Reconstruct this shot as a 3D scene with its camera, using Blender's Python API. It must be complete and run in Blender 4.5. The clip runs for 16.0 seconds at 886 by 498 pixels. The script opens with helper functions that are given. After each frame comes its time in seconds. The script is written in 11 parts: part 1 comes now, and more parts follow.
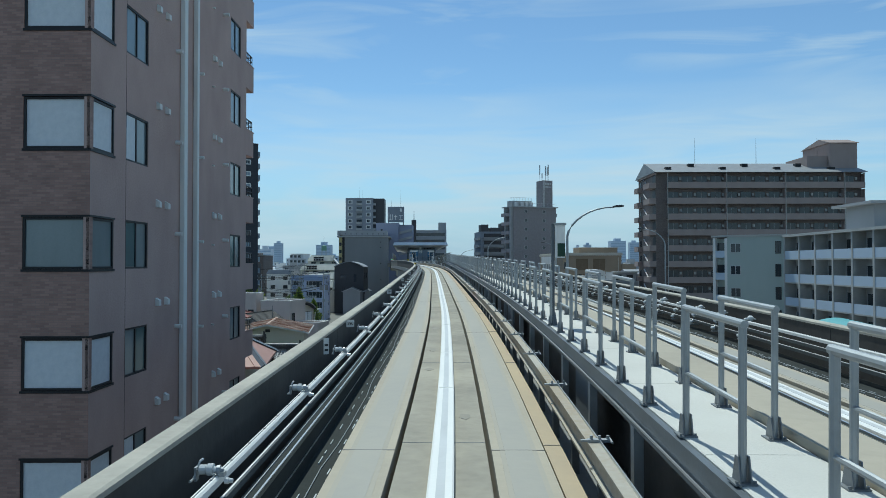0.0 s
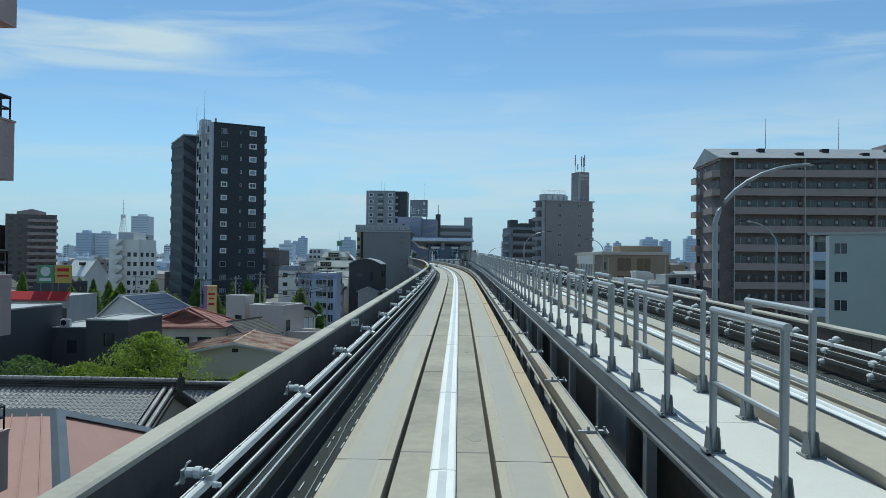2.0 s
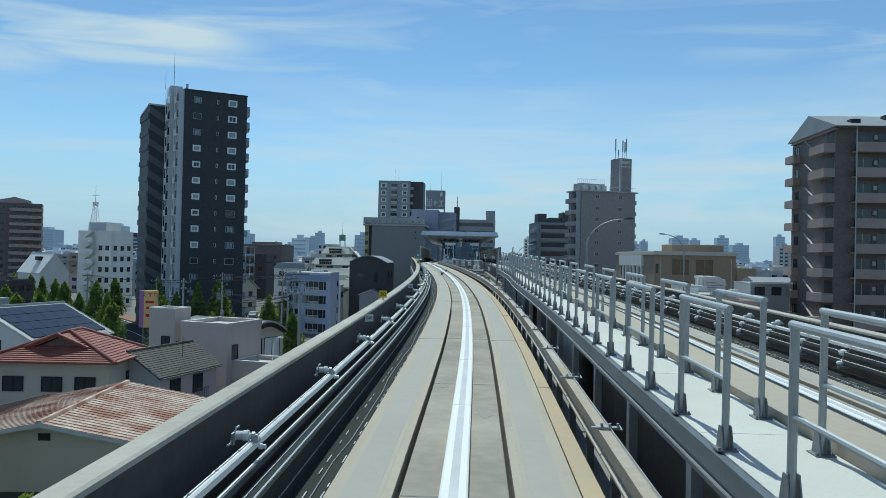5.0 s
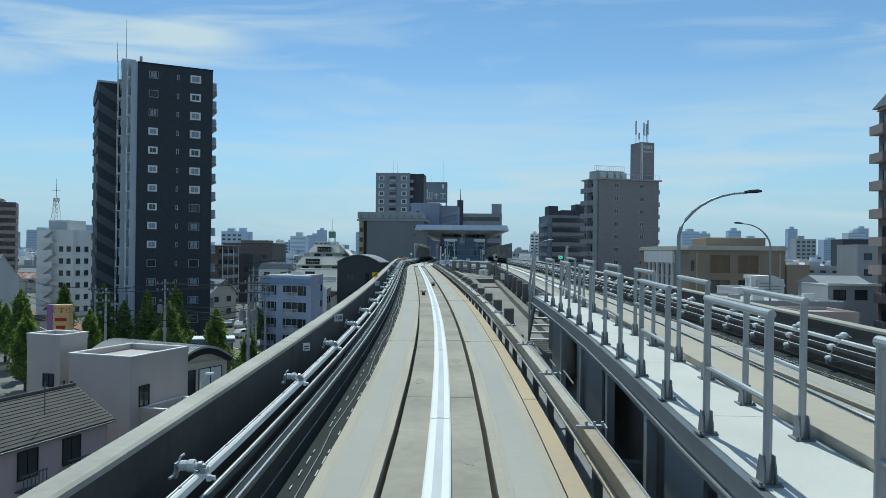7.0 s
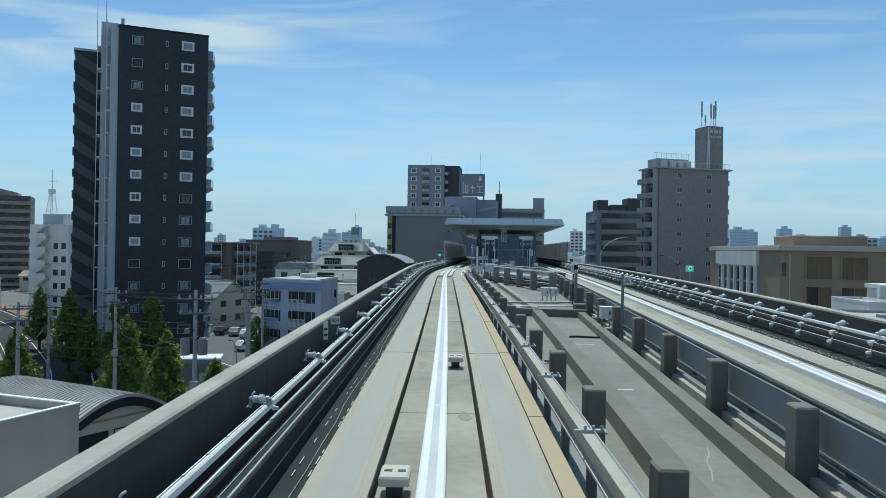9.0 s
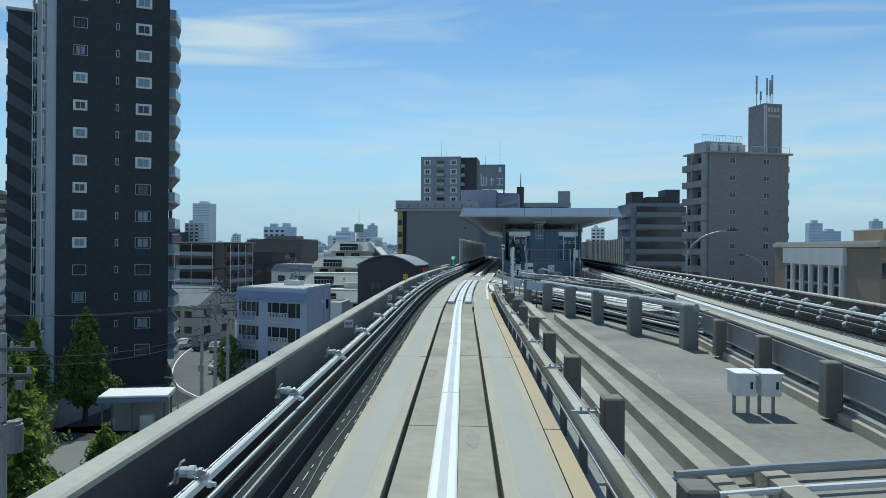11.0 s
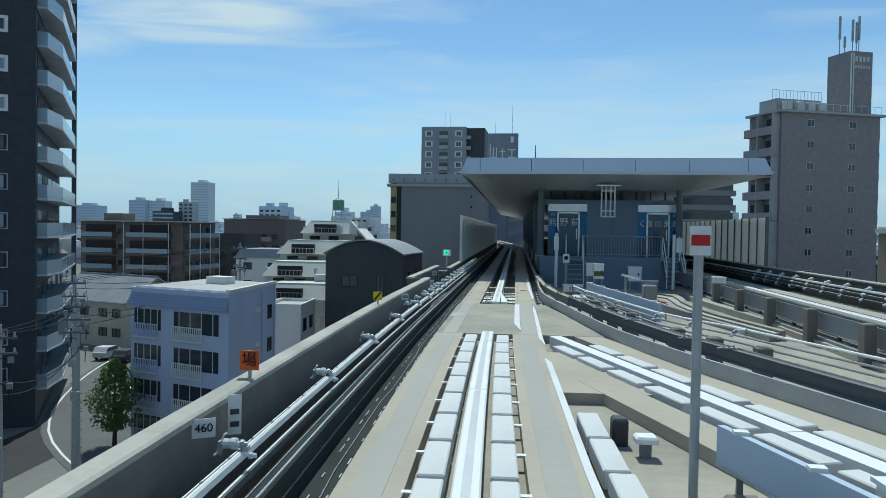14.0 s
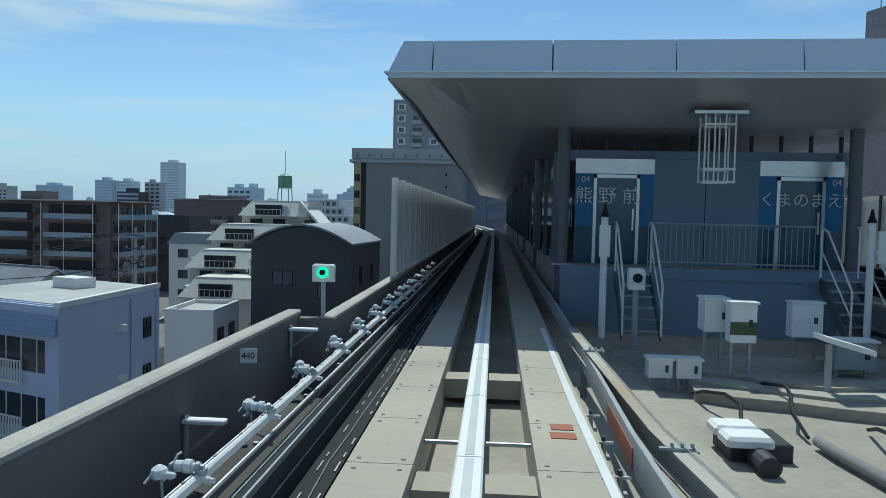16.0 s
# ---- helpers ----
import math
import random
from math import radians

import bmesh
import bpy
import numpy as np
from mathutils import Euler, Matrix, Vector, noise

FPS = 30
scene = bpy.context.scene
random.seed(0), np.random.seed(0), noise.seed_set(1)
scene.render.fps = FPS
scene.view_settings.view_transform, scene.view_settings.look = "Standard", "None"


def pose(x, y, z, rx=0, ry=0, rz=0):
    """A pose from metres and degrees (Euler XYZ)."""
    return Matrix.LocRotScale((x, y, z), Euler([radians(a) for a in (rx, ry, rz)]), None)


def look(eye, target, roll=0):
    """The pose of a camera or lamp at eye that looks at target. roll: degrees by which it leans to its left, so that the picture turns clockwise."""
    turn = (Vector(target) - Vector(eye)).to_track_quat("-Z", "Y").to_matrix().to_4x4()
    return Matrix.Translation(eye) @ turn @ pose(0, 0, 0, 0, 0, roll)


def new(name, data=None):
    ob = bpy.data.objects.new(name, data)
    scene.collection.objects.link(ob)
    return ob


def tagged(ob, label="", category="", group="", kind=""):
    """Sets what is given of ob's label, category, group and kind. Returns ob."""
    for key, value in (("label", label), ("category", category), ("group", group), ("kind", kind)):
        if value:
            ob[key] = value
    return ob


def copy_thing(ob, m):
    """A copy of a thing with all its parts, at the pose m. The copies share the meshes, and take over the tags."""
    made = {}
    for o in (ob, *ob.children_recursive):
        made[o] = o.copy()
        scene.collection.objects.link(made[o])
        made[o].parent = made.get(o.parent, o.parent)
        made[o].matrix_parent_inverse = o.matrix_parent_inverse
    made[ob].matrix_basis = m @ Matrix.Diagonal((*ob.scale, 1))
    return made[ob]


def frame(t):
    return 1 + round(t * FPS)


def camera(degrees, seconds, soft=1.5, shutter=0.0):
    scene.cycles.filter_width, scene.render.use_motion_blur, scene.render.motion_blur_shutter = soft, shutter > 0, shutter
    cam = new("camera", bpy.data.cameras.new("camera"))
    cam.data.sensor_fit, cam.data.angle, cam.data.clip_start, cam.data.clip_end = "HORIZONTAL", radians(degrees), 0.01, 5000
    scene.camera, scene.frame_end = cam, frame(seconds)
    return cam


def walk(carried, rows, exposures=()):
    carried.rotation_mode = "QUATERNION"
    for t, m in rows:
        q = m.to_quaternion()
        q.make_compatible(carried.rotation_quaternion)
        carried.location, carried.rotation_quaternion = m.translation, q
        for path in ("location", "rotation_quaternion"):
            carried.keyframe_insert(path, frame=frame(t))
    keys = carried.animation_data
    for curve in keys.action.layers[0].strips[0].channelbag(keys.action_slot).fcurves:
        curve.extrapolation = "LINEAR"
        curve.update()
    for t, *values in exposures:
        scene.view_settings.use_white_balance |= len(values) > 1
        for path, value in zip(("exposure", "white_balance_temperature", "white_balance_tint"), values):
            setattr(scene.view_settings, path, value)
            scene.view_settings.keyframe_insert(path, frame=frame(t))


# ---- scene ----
cam = camera(61.0, 16.0, soft=0.6)
# seconds, eye x y z, yaw, pitch, roll
PATH = [
    (0.0, -0.069, -4.295, 13.946, 0.070, 1.153, -0.070),
    (0.5, 0.018, 0.666, 14.079, 0.466, 1.046, -0.027),
    (1.0, 0.090, 5.628, 14.190, 1.004, 0.988, 0.197),
    (1.5, 0.124, 10.769, 14.284, 1.531, 0.931, 0.383),
    (2.0, 0.103, 15.838, 14.363, 2.071, 0.873, 0.619),
    (2.5, 0.046, 20.843, 14.437, 2.549, 0.815, 0.835),
    (3.0, -0.027, 25.883, 14.516, 2.995, 0.695, 1.014),
    (5.5, -0.434, 51.480, 14.908, 3.720, 0.563, 1.242),
    (6.0, -0.535, 56.632, 14.998, 3.738, 0.514, 1.048),
    (6.5, -0.657, 61.760, 15.089, 3.826, 0.440, 0.859),
    (7.0, -0.831, 66.910, 15.182, 4.036, 0.303, 0.656),
    (7.5, -1.090, 72.141, 15.274, 4.498, 0.165, 0.571),
    (8.0, -1.438, 77.290, 15.363, 5.175, 0.056, 0.704),
    (8.5, -1.859, 82.372, 15.447, 6.035, 0.005, 0.819),
    (9.0, -2.347, 87.483, 15.526, 6.817, 0.065, 0.912),
    (9.5, -2.864, 92.414, 15.596, 7.494, 0.150, 0.901),
    (10.0, -3.407, 97.326, 15.659, 7.932, 0.193, 0.671),
    (12.5, -6.129, 120.976, 15.840, 8.217, -1.024, 0.304),
    (13.0, -6.645, 125.415, 15.852, 8.341, -1.256, 0.333),
    (13.5, -7.127, 129.799, 15.858, 8.433, -1.434, 0.528),
    (14.0, -7.566, 134.177, 15.858, 8.539, -1.483, 0.903),
    (14.5, -7.967, 138.664, 15.852, 8.489, -1.615, 1.184),
    (15.0, -8.316, 143.133, 15.839, 8.195, -1.834, 1.274),
    (15.5, -8.611, 147.558, 15.822, 7.642, -2.221, 1.342),
    (16.0, -8.867, 152.021, 15.798, 6.894, -2.716, 1.288),
]
walk(cam, [(t, pose(x, y, z, 0, 0, yaw) @ pose(0, 0, 0, 90 + pitch) @ pose(0, 0, 0, 0, 0, roll)) for t, x, y, z, yaw, pitch, roll in PATH],
     exposures=[(0.0, -0.10, 5750, -5), (16.0, -0.06, 5750, -5)])

# ---------------------------------------------------------------- light
world = bpy.data.worlds.new("world")
scene.world = world
world.use_nodes = True
wt = world.node_tree
for n in list(wt.nodes):
    wt.nodes.remove(n)
w_out, w_bg = wt.nodes.new("ShaderNodeOutputWorld"), wt.nodes.new("ShaderNodeBackground")
w_sky, w_co = wt.nodes.new("ShaderNodeTexSky"), wt.nodes.new("ShaderNodeTexCoord")
SUN = Vector((-0.12, 0.60, 0.97)).normalized()
w_sky.sky_type, w_sky.sun_disc = "NISHITA", False
w_sky.sun_elevation = math.asin(SUN.z)
w_sky.sun_rotation = math.atan2(SUN.x, SUN.y)
w_sky.air_density, w_sky.dust_density, w_sky.ozone_density = 1.0, 0.0, 3.0
# thin cirrus, drawn out along the horizon
w_map = wt.nodes.new("ShaderNodeMapping")
w_map.inputs["Scale"].default_value = (1.3, 1.0, 8.0)
w_map.inputs["Rotation"].default_value = (0.05, 0.10, 0.2)
w_n1, w_n2 = wt.nodes.new("ShaderNodeTexNoise"), wt.nodes.new("ShaderNodeTexNoise")
w_n1.inputs["Scale"].default_value, w_n1.inputs["Detail"].default_value, w_n1.inputs["Distortion"].default_value = 2.3, 9, 1.1
w_n2.inputs["Scale"].default_value, w_n2.inputs["Detail"].default_value = 0.9, 3
w_r1, w_r2 = wt.nodes.new("ShaderNodeMapRange"), wt.nodes.new("ShaderNodeMapRange")
for r, a, b in ((w_r1, 0.46, 0.70), (w_r2, 0.36, 0.56)):
    r.inputs["From Min"].default_value, r.inputs["From Max"].default_value = a, b
w_mul, w_mix = wt.nodes.new("ShaderNodeMath"), wt.nodes.new("ShaderNodeMix")
w_mul.operation, w_mix.data_type = "MULTIPLY", "RGBA"
w_mix.inputs["B"].default_value = (6.0, 6.6, 7.1, 1)
wt.links.new(w_co.outputs["Generated"], w_map.inputs["Vector"])
wt.links.new(w_map.outputs[0], w_n1.inputs["Vector"])
wt.links.new(w_map.outputs[0], w_n2.inputs["Vector"])
wt.links.new(w_n1.outputs["Fac"], w_r1.inputs["Value"])
wt.links.new(w_n2.outputs["Fac"], w_r2.inputs["Value"])
wt.links.new(w_r1.outputs[0], w_mul.inputs[0])
wt.links.new(w_r2.outputs[0], w_mul.inputs[1])
# the veil of cloud thins out to the east
w_sep0, w_r5, w_m0 = wt.nodes.new("ShaderNodeSeparateXYZ"), wt.nodes.new("ShaderNodeMapRange"), wt.nodes.new("ShaderNodeMath")
w_r5.interpolation_type, w_m0.operation = "SMOOTHSTEP", "MULTIPLY"
w_r5.inputs["From Min"].default_value, w_r5.inputs["From Max"].default_value = -0.25, 0.2
w_r5.inputs["To Min"].default_value, w_r5.inputs["To Max"].default_value = 1.0, 0.9
wt.links.new(w_co.outputs["Generated"], w_sep0.inputs[0])
wt.links.new(w_sep0.outputs["X"], w_r5.inputs["Value"])
wt.links.new(w_mul.outputs[0], w_m0.inputs[0])
wt.links.new(w_r5.outputs[0], w_m0.inputs[1])
wt.links.new(w_m0.outputs[0], w_mix.inputs["Factor"])
# pale haze towards the horizon
w_sep, w_r3, w_hz = wt.nodes.new("ShaderNodeSeparateXYZ"), wt.nodes.new("ShaderNodeMapRange"), wt.nodes.new("ShaderNodeMix")
w_r3.interpolation_type = "SMOOTHSTEP"
w_r3.inputs["From Min"].default_value, w_r3.inputs["From Max"].default_value = -0.02, 0.175
w_r3.inputs["To Min"].default_value, w_r3.inputs["To Max"].default_value = 0.90, 0.0
w_hz.data_type = "RGBA"
w_hz.inputs["B"].default_value = (3.3, 4.65, 6.15, 1)
wt.links.new(w_co.outputs["Generated"], w_sep.inputs[0])
wt.links.new(w_sep.outputs["Z"], w_r3.inputs["Value"])
wt.links.new(w_r3.outputs[0], w_hz.inputs["Factor"])
wt.links.new(w_sky.outputs[0], w_hz.inputs["A"])
wt.links.new(w_hz.outputs["Result"], w_mix.inputs["A"])
# long low bands of cloud above the skyline
w_map2, w_n3, w_r4 = wt.nodes.new("ShaderNodeMapping"), wt.nodes.new("ShaderNodeTexNoise"), wt.nodes.new("ShaderNodeMapRange")
w_map2.inputs["Scale"].default_value = (1.2, 1.0, 17.0)
w_map2.inputs["Rotation"].default_value = (0.0, 0.03, 0.5)
w_n3.inputs["Scale"].default_value, w_n3.inputs["Detail"].default_value, w_n3.inputs["Distortion"].default_value = 1.5, 7, 0.5
w_r4.inputs["From Min"].default_value, w_r4.inputs["From Max"].default_value = 0.47, 0.68
w_up, w_dn = wt.nodes.new("ShaderNodeMapRange"), wt.nodes.new("ShaderNodeMapRange")
for r, a, b, c, d in ((w_up, 0.02, 0.07, 0.0, 1.0), (w_dn, 0.10, 0.24, 0.85, 0.0)):
    r.inputs["From Min"].default_value, r.inputs["From Max"].default_value = a, b
    r.inputs["To Min"].default_value, r.inputs["To Max"].default_value = c, d
w_m1, w_m2, w_low = wt.nodes.new("ShaderNodeMath"), wt.nodes.new("ShaderNodeMath"), wt.nodes.new("ShaderNodeMix")
w_m1.operation = w_m2.operation = "MULTIPLY"
w_low.data_type = "RGBA"
w_low.inputs["B"].default_value = (5.9, 6.5, 7.1, 1)
wt.links.new(w_co.outputs["Generated"], w_map2.inputs["Vector"])
wt.links.new(w_map2.outputs[0], w_n3.inputs["Vector"])
wt.links.new(w_n3.outputs["Fac"], w_r4.inputs["Value"])
wt.links.new(w_sep.outputs["Z"], w_up.inputs["Value"])
wt.links.new(w_sep.outputs["Z"], w_dn.inputs["Value"])
wt.links.new(w_up.outputs[0], w_m1.inputs[0])
wt.links.new(w_dn.outputs[0], w_m1.inputs[1])
wt.links.new(w_m1.outputs[0], w_m2.inputs[0])
wt.links.new(w_r4.outputs[0], w_m2.inputs[1])
w_m3 = wt.nodes.new("ShaderNodeMath")
w_m3.operation = "MULTIPLY"
wt.links.new(w_m2.outputs[0], w_m3.inputs[0])
wt.links.new(w_r5.outputs[0], w_m3.inputs[1])
wt.links.new(w_m3.outputs[0], w_low.inputs["Factor"])
wt.links.new(w_mix.outputs["Result"], w_low.inputs["A"])
wt.links.new(w_low.outputs["Result"], w_bg.inputs["Color"])
w_bg.inputs["Strength"].default_value = 0.108
wt.links.new(w_bg.outputs[0], w_out.inputs["Surface"])

sun = new("sun", bpy.data.lights.new("sun", "SUN"))
sun.data.energy, sun.data.angle, sun.data.color = 3.9, radians(0.53), (1.0, 0.94, 0.85)
sun.matrix_world = look(SUN * 200, (0, 0, 0))


# ---------------------------------------------------------------- materials
def mat(name, a, b=None, rough=0.7, metal=0.0, scale=1.5, fine=30.0, bump=0.15, streak=1.0, spec=0.22, contrast=1.0):
    """Two colours mixed by a coarse and a fine noise, with a slight relief. streak > 1 draws the coarse noise out along z."""
    b = b or tuple(v * 0.8 for v in a)
    m = bpy.data.materials.new(name)
    m.use_nodes = True
    t = m.node_tree
    p = t.nodes["Principled BSDF"]
    co, mp = t.nodes.new("ShaderNodeTexCoord"), t.nodes.new("ShaderNodeMapping")
    mp.inputs["Scale"].default_value = (1, 1, 1 / streak)
    n1, n2 = t.nodes.new("ShaderNodeTexNoise"), t.nodes.new("ShaderNodeTexNoise")
    n1.inputs["Scale"].default_value, n1.inputs["Detail"].default_value = scale, 6
    n2.inputs["Scale"].default_value, n2.inputs["Detail"].default_value = fine, 4
    add = t.nodes.new("ShaderNodeMath")
    add.operation = "MULTIPLY_ADD"
    add.inputs[1].default_value = 0.35
    rng = t.nodes.new("ShaderNodeMapRange")
    rng.inputs["From Min"].default_value, rng.inputs["From Max"].default_value = 0.675 - 0.3 / contrast, 0.675 + 0.3 / contrast
    mix = t.nodes.new("ShaderNodeMix")
    mix.data_type = "RGBA"
    mix.inputs["A"].default_value, mix.inputs["B"].default_value = (*a, 1), (*b, 1)
    bp = t.nodes.new("ShaderNodeBump")
    bp.inputs["Strength"].default_value, bp.inputs["Distance"].default_value = bump, 0.02
    t.links.new(co.outputs["Object"], mp.inputs["Vector"])
    t.links.new(mp.outputs[0], n1.inputs["Vector"])
    t.links.new(co.outputs["Object"], n2.inputs["Vector"])
    t.links.new(n2.outputs["Fac"], add.inputs[0])
    t.links.new(n1.outputs["Fac"], add.inputs[2])
    t.links.new(add.outputs[0], rng.inputs["Value"])
    t.links.new(rng.outputs[0], mix.inputs["Factor"])
    t.links.new(mix.outputs["Result"], p.inputs["Base Color"])
    t.links.new(n2.outputs["Fac"], bp.inputs["Height"])
    t.links.new(bp.outputs[0], p.inputs["Normal"])
    p.inputs["Roughness"].default_value, p.inputs["Metallic"].default_value = rough, metal
    p.inputs["Specular IOR Level"].default_value = spec
    return m


def brick_mat(name, a, b, mortar, w=0.22, h=0.06, rough=0.6):
    """Small wall tiles in courses, for walls whose tiles stay a few millimetres across in view."""
    m = mat(name, a, b, rough=rough)
    t = m.node_tree
    p = t.nodes["Principled BSDF"]
    br = t.nodes.new("ShaderNodeTexBrick")
    br.inputs["Scale"].default_value = 1.0
    br.inputs["Brick Width"].default_value, br.inputs["Row Height"].default_value = w, h
    br.inputs["Mortar Size"].default_value = 0.005
    br.inputs["Color1"].default_value, br.inputs["Color2"].default_value, br.inputs["Mortar"].default_value = (*a, 1), (*b, 1), (*mortar, 1)
    co = t.nodes.new("ShaderNodeTexCoord")
    sep, cmb, add = t.nodes.new("ShaderNodeSeparateXYZ"), t.nodes.new("ShaderNodeCombineXYZ"), t.nodes.new("ShaderNodeMath")
    t.links.new(co.outputs["Object"], sep.inputs[0])
    t.links.new(sep.outputs[0], add.inputs[0])
    t.links.new(sep.outputs[1], add.inputs[1])
    t.links.new(add.outputs[0], cmb.inputs[0])
    t.links.new(sep.outputs[2], cmb.inputs[1])
    t.links.new(cmb.outputs[0], br.inputs["Vector"])
    mul = t.nodes.new("ShaderNodeMix")
    mul.data_type, mul.blend_type = "RGBA", "MULTIPLY"
    mul.inputs["Factor"].default_value = 1.0
    old = p.inputs["Base Color"].links[0].from_node
    old.inputs["A"].default_value, old.inputs["B"].default_value = (1, 1, 1, 1), (0.72, 0.72, 0.72, 1)
    t.links.new(br.outputs["Color"], mul.inputs["A"])
    t.links.new(old.outputs["Result"], mul.inputs["B"])
    t.links.new(mul.outputs["Result"], p.inputs["Base Color"])
    return m


CONC = mat("concrete_warm", (0.47, 0.425, 0.335), (0.36, 0.325, 0.265), rough=0.85, scale=0.5, fine=9, bump=0.25)
CONC_MID = mat("concrete_tyre_margin", (0.42, 0.39, 0.325), (0.375, 0.35, 0.295), rough=0.8, scale=0.45, fine=8, bump=0.15)
CONC_TYRE = mat("concrete_tyre_band", (0.34, 0.33, 0.30), (0.40, 0.38, 0.325), rough=0.7, scale=0.45, fine=8, bump=0.12)
CONC_EDGE = mat("concrete_ochre_edge", (0.50, 0.40, 0.26), (0.42, 0.345, 0.245), rough=0.85, scale=0.7, fine=9)
CONC_STAIN = mat("concrete_stained", (0.40, 0.37, 0.30), (0.255, 0.238, 0.20), rough=0.85, scale=0.6, fine=7, bump=0.3, contrast=1.5)
CONC_GREY = mat("concrete_grey", (0.30, 0.30, 0.29), (0.20, 0.20, 0.195), rough=0.9, scale=0.7, fine=10, bump=0.25, streak=2.5)
# streaked concrete, with the shade of the parapet's inner side put into the colour
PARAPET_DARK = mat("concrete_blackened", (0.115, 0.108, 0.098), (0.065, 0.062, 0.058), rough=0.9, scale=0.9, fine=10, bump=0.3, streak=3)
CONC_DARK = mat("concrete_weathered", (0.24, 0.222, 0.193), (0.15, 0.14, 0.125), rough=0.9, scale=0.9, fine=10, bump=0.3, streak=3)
BEAM_WORN = mat("worn_guide_beam", (0.44, 0.425, 0.38), (0.33, 0.27, 0.19), rough=0.6, metal=0.1, scale=0.35, fine=12, bump=0.15, contrast=1.6)
CONC_CAP = mat("concrete_cap", (0.47, 0.445, 0.385), (0.33, 0.315, 0.275), rough=0.85, scale=1.2, fine=14, bump=0.3, contrast=1.3)
DECK_GREY = mat("deck_grey_concrete", (0.30, 0.285, 0.25), (0.19, 0.18, 0.16), rough=0.88, scale=0.5, fine=8, bump=0.3, contrast=1.3)
KERB_WARM = mat("dull_warm_kerb_concrete", (0.25, 0.235, 0.20), (0.17, 0.16, 0.14), rough=0.9, scale=0.8, fine=10, bump=0.3)
DECK = mat("walkway_deck", (0.63, 0.62, 0.57), (0.52, 0.51, 0.47), rough=0.8, scale=0.9, fine=60, bump=0.25)
WHITE_STEEL = mat("white_painted_steel", (0.82, 0.82, 0.79), (0.72, 0.72, 0.70), rough=0.55, scale=0.8, fine=20, bump=0.03)
GALV = mat("galvanised_steel", (0.42, 0.44, 0.45), (0.32, 0.34, 0.35), rough=0.45, metal=0.35, scale=3, fine=25, bump=0.05)
STEEL_DARK = mat("dark_steel", (0.075, 0.08, 0.085), (0.05, 0.053, 0.057), rough=0.5, metal=0.3, scale=2, bump=0.05)
RAIL_GREY = mat("return_rail_grey", (0.125, 0.135, 0.135), (0.09, 0.098, 0.098), rough=0.6, scale=1.5, spec=0.1)
# black of rail steel, also used for painted shade in the trough and branch side
RAIL_DARK = mat("rail_trough_black", (0.038, 0.043, 0.042), (0.055, 0.06, 0.058), rough=0.9, scale=1.5, spec=0.05)
FOOT_STEEL = mat("foot_bracket_steel", (0.24, 0.255, 0.265), (0.17, 0.18, 0.19), rough=0.5, metal=0.25, scale=4, bump=0.05)
STEEL_BLUE = mat("blue_grey_steel", (0.15, 0.17, 0.19), (0.11, 0.125, 0.14), rough=0.45, metal=0.2, scale=1.5, bump=0.05)
SLATE_STEEL = mat("slate_steel", (0.21, 0.235, 0.255), (0.16, 0.18, 0.2), rough=0.5, metal=0.15, scale=0.8, bump=0.05)
ALU = mat("aluminium", (0.62, 0.64, 0.66), (0.5, 0.52, 0.54), rough=0.3, metal=0.85, scale=4, bump=0.02)
RUBBER = mat("black_rubber", (0.02, 0.02, 0.021), rough=0.6)
GLASS = mat("window_glass", (0.03, 0.038, 0.045), (0.05, 0.06, 0.07), rough=0.07, scale=0.3, bump=0.0, spec=0.6)
GLASS_BLUE = mat("blue_glass", (0.02, 0.07, 0.13), (0.025, 0.085, 0.15), rough=0.12, scale=0.4, bump=0.0, spec=0.5)
NET_GLASS = mat("net_curtained_glass", (0.27, 0.31, 0.32), (0.20, 0.235, 0.24), rough=0.12, scale=2.0, bump=0.02, spec=0.5, streak=6)
GLASS_GREEN = mat("green_tinted_glass", (0.13, 0.20, 0.20), (0.10, 0.16, 0.165), rough=0.1, scale=1.0, bump=0.0, spec=0.55)
CURTAIN = mat("pale_curtain", (0.78, 0.80, 0.82), (0.66, 0.69, 0.72), rough=0.5, scale=6, bump=0.2)
FRAME_DARK = mat("dark_window_frame", (0.03, 0.03, 0.033), rough=0.4)
FRAME_WHITE = mat("white_window_frame", (0.62, 0.63, 0.63), rough=0.45, bump=0.02)
ASPHALT = mat("asphalt", (0.055, 0.055, 0.057), (0.04, 0.04, 0.042), rough=0.9, scale=0.4, fine=40, bump=0.3)
GROUND = mat("town_ground", (0.22, 0.215, 0.20), (0.15, 0.15, 0.135), rough=0.95, scale=0.06, fine=1.5, bump=0.1)
PAVE = mat("pavement", (0.26, 0.25, 0.235), (0.2, 0.19, 0.18), rough=0.9, scale=0.6, fine=12)
WHITE_PAINT = mat("white_line_paint", (0.75, 0.76, 0.75), (0.6, 0.6, 0.6), rough=0.6, bump=0.05)
TILE_BROWN = brick_mat("brown_wall_tile", (0.46, 0.295, 0.245), (0.33, 0.21, 0.18), (0.33, 0.25, 0.22))
PLASTER_BROWN = mat("brown_render", (0.56, 0.415, 0.37), (0.43, 0.315, 0.28), rough=0.85, scale=0.7, fine=16, bump=0.6, streak=1.5)
# balcony glass; on the tower's windows its pale blue paints reflected sky
FROSTED_SKY = mat("frosted_balcony_glass", (0.30, 0.37, 0.43), (0.24, 0.31, 0.37), rough=0.15, scale=0.4, bump=0.0, spec=0.5)
TOWER_DARK = brick_mat("charcoal_wall_tile", (0.068, 0.073, 0.085), (0.056, 0.061, 0.071), (0.074, 0.078, 0.088), 0.3, 0.1)
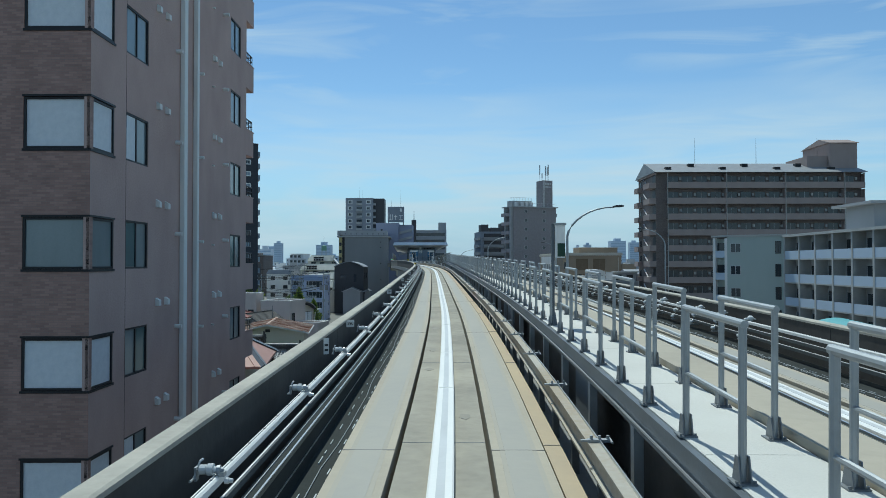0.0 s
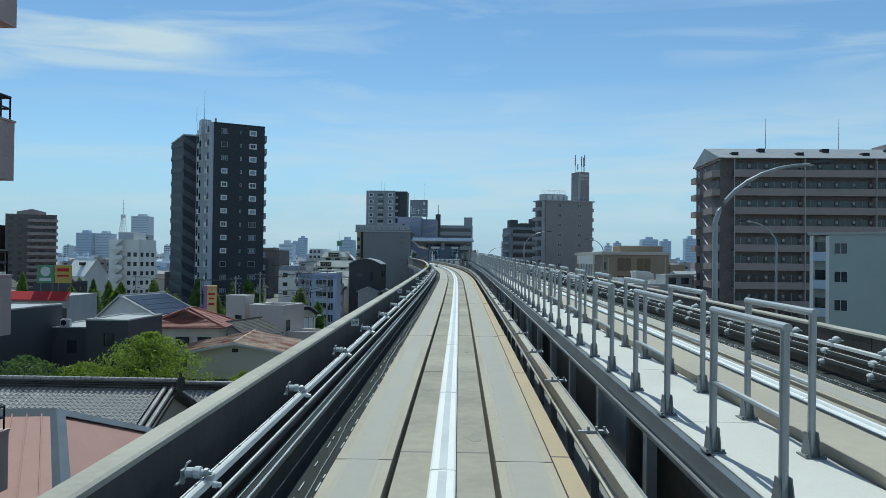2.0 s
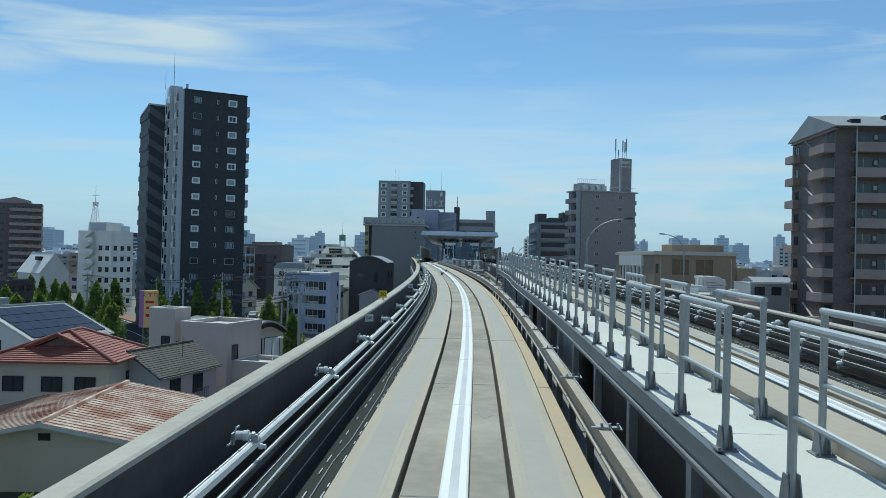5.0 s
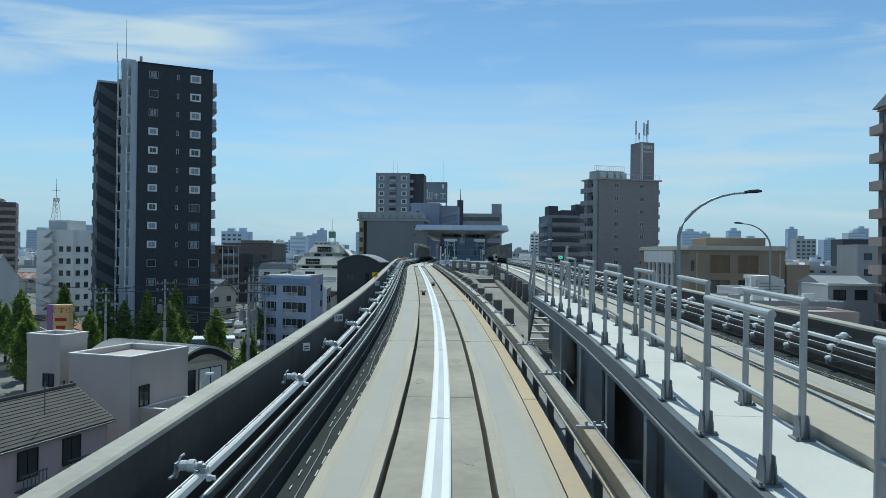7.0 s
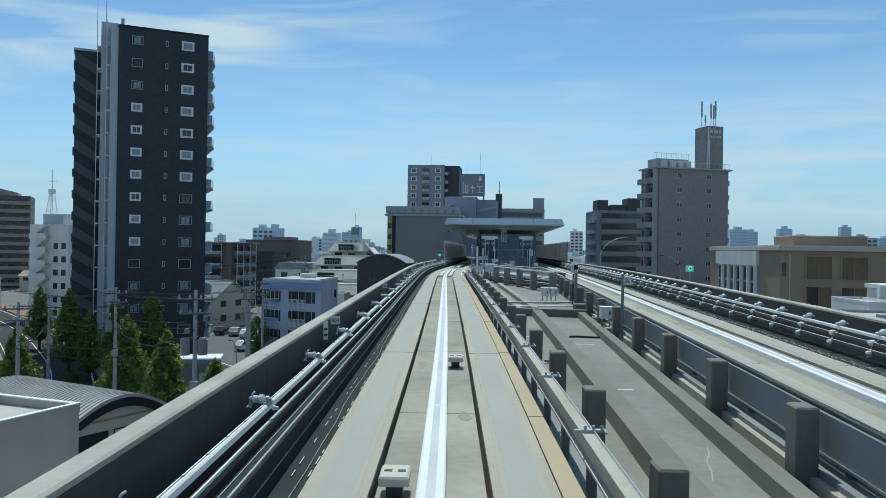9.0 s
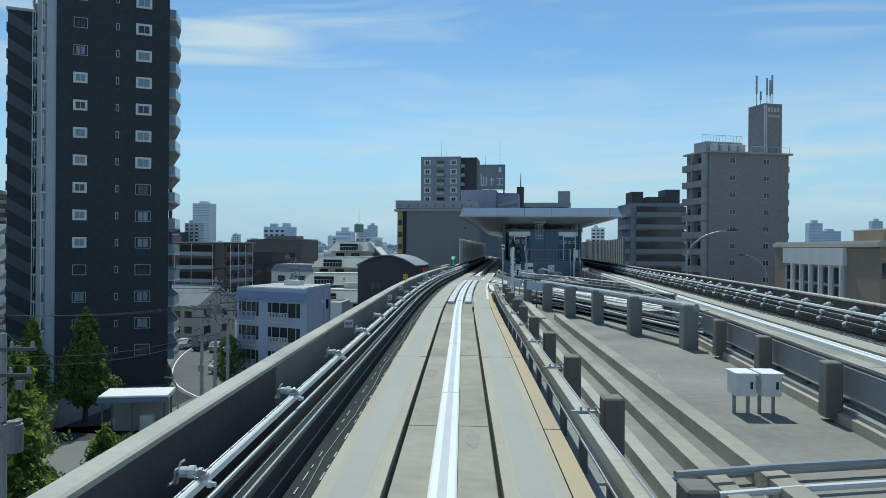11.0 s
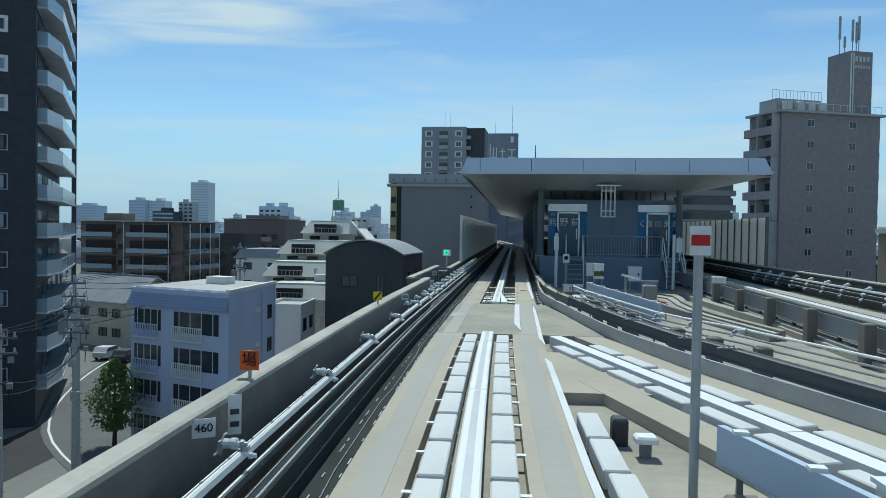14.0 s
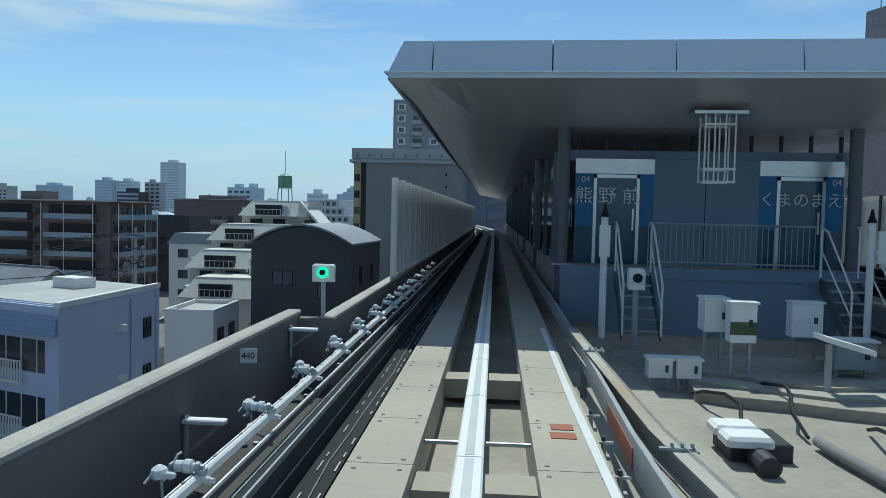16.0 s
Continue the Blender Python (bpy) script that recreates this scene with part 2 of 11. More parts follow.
TOWER_GREY = mat("pale_grey_panel", (0.52, 0.55, 0.59), (0.45, 0.48, 0.52), rough=0.6, scale=0.5, bump=0.05)
TOWER_BAND = mat("grey_corridor_band", (0.115, 0.126, 0.142), (0.092, 0.101, 0.114), rough=0.7, scale=0.5, bump=0.05)
LILAC = mat("lilac_render", (0.56, 0.60, 0.74), (0.48, 0.52, 0.66), rough=0.8, scale=0.4, fine=15, bump=0.1, streak=3)
LILAC_ROOF = mat("blue_roof_band", (0.36, 0.42, 0.58), (0.31, 0.37, 0.52), rough=0.6, bump=0.1)
CHARCOAL = mat("charcoal_siding", (0.085, 0.085, 0.09), (0.07, 0.071, 0.076), rough=0.6, scale=0.5, fine=8, bump=0.1, streak=4)
CREAM = mat("cream_render", (0.70, 0.69, 0.61), (0.58, 0.57, 0.50), rough=0.85, scale=0.5, fine=12, bump=0.15, streak=4)
BEIGE = mat("beige_render", (0.60, 0.56, 0.48), (0.50, 0.465, 0.40), rough=0.85, scale=0.4, fine=12, bump=0.15, streak=3)
WHITE_WALL = mat("white_render", (0.80, 0.79, 0.76), (0.68, 0.67, 0.645), rough=0.85, scale=0.5, fine=14, bump=0.12, streak=4)
GREY_WALL = mat("grey_render", (0.43, 0.435, 0.44), (0.35, 0.355, 0.36), rough=0.85, scale=0.4, fine=12, bump=0.12, streak=3)
GREY_BLANK = mat("blank_grey_cladding", (0.27, 0.275, 0.28), (0.23, 0.235, 0.24), rough=0.7, scale=0.25, fine=6, bump=0.08, streak=4)
OCHRE = mat("ochre_panel", (0.50, 0.43, 0.22), (0.42, 0.36, 0.19), rough=0.8, scale=0.5, bump=0.1)
MAUVE = brick_mat("mauve_wall_tile", (0.335, 0.31, 0.315), (0.315, 0.29, 0.295), (0.30, 0.28, 0.285), 0.25, 0.07)
BROWN_APT = brick_mat("dark_brown_tile", (0.215, 0.18, 0.165), (0.175, 0.145, 0.135), (0.12, 0.105, 0.1), 0.25, 0.07)
BALCONY_MAUVE = mat("pale_mauve_balcony", (0.40, 0.355, 0.36), (0.34, 0.30, 0.305), rough=0.8, scale=0.6, bump=0.1, streak=2)
BROWN_LIGHT = mat("taupe_balcony", (0.37, 0.305, 0.28), (0.31, 0.255, 0.235), rough=0.8, scale=0.6, bump=0.1, streak=2)
ROOF_GREY = mat("grey_metal_roof", (0.32, 0.33, 0.34), (0.25, 0.26, 0.27), rough=0.5, scale=0.5, bump=0.1)
ROOF_FLAT = mat("flat_roof_coating", (0.50, 0.50, 0.48), (0.36, 0.36, 0.35), rough=0.85, scale=0.4, fine=5, bump=0.15)
TAN = mat("tan_stone_cladding", (0.37, 0.295, 0.215), (0.31, 0.25, 0.185), rough=0.75, scale=0.4, fine=10, bump=0.1)
TAN_DARK = mat("tan_recess", (0.22, 0.165, 0.11), rough=0.8)
KAWARA = mat("grey_roof_tile", (0.44, 0.43, 0.41), (0.23, 0.225, 0.22), rough=0.42, scale=2.0, fine=14, bump=0.1, contrast=1.4)
RED_TILE = mat("red_roof_tile", (0.33, 0.125, 0.095), (0.20, 0.075, 0.062), rough=0.55, scale=1.2, fine=10)
RUST_ROOF = mat("rusty_painted_roof", (0.55, 0.44, 0.36), (0.27, 0.13, 0.085), rough=0.7, scale=0.55, fine=5, bump=0.2, contrast=2.2)
BROWN_ROOF = mat("brown_sheet_roof", (0.23, 0.16, 0.14), (0.17, 0.12, 0.11), rough=0.65, scale=0.5, fine=7, bump=0.15)
PINK_ROOF = mat("pink_sheet_roof", (0.42, 0.25, 0.21), (0.35, 0.21, 0.18), rough=0.6, scale=0.6, fine=8)
PINK_WALL = mat("pale_pink_wall", (0.52, 0.43, 0.45), (0.42, 0.36, 0.38), rough=0.85, scale=0.5, streak=3)
SLATE = mat("dark_slate_roof", (0.085, 0.08, 0.075), (0.055, 0.052, 0.05), rough=0.7, scale=1.0, fine=12)
SOLAR = mat("solar_panel", (0.025, 0.03, 0.05), (0.035, 0.04, 0.06), rough=0.15, scale=3, bump=0.0)
BARK = mat("bark", (0.10, 0.075, 0.055), (0.06, 0.048, 0.038), rough=0.95, scale=8, bump=0.6, streak=4)
LEAF = mat("leaf", (0.18, 0.26, 0.075), (0.075, 0.125, 0.04), rough=0.55, scale=1.2, fine=5, bump=0.0, contrast=1.5)
LEAF_BRIGHT = mat("leaf_bright", (0.33, 0.40, 0.065), (0.19, 0.28, 0.045), rough=0.55, scale=1.2, fine=5, bump=0.0, contrast=1.5)


def see_through_leaf(m, share):
    """Lets part of the light through the leaf blade."""
    t = m.node_tree
    p = t.nodes["Principled BSDF"]
    tr, mx = t.nodes.new("ShaderNodeBsdfTranslucent"), t.nodes.new("ShaderNodeMixShader")
    mx.inputs[0].default_value = share
    t.links.new(p.inputs["Base Color"].links[0].from_socket, tr.inputs["Color"])
    t.links.new(p.outputs[0], mx.inputs[1])
    t.links.new(tr.outputs[0], mx.inputs[2])
    t.links.new(mx.outputs[0], t.nodes["Material Output"].inputs["Surface"])


HOUSE_BEIGE = mat("beige_grey_render", (0.55, 0.50, 0.47), (0.47, 0.43, 0.405), rough=0.88, scale=0.6, fine=14, bump=0.15, streak=3)
BARRIER_PANEL = mat("milky_barrier_panel", (0.86, 0.85, 0.80), (0.77, 0.76, 0.72), rough=0.5, scale=0.5, bump=0.02)
see_through_leaf(BARRIER_PANEL, 0.65)
BARRIER_GREY = mat("pale_grey_barrier_sheet", (0.80, 0.81, 0.80), (0.70, 0.71, 0.71), rough=0.5, scale=0.6, bump=0.03, streak=4)
see_through_leaf(BARRIER_GREY, 0.62)
see_through_leaf(LEAF, 0.4)
see_through_leaf(LEAF_BRIGHT, 0.5)
FASCIA = mat("silver_blue_cladding", (0.60, 0.68, 0.80), (0.55, 0.63, 0.75), rough=0.38, metal=0.0, scale=0.3, bump=0.01)
SOFFIT = mat("soffit_panel", (0.76, 0.76, 0.76), (0.70, 0.70, 0.70), rough=0.3, metal=0.45, scale=0.3, bump=0.01)
NAVY = mat("navy_sign_panel", (0.035, 0.18, 0.40), (0.03, 0.155, 0.35), rough=0.25, bump=0.0)
STEEL_NAVY = mat("slate_blue_door", (0.19, 0.255, 0.345), (0.16, 0.215, 0.295), rough=0.4, scale=0.6, bump=0.03)
YELLOW = mat("yellow_plate", (0.72, 0.55, 0.02), (0.62, 0.47, 0.02), rough=0.5)
ORANGE = mat("orange_plate", (0.70, 0.13, 0.03), rough=0.5)
RUST_PLATE = mat("faded_orange_primer", (0.40, 0.14, 0.075), (0.26, 0.12, 0.085), rough=0.7, scale=3)
RUST_TOP = mat("rust_brown_beam_top", (0.27, 0.19, 0.135), (0.17, 0.115, 0.085), rough=0.75, scale=1.5, fine=14, bump=0.2, contrast=1.4)
BEAM_GREY = mat("dull_grey_guide_beam", (0.20, 0.205, 0.20), (0.13, 0.135, 0.13), rough=0.6, metal=0.1, scale=0.8, fine=12, bump=0.15)
LILAC_GREY = mat("dull_lilac_render", (0.34, 0.36, 0.46), (0.29, 0.31, 0.40), rough=0.8, scale=0.4, fine=15, bump=0.1, streak=3)
FLATS_GREY = mat("blue_grey_tile_front", (0.33, 0.345, 0.375), (0.285, 0.30, 0.325), rough=0.75, scale=0.4, fine=10, bump=0.08, streak=2)
SLATE_BLOCK = mat("blue_grey_block_render", (0.26, 0.285, 0.325), (0.22, 0.24, 0.275), rough=0.8, scale=0.4, fine=12, bump=0.1, streak=3)
PLATE_PALE = mat("pale_plate_coating", (0.66, 0.66, 0.65), (0.55, 0.55, 0.54), rough=0.8, scale=0.8, fine=9, bump=0.1)
BLACK = mat("black_paint", (0.015, 0.015, 0.016), rough=0.5)
RED = mat("red_paint", (0.45, 0.03, 0.03), rough=0.5)
PORCELAIN = mat("white_insulator", (0.70, 0.72, 0.72), (0.58, 0.6, 0.6), rough=0.25, bump=0.02)
# far walls: distance haze put into the colour; the blue also serves balcony panels
HAZE_PANEL_BLUE = mat("far_blue_grey_wall", (0.50, 0.58, 0.68), (0.44, 0.52, 0.62), rough=0.8, scale=0.1, bump=0.0)
HAZE_GREY = mat("far_grey_wall", (0.64, 0.68, 0.72), (0.56, 0.60, 0.65), rough=0.8, scale=0.1, bump=0.0)


def glow(name, c, s):
    m = bpy.data.materials.new(name)
    m.use_nodes = True
    p = m.node_tree.nodes["Principled BSDF"]
    p.inputs["Base Color"].default_value = (*c, 1)
    p.inputs["Emission Color"].default_value, p.inputs["Emission Strength"].default_value = (*c, 1), s
    return m


GREEN_LAMP = glow("green_signal_lens", (0.05, 0.9, 0.3), 2.0)


# ---------------------------------------------------------------- mesh tools
class Geo:
    """Collects faces; every method takes metres in the mesh's own space."""

    def __init__(self):
        self.v, self.f, self.mi, self.cur = [], [], [], 0

    def face(self, *pts):
        n = len(self.v)
        self.v += [tuple(p) for p in pts]
        self.f.append(tuple(range(n, n + len(pts))))
        self.mi.append(self.cur)

    def box(self, x0, x1, y0, y1, z0, z1, m=None, cut=0.0):
        """A box; cut takes a narrow chamfer off its upright and top edges."""
        if cut:
            c = cut
            ring = [(x0 + c, y0), (x1 - c, y0), (x1, y0 + c), (x1, y1 - c), (x1 - c, y1), (x0 + c, y1), (x0, y1 - c), (x0, y0 + c)]
            top = [(min(max(x, x0 + c), x1 - c), min(max(y, y0 + c), y1 - c)) for x, y in ring]
            rows = [[(x, y, z0) for x, y in ring], [(x, y, z1 - c) for x, y in ring], [(x, y, z1) for x, y in top]]
            self.loft(rows, m)
            return
        p = [Vector((x, y, z)) for z in (z0, z1) for x, y in ((x0, y0), (x1, y0), (x1, y1), (x0, y1))]
        if m is not None:
            p = [m @ q for q in p]
        n = len(self.v)
        self.v += [tuple(q) for q in p]
        for f in ((3, 2, 1, 0), (4, 5, 6, 7), (0, 1, 5, 4), (1, 2, 6, 5), (2, 3, 7, 6), (3, 0, 4, 7)):
            self.f.append(tuple(n + i for i in f))
            self.mi.append(self.cur)

    def loft(self, rows, m=None, caps=True):
        """Skin over rings of equal length."""
        k, n = len(rows[0]), len(self.v)
        for r in rows:
            self.v += [tuple(m @ Vector(p)) if m is not None else tuple(p) for p in r]
        for a in range(len(rows) - 1):
            for b in range(k):
                c = (b + 1) % k
                self.f.append((n + a * k + b, n + a * k + c, n + a * k + k + c, n + a * k + k + b))
                self.mi.append(self.cur)
        if caps:
            self.f.append(tuple(n + b for b in reversed(range(k))))
            self.f.append(tuple(n + (len(rows) - 1) * k + b for b in range(k)))
            self.mi += [self.cur] * 2

    def tube(self, pts, r, n=8, r2=None):
        """A round bar along a line of points, tapering from r to r2."""
        pts = [Vector(p) for p in pts]
        rows = []
        for i, p in enumerate(pts):
            d = (pts[min(i + 1, len(pts) - 1)] - pts[max(i - 1, 0)]).normalized()
            s = d.cross(Vector((0, 0, 1)) if abs(d.z) < 0.9 else Vector((1, 0, 0))).normalized()
            t = s.cross(d)
            q = r + ((r2 if r2 is not None else r) - r) * i / max(len(pts) - 1, 1)
            rows.append([p + q * (math.cos(a) * s + math.sin(a) * t) for a in (2 * math.pi * j / n for j in range(n))])
        self.loft(rows)

    def prism(self, poly, z0, z1):
        """An upright prism on a polygon of (x, y)."""
        self.loft([[(x, y, z0) for x, y in poly], [(x, y, z1) for x, y in poly]])

    def wall(self, o, u, width, z0, z1, holes, thick):
        """A wall from o along u with real openings: holes of (a0, a1, z0, z1). Its outer side looks to the right of u."""
        o, u = Vector((*o, 0)), Vector((*u, 0)).normalized()
        inn = Vector((-u.y, u.x, 0)) * thick
        cu = sorted({0.0, width, *[a for h in holes for a in h[:2]]})
        cz = sorted({z0, z1, *[c for h in holes for c in h[2:]]})
        at = lambda a, z, d=0: o + u * a + inn * d + Vector((0, 0, z))
        for a, b in zip(cu, cu[1:]):
            for c, d in zip(cz, cz[1:]):
                if any(h[0] < (a + b) / 2 < h[1] and h[2] < (c + d) / 2 < h[3] for h in holes):
                    continue
                self.face(at(a, c), at(b, c), at(b, d), at(a, d))
        for a, b, c, d in holes:
            self.face(at(a, c), at(a, d), at(a, d, 1), at(a, c, 1))
            self.face(at(b, d), at(b, c), at(b, c, 1), at(b, d, 1))
            self.face(at(a, d), at(b, d), at(b, d, 1), at(a, d, 1))
            self.face(at(b, c), at(a, c), at(a, c, 1), at(b, c, 1))
        self.face(at(0, z0, 1), at(0, z1, 1), at(width, z1, 1), at(width, z0, 1)) if not holes else None

    def mesh(self, name, *materials):
        me = bpy.data.meshes.new(name)
        me.from_pydata(self.v, [], self.f)
        for m in materials:
            me.materials.append(m)
        if any(self.mi):
            me.polygons.foreach_set("material_index", self.mi)
        me.update()
        return me


def thing(name, at=(0, 0, 0), turn=0.0, label="", category="", group="", kind=""):
    ob = new(name)
    ob.empty_display_size = 0.2
    ob.matrix_basis = pose(*at, 0, 0, turn)
    return tagged(ob, label, category, group, kind)


def part(name, geo, material, parent, label="", m=None, kind=""):
    """Links a Geo or a ready mesh as one mesh object under a thing or a part."""
    me = geo.mesh(name, *(material if isinstance(material, (list, tuple)) else (material,))) if isinstance(geo, Geo) else geo
    ob = new(name, me)
    ob.parent = parent
    if m is not None:
        ob.matrix_basis = m
    return tagged(ob, label, kind=kind)


def solid(name, geo, material, label="", category="", kind="", group=""):
    ob = new(name, geo.mesh(name, *(material if isinstance(material, (list, tuple)) else (material,))))
    return tagged(ob, label, category, group, kind)


MESHES = {}


def shared(key, make):
    if key not in MESHES:
        MESHES[key] = make()
    return MESHES[key]


def text(body, size, material, parent, m, name="lettering", label="", flat=0.003):
    cu = bpy.data.curves.new(name, "FONT")
    cu.body, cu.size, cu.align_x, cu.align_y, cu.extrude = body, size, "CENTER", "CENTER", flat
    cu.materials.append(material)
    ob = new(name, cu)
    ob.parent = parent
    ob.matrix_basis = m
    return tagged(ob, label)


# ---------------------------------------------------------------- the two guideways
OURS = [(-60, -1.3, 10.4), (-40, -0.85, 10.95), (-4.3, -0.20, 12.0), (5.6, -0.045, 12.27), (15.8, -0.03, 12.49), (25.9, -0.16, 12.66), (51.5, -0.57, 13.05),
        (61.8, -0.79, 13.23), (72.1, -1.225, 13.41), (77.3, -1.57, 13.50), (82.4, -1.99, 13.59), (87.5, -2.48, 13.67), (92.4, -3.0, 13.74), (97.3, -3.54, 13.80),
        (121, -6.26, 13.98), (129.8, -7.26, 14.0), (138.7, -8.1, 13.99), (147.6, -8.75, 13.96), (152, -9.0, 13.94), (170, -9.94, 13.92), (200, -11.5, 13.92),
        (235, -13.6, 13.9), (280, -19.5, 13.9)]
OTHER = [(-60, 3.1), (-40, 3.6), (0, 4.35), (20, 4.35), (50, 3.95), (70, 3.25), (90, 2.15), (110, 1.2), (132, 0.3), (150, -0.3), (168, -0.95), (200, -2.55), (235, -5.5), (280, -12.5)]


def curve(rows, k):
    ys, vs = np.array([r[0] for r in rows], float), np.array([r[k] for r in rows], float)
    d = np.gradient(vs, ys)

    def at(y):
        i = int(np.clip(np.searchsorted(ys, y) - 1, 0, len(ys) - 2))
        h = ys[i + 1] - ys[i]
        t = (y - ys[i]) / h
        return float((2 * t**3 - 3 * t**2 + 1) * vs[i] + (t**3 - 2 * t**2 + t) * h * d[i] + (3 * t**2 - 2 * t**3) * vs[i + 1] + (t**3 - t**2) * h * d[i + 1])

    return at


OX, TZ, RX = curve(OURS, 1), curve(OURS, 2), curve(OTHER, 1)


def on(y, lat, dz, cx=None):
    """A point beside a track: lat to the right of its centre, dz over its running surface."""
    cx = cx or OX
    h = (cx(y + 0.5) - cx(y - 0.5))
    k = 1 / math.hypot(1, h)
    return Vector((cx(y) + lat * k, y - lat * h * k, TZ(y) + dz))


def along(y, lat, dz, cx=None):
    """The pose of a thing beside a track, its y axis along the track."""
    cx = cx or OX
    p = on(y, lat, dz, cx)
    return Matrix.Translation(p) @ pose(0, 0, 0, math.degrees(TZ(y + 0.5) - TZ(y - 0.5)), 0, -math.degrees(math.atan(cx(y + 0.5) - cx(y - 0.5))))


def sweep(geo, profile, y0, y1, step=2.0, cx=None):
    """Draws a closed profile of (lat, dz) along a track."""
    n = max(1, int(round((y1 - y0) / step)))
    geo.loft([[on(y0 + (y1 - y0) * i / n, a, b, cx) for a, b in profile] for i in range(n + 1)])


def rect(a0, a1, b0, b1):
    return [(a0, b0), (a1, b0), (a1, b1), (a0, b1)]

# ---------------------------------------------------------------- ground
g = Geo()
g.face((-3500, -1500, 0), (3500, -1500, 0), (3500, 4800, 0), (-3500, 4800, 0))
solid("ground", g, GROUND, "grey-brown town ground reaching the horizon", "ground", "structure")
g = Geo()
n = 60
for i in range(n):
    a, b = -60 + i * 6, -54 + i * 6
    g.face(*[(OX(min(y, 279)) + 2.2 + s, y, 0.012) for y, s in ((a, -11), (a, 11), (b, 11), (b, -11))])
solid("road", g, ASPHALT, "asphalt avenue beneath the viaduct", "road", "structure")
g = Geo()
for q in ([(-75, 150), (-28, 168), (-30, 172), (-77, 156)], [(-46, 165), (-40, 165), (-46, 262), (-52, 262)]):
    g.face(*[(x, y, 0.02) for x, y in q])
solid("side_street", g, ASPHALT, "narrow asphalt side street between the blocks", "road", "structure")


# ---------------------------------------------------------------- guideway
def guideway(name, cx, y0, y1, mirror, label):
    """One concrete guideway: girder, slab, running strips with tyre bands, recessed centre."""
    s = -1 if mirror else 1
    P = lambda pts: [(s * a, b) for a, b in pts]
    top = thing(name, label=label, category="guideway", kind="structure")
    g = Geo()
    sweep(g, P([(-2.0, -0.30), (-2.0, -0.75), (-1.0, -1.1), (-0.9, -2.3), (0.9, -2.3), (1.0, -1.1), (1.5, -0.75), (1.5, -0.30)]), y0, y1, 4, cx)
    part("girder", g, CONC_GREY, top)
    g = Geo()
    sweep(g, P(rect(-0.41, 0.41, -0.3, -0.035)), y0, y1, 3, cx)
    part("centre_slab", g, CONC_STAIN, top, "stained concrete centre slab")
    for side, o in ((-1, 0.95), (1, 0.95)):
        g = Geo()
        sweep(g, P([(side * 0.455, -0.3), (side * 0.455, 0.0), (side * o, 0.0), (side * o, -0.3)]), y0, y1, 3, cx)
        part("running_strip", g, CONC, top, "concrete running strip")
        g = Geo()
        sweep(g, P(rect(side * 0.53, side * 0.875, -0.02, 0.002)), y0, y1, 3, cx)
        part("tyre_margin", g, CONC_MID, top, "faintly worn margin of the tyre band")
        g = Geo()
        sweep(g, P(rect(side * 0.575, side * 0.83, -0.02, 0.004)), y0, y1, 3, cx)
        part("tyre_band", g, CONC_TYRE, top, "greyer band polished by tyres")
    g = Geo()
    sweep(g, P(rect(0.965, 1.13, -0.3, -0.006)), y0, y1, 3, cx)
    part("edge_strip", g, CONC_EDGE, top, "ochre concrete edge strip")
    # open joints across the strips and the edge
    g = Geo()
    y, k = max(y0, -20) + 3.4, 0
    while y < min(y1, 160):
        for a, b in ((-0.95, -0.455), (0.455, 0.95)):
            if k % 2 == 0:
                sweep(g, P(rect(a, b, 0.0, 0.0055)), y, y + 0.009, 1, cx)
        sweep(g, P(rect(-0.41, 0.41, -0.035, -0.032)), y + 0.4, y + 0.42, 1, cx)
        sweep(g, P(rect(0.965, 1.13, -0.006, -0.001)), y + 0.2, y + 0.213, 1, cx)
        y, k = y + 4.85 + 0.3 * math.sin(k * 2.1), k + 1
    part("joint", g, CONC_GREY, top, "narrow dark joints across the concrete", kind="stuff")
    # covers over the centre cable duct, one after another
    y, k = y0, 0
    span = (3.3, 4.7, 4.0, 4.4)
    while y < y1 - 1:
        e = min(y + span[k % 4], y1)
        g = Geo()
        sweep(g, [(-0.105, -0.035), (-0.105, 0.05), (-0.09, 0.06), (0.09, 0.06), (0.105, 0.05), (0.105, -0.035)], y, e - 0.02, 1.5, cx)
        g.cur = 1
        sweep(g, rect(-0.035, 0.035, 0.05, 0.063), y + 0.03, e - 0.05, 1.5, cx)
        c = part("duct_cover", g, (WHITE_STEEL, FRAME_WHITE), top, "white steel duct cover")
        y, k = e, k + 1
    return top


guideway("guideway_near", OX, -60, 131.0, False, "concrete guideway with two running strips and a white centre duct")
guideway("guideway_far", RX, -60, 279, True, "parallel concrete guideway with a white centre duct")
STAIN = mat("damp_stain_on_concrete", (0.27, 0.255, 0.215), (0.33, 0.31, 0.26), rough=0.8, scale=2.5, fine=12, bump=0.15)
rs = random.Random(8)
for k in range(46):
    y, side = 4.0 + 2.75 * k + rs.random() * 1.5, rs.choice((-1, 1))
    c, r = side * rs.uniform(0.22, 0.31), rs.uniform(0.05, 0.10)
    l = r * rs.uniform(1.6, 5.0)
    n = 14
    ring = [(y + l * math.cos(2 * math.pi * j / n) * rs.uniform(0.65, 1.1), max(0.125, min(0.40, abs(c) + r * math.sin(2 * math.pi * j / n) * rs.uniform(0.6, 1.15))) * side) for j in range(n)]
    if y > 129:
        continue
    g = Geo()
    g.loft([[on(q, b, -0.0345) for q, b in ring], [on(q, b, -0.0325) for q, b in ring]])
    solid("damp_stain", g, STAIN, "dark damp stain on the centre slab", "stain", group="stains on the centre slab")


